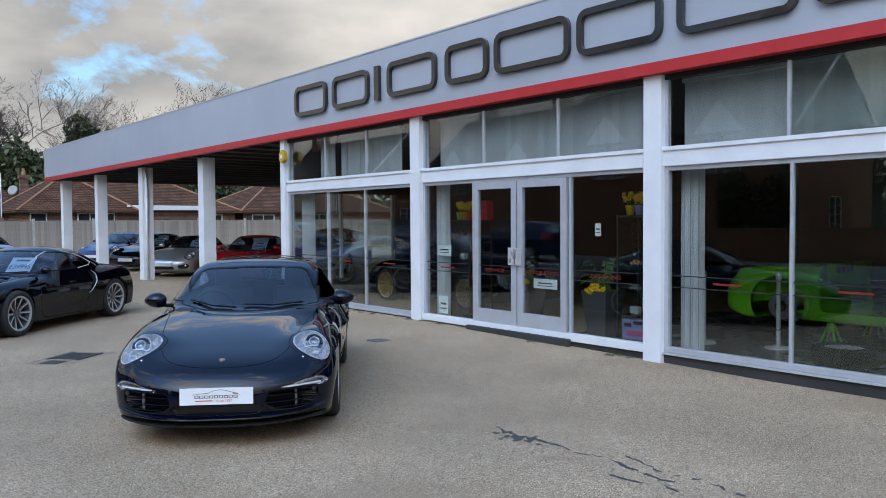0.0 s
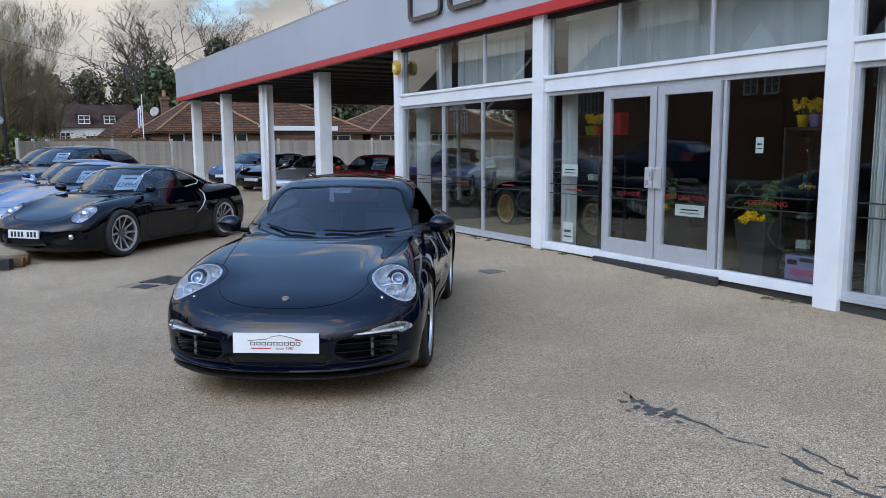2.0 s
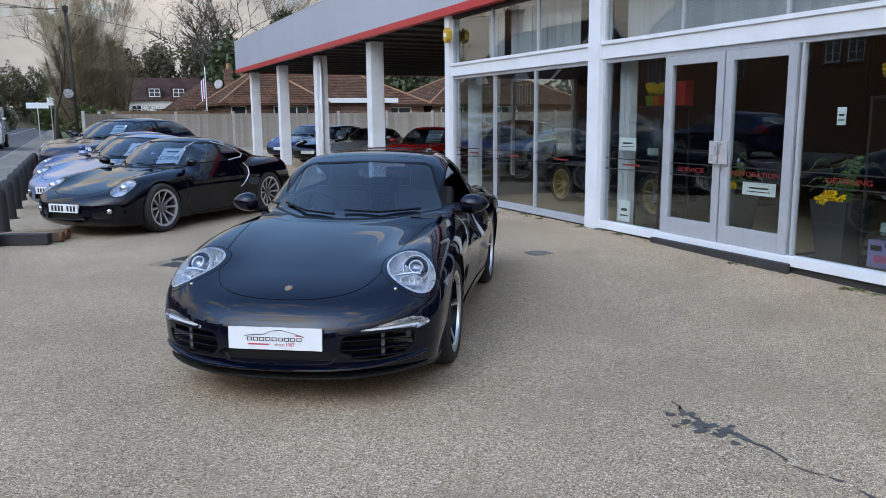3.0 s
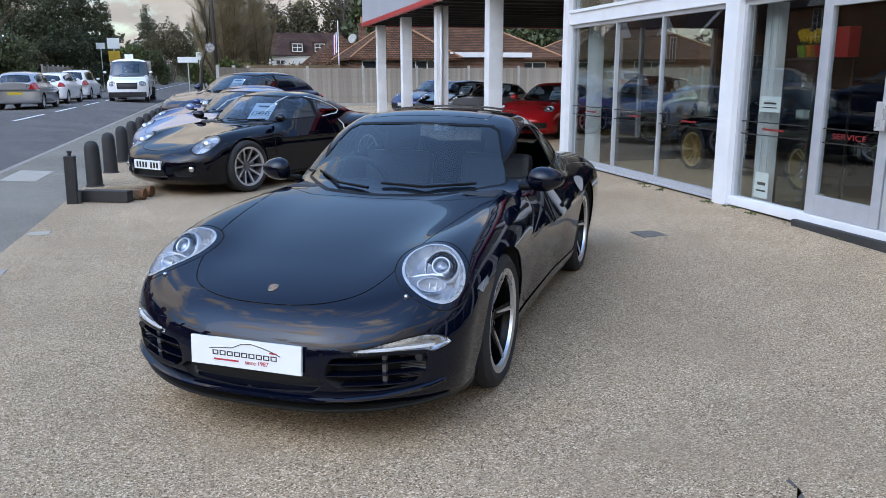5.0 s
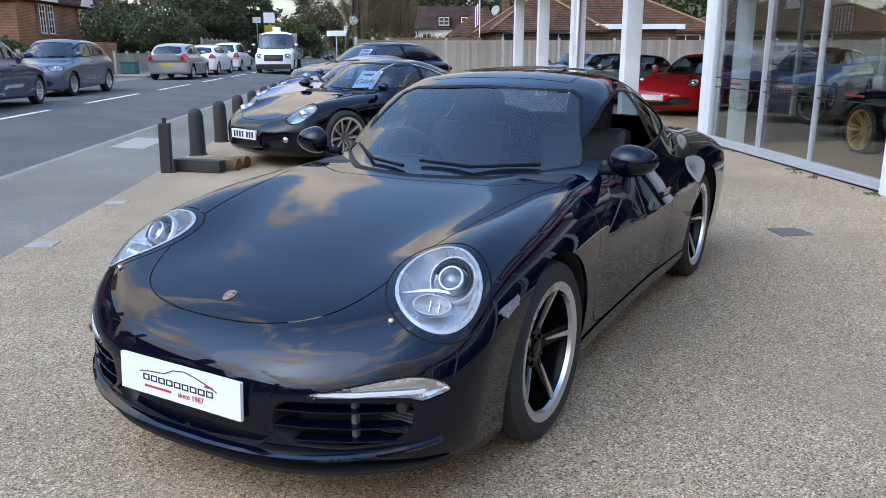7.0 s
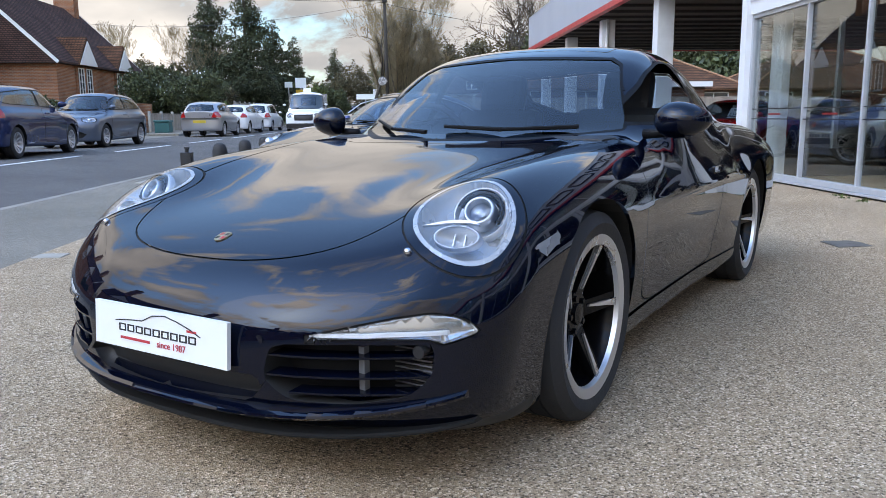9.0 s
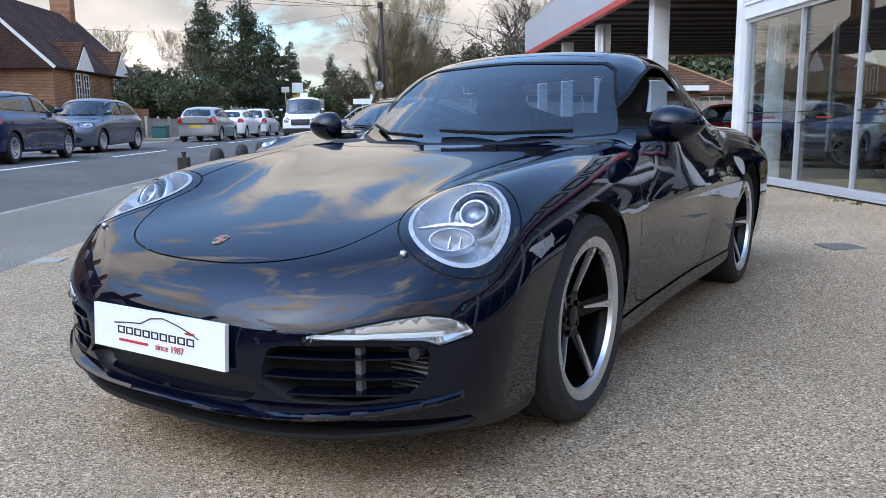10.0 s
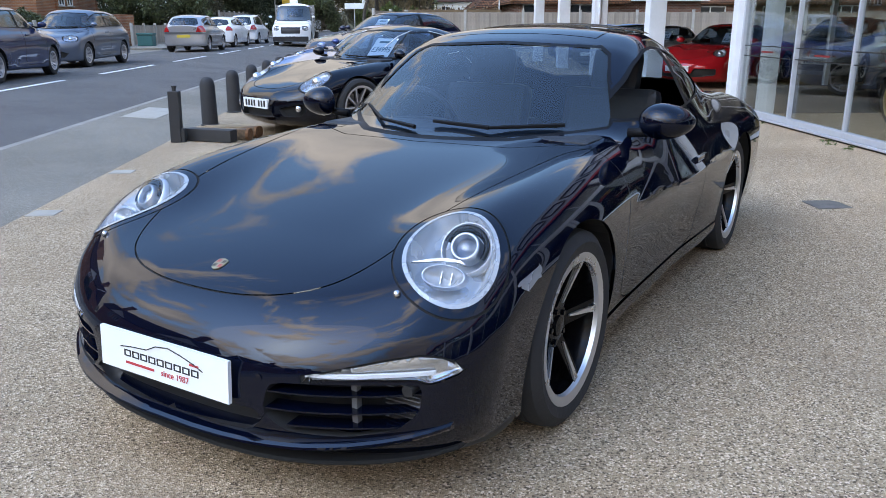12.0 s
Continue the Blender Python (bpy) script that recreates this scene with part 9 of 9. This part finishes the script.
# the car with gold wheels
build_car("black_showroom_car", rear_engined_spec(), PAINT["black"], pose(9.95, 13.75, FZ, 0, 0, -90), "black sports coupe with gold wheels inside the showroom", h=0.055, wheels="twin", faces=M["rimgold"], dark=M["rimgold"], plate=None)


def bare_shell(m):
    """A stripped green coupe body on axle stands."""
    t = thing("stripped_car_body", m, "bright green stripped coupe body raised on axle stands", "car")
    s = base_spec()
    s.update(wide=curve((0, 0.76), (0.5, 0.80), (1.0, 0.82), (2.2, 0.80), (3.4, 0.82), (4.2, 0.76)), L=4.25, axles=(0.95, 3.22), arch=0.36,
             fender=curve((0, 0.52), (0.15, 0.72), (0.4, 0.80), (1.0, 0.86), (2.0, 0.90), (3.2, 0.92), (3.8, 0.84), (4.25, 0.66)))
    f = body_field(s)
    V, N, T = extract(f, (-0.06, -1.0, 0.05), (4.35, 1.0, 1.36), 0.05)
    sh = Shell(V, N, T)
    for ax in s["axles"]:
        sh.claim("hole", lambda P: np.maximum(np.hypot(P[:, 0] - ax, P[:, 2] - 0.34) - 0.36, 0.45 - np.abs(P[:, 1])))
    scr = polygon(mirrored(s["screen"]))
    dlo = polygon(rounded(s["dlo"], 4, 0.28))
    do = polygon(rounded([(1.52, 0.24), (2.58, 0.24), (2.64, 0.6), (2.56, 0.95), (1.50, 0.95), (1.46, 0.6)], 4, 0.2))
    sh.claim("hole", lambda P: np.maximum(scr(P[:, 1], P[:, 2]), P[:, 0] - 2.25))
    sh.claim("hole", lambda P: np.maximum(dlo(P[:, 0], P[:, 2]), 0.4 - np.abs(P[:, 1])))
    sh.claim("hole", lambda P: np.maximum(do(P[:, 0], P[:, 2]), 0.5 - np.abs(P[:, 1])))
    sh.piece("", "body_shell", PAINT["green"], t)
    part("floor_pan", boxes((1.2, -0.7, 0.22, 3.2, 0.7, 0.27), (1.42, -0.7, 0.25, 1.46, 0.7, 0.85)), PAINT["green"], t)
    part("dash_panel", boxes((1.50, -0.62, 0.66, 1.56, 0.62, 0.88), bevel=0.01), PAINT["green"], t)
    # solid near-black discs drawn for the shaded gauge holes
    for k in range(4):
        part("gauge_hole", tubes(((1.565, -0.45 + 0.13 * k, 0.80), (1.58, -0.45 + 0.13 * k, 0.80), 0.05), n=16), M["dark"], t)
    for ax in s["axles"]:
        for sd in (-1, 1):
            w = part("hub", tubes(((ax, sd * 0.60, 0.30), (ax, sd * 0.68, 0.30), 0.17), n=28), M["disc"], t)
            part("hub_centre", tubes(((ax, sd * 0.68, 0.30), (ax, sd * 0.74, 0.30), 0.075, 0.06), n=16), M["black"], w)
            bm = bmesh.new()
            n = 16
            rows = []
            for i in range(n + 1):
                a = math.pi * i / n
                rows.append((bm.verts.new((ax + 0.36 * math.cos(a), sd * 0.74, 0.34 + 0.36 * math.sin(a))), bm.verts.new((ax + 0.36 * math.cos(a), sd * 0.42, 0.34 + 0.36 * math.sin(a))), bm.verts.new((ax, sd * 0.42, 0.34))))
            for p, q in zip(rows, rows[1:]):
                bm.faces.new((p[0], q[0], q[1], p[1]))
                bm.faces.new((p[1], q[1], q[2], p[2]))
            part("wheel_well", bm, PAINT["green"], t)
    return t


RAISE = 0.16
bare_shell(pose(10.55, 5.95, FZ + RAISE, 0, 0, -90))
for x, y in ((9.85, 4.35), (11.2, 4.35), (9.9, 3.2), (11.2, 3.2)):
    a = thing("axle_stand", pose(x, y, FZ), "green steel axle stand under the car body", "axle stand")
    bm = bmesh.new()
    for k in range(4):
        b = math.pi / 4 + k * math.pi / 2
        tube(bm, (0.15 * math.cos(b), 0.15 * math.sin(b), 0.0), (0.03 * math.cos(b), 0.03 * math.sin(b), 0.30), 0.016, n=6)
    part("frame", bm, PAINT["green"], a)
    part("ratchet", boxes((-0.02, -0.02, 0.2, 0.02, 0.02, 0.36), (-0.06, -0.03, 0.36, 0.06, 0.03, 0.385)), PAINT["green"], a)
tw = thing("loose_wheel", pose(8.78, 3.75, FZ), "loose road wheel lying flat on the floor", "wheel")
bm = bmesh.new()
lathe(bm, [(0.20, 0.0), (0.30, 0.0), (0.325, 0.03), (0.33, 0.10), (0.325, 0.17), (0.30, 0.20), (0.21, 0.20), (0.20, 0.17)], 36)
part("tyre", bm, M["tyre"], tw, smooth=True)
bm = bmesh.new()
lathe(bm, [(0.205, 0.185), (0.19, 0.19), (0.17, 0.12), (0.06, 0.10), (0.0, 0.11)], 36)
part("rim", bm, M["rimsilver"], tw, smooth=True)
stan = thing("barrier_post", pose(9.02, 5.6, FZ), "chrome barrier post with a round base", "barrier post", "barrier posts")
bm = bmesh.new()
lathe(bm, [(0.0, 0.035), (0.03, 0.035), (0.15, 0.018), (0.16, 0.0)], 28)
part("base", bm, M["steel"], stan, smooth=True)
bm = bmesh.new()
lathe(bm, [(0.028, 0.03), (0.028, 0.86), (0.036, 0.865), (0.036, 0.92), (0.028, 0.93), (0.0, 0.94)], 18)
part("post", bm, M["steel"], stan, smooth=True)
for x, y in ((9.3, 4.75), (9.0, 2.9)):
    copy_thing(stan, pose(x, y, FZ))
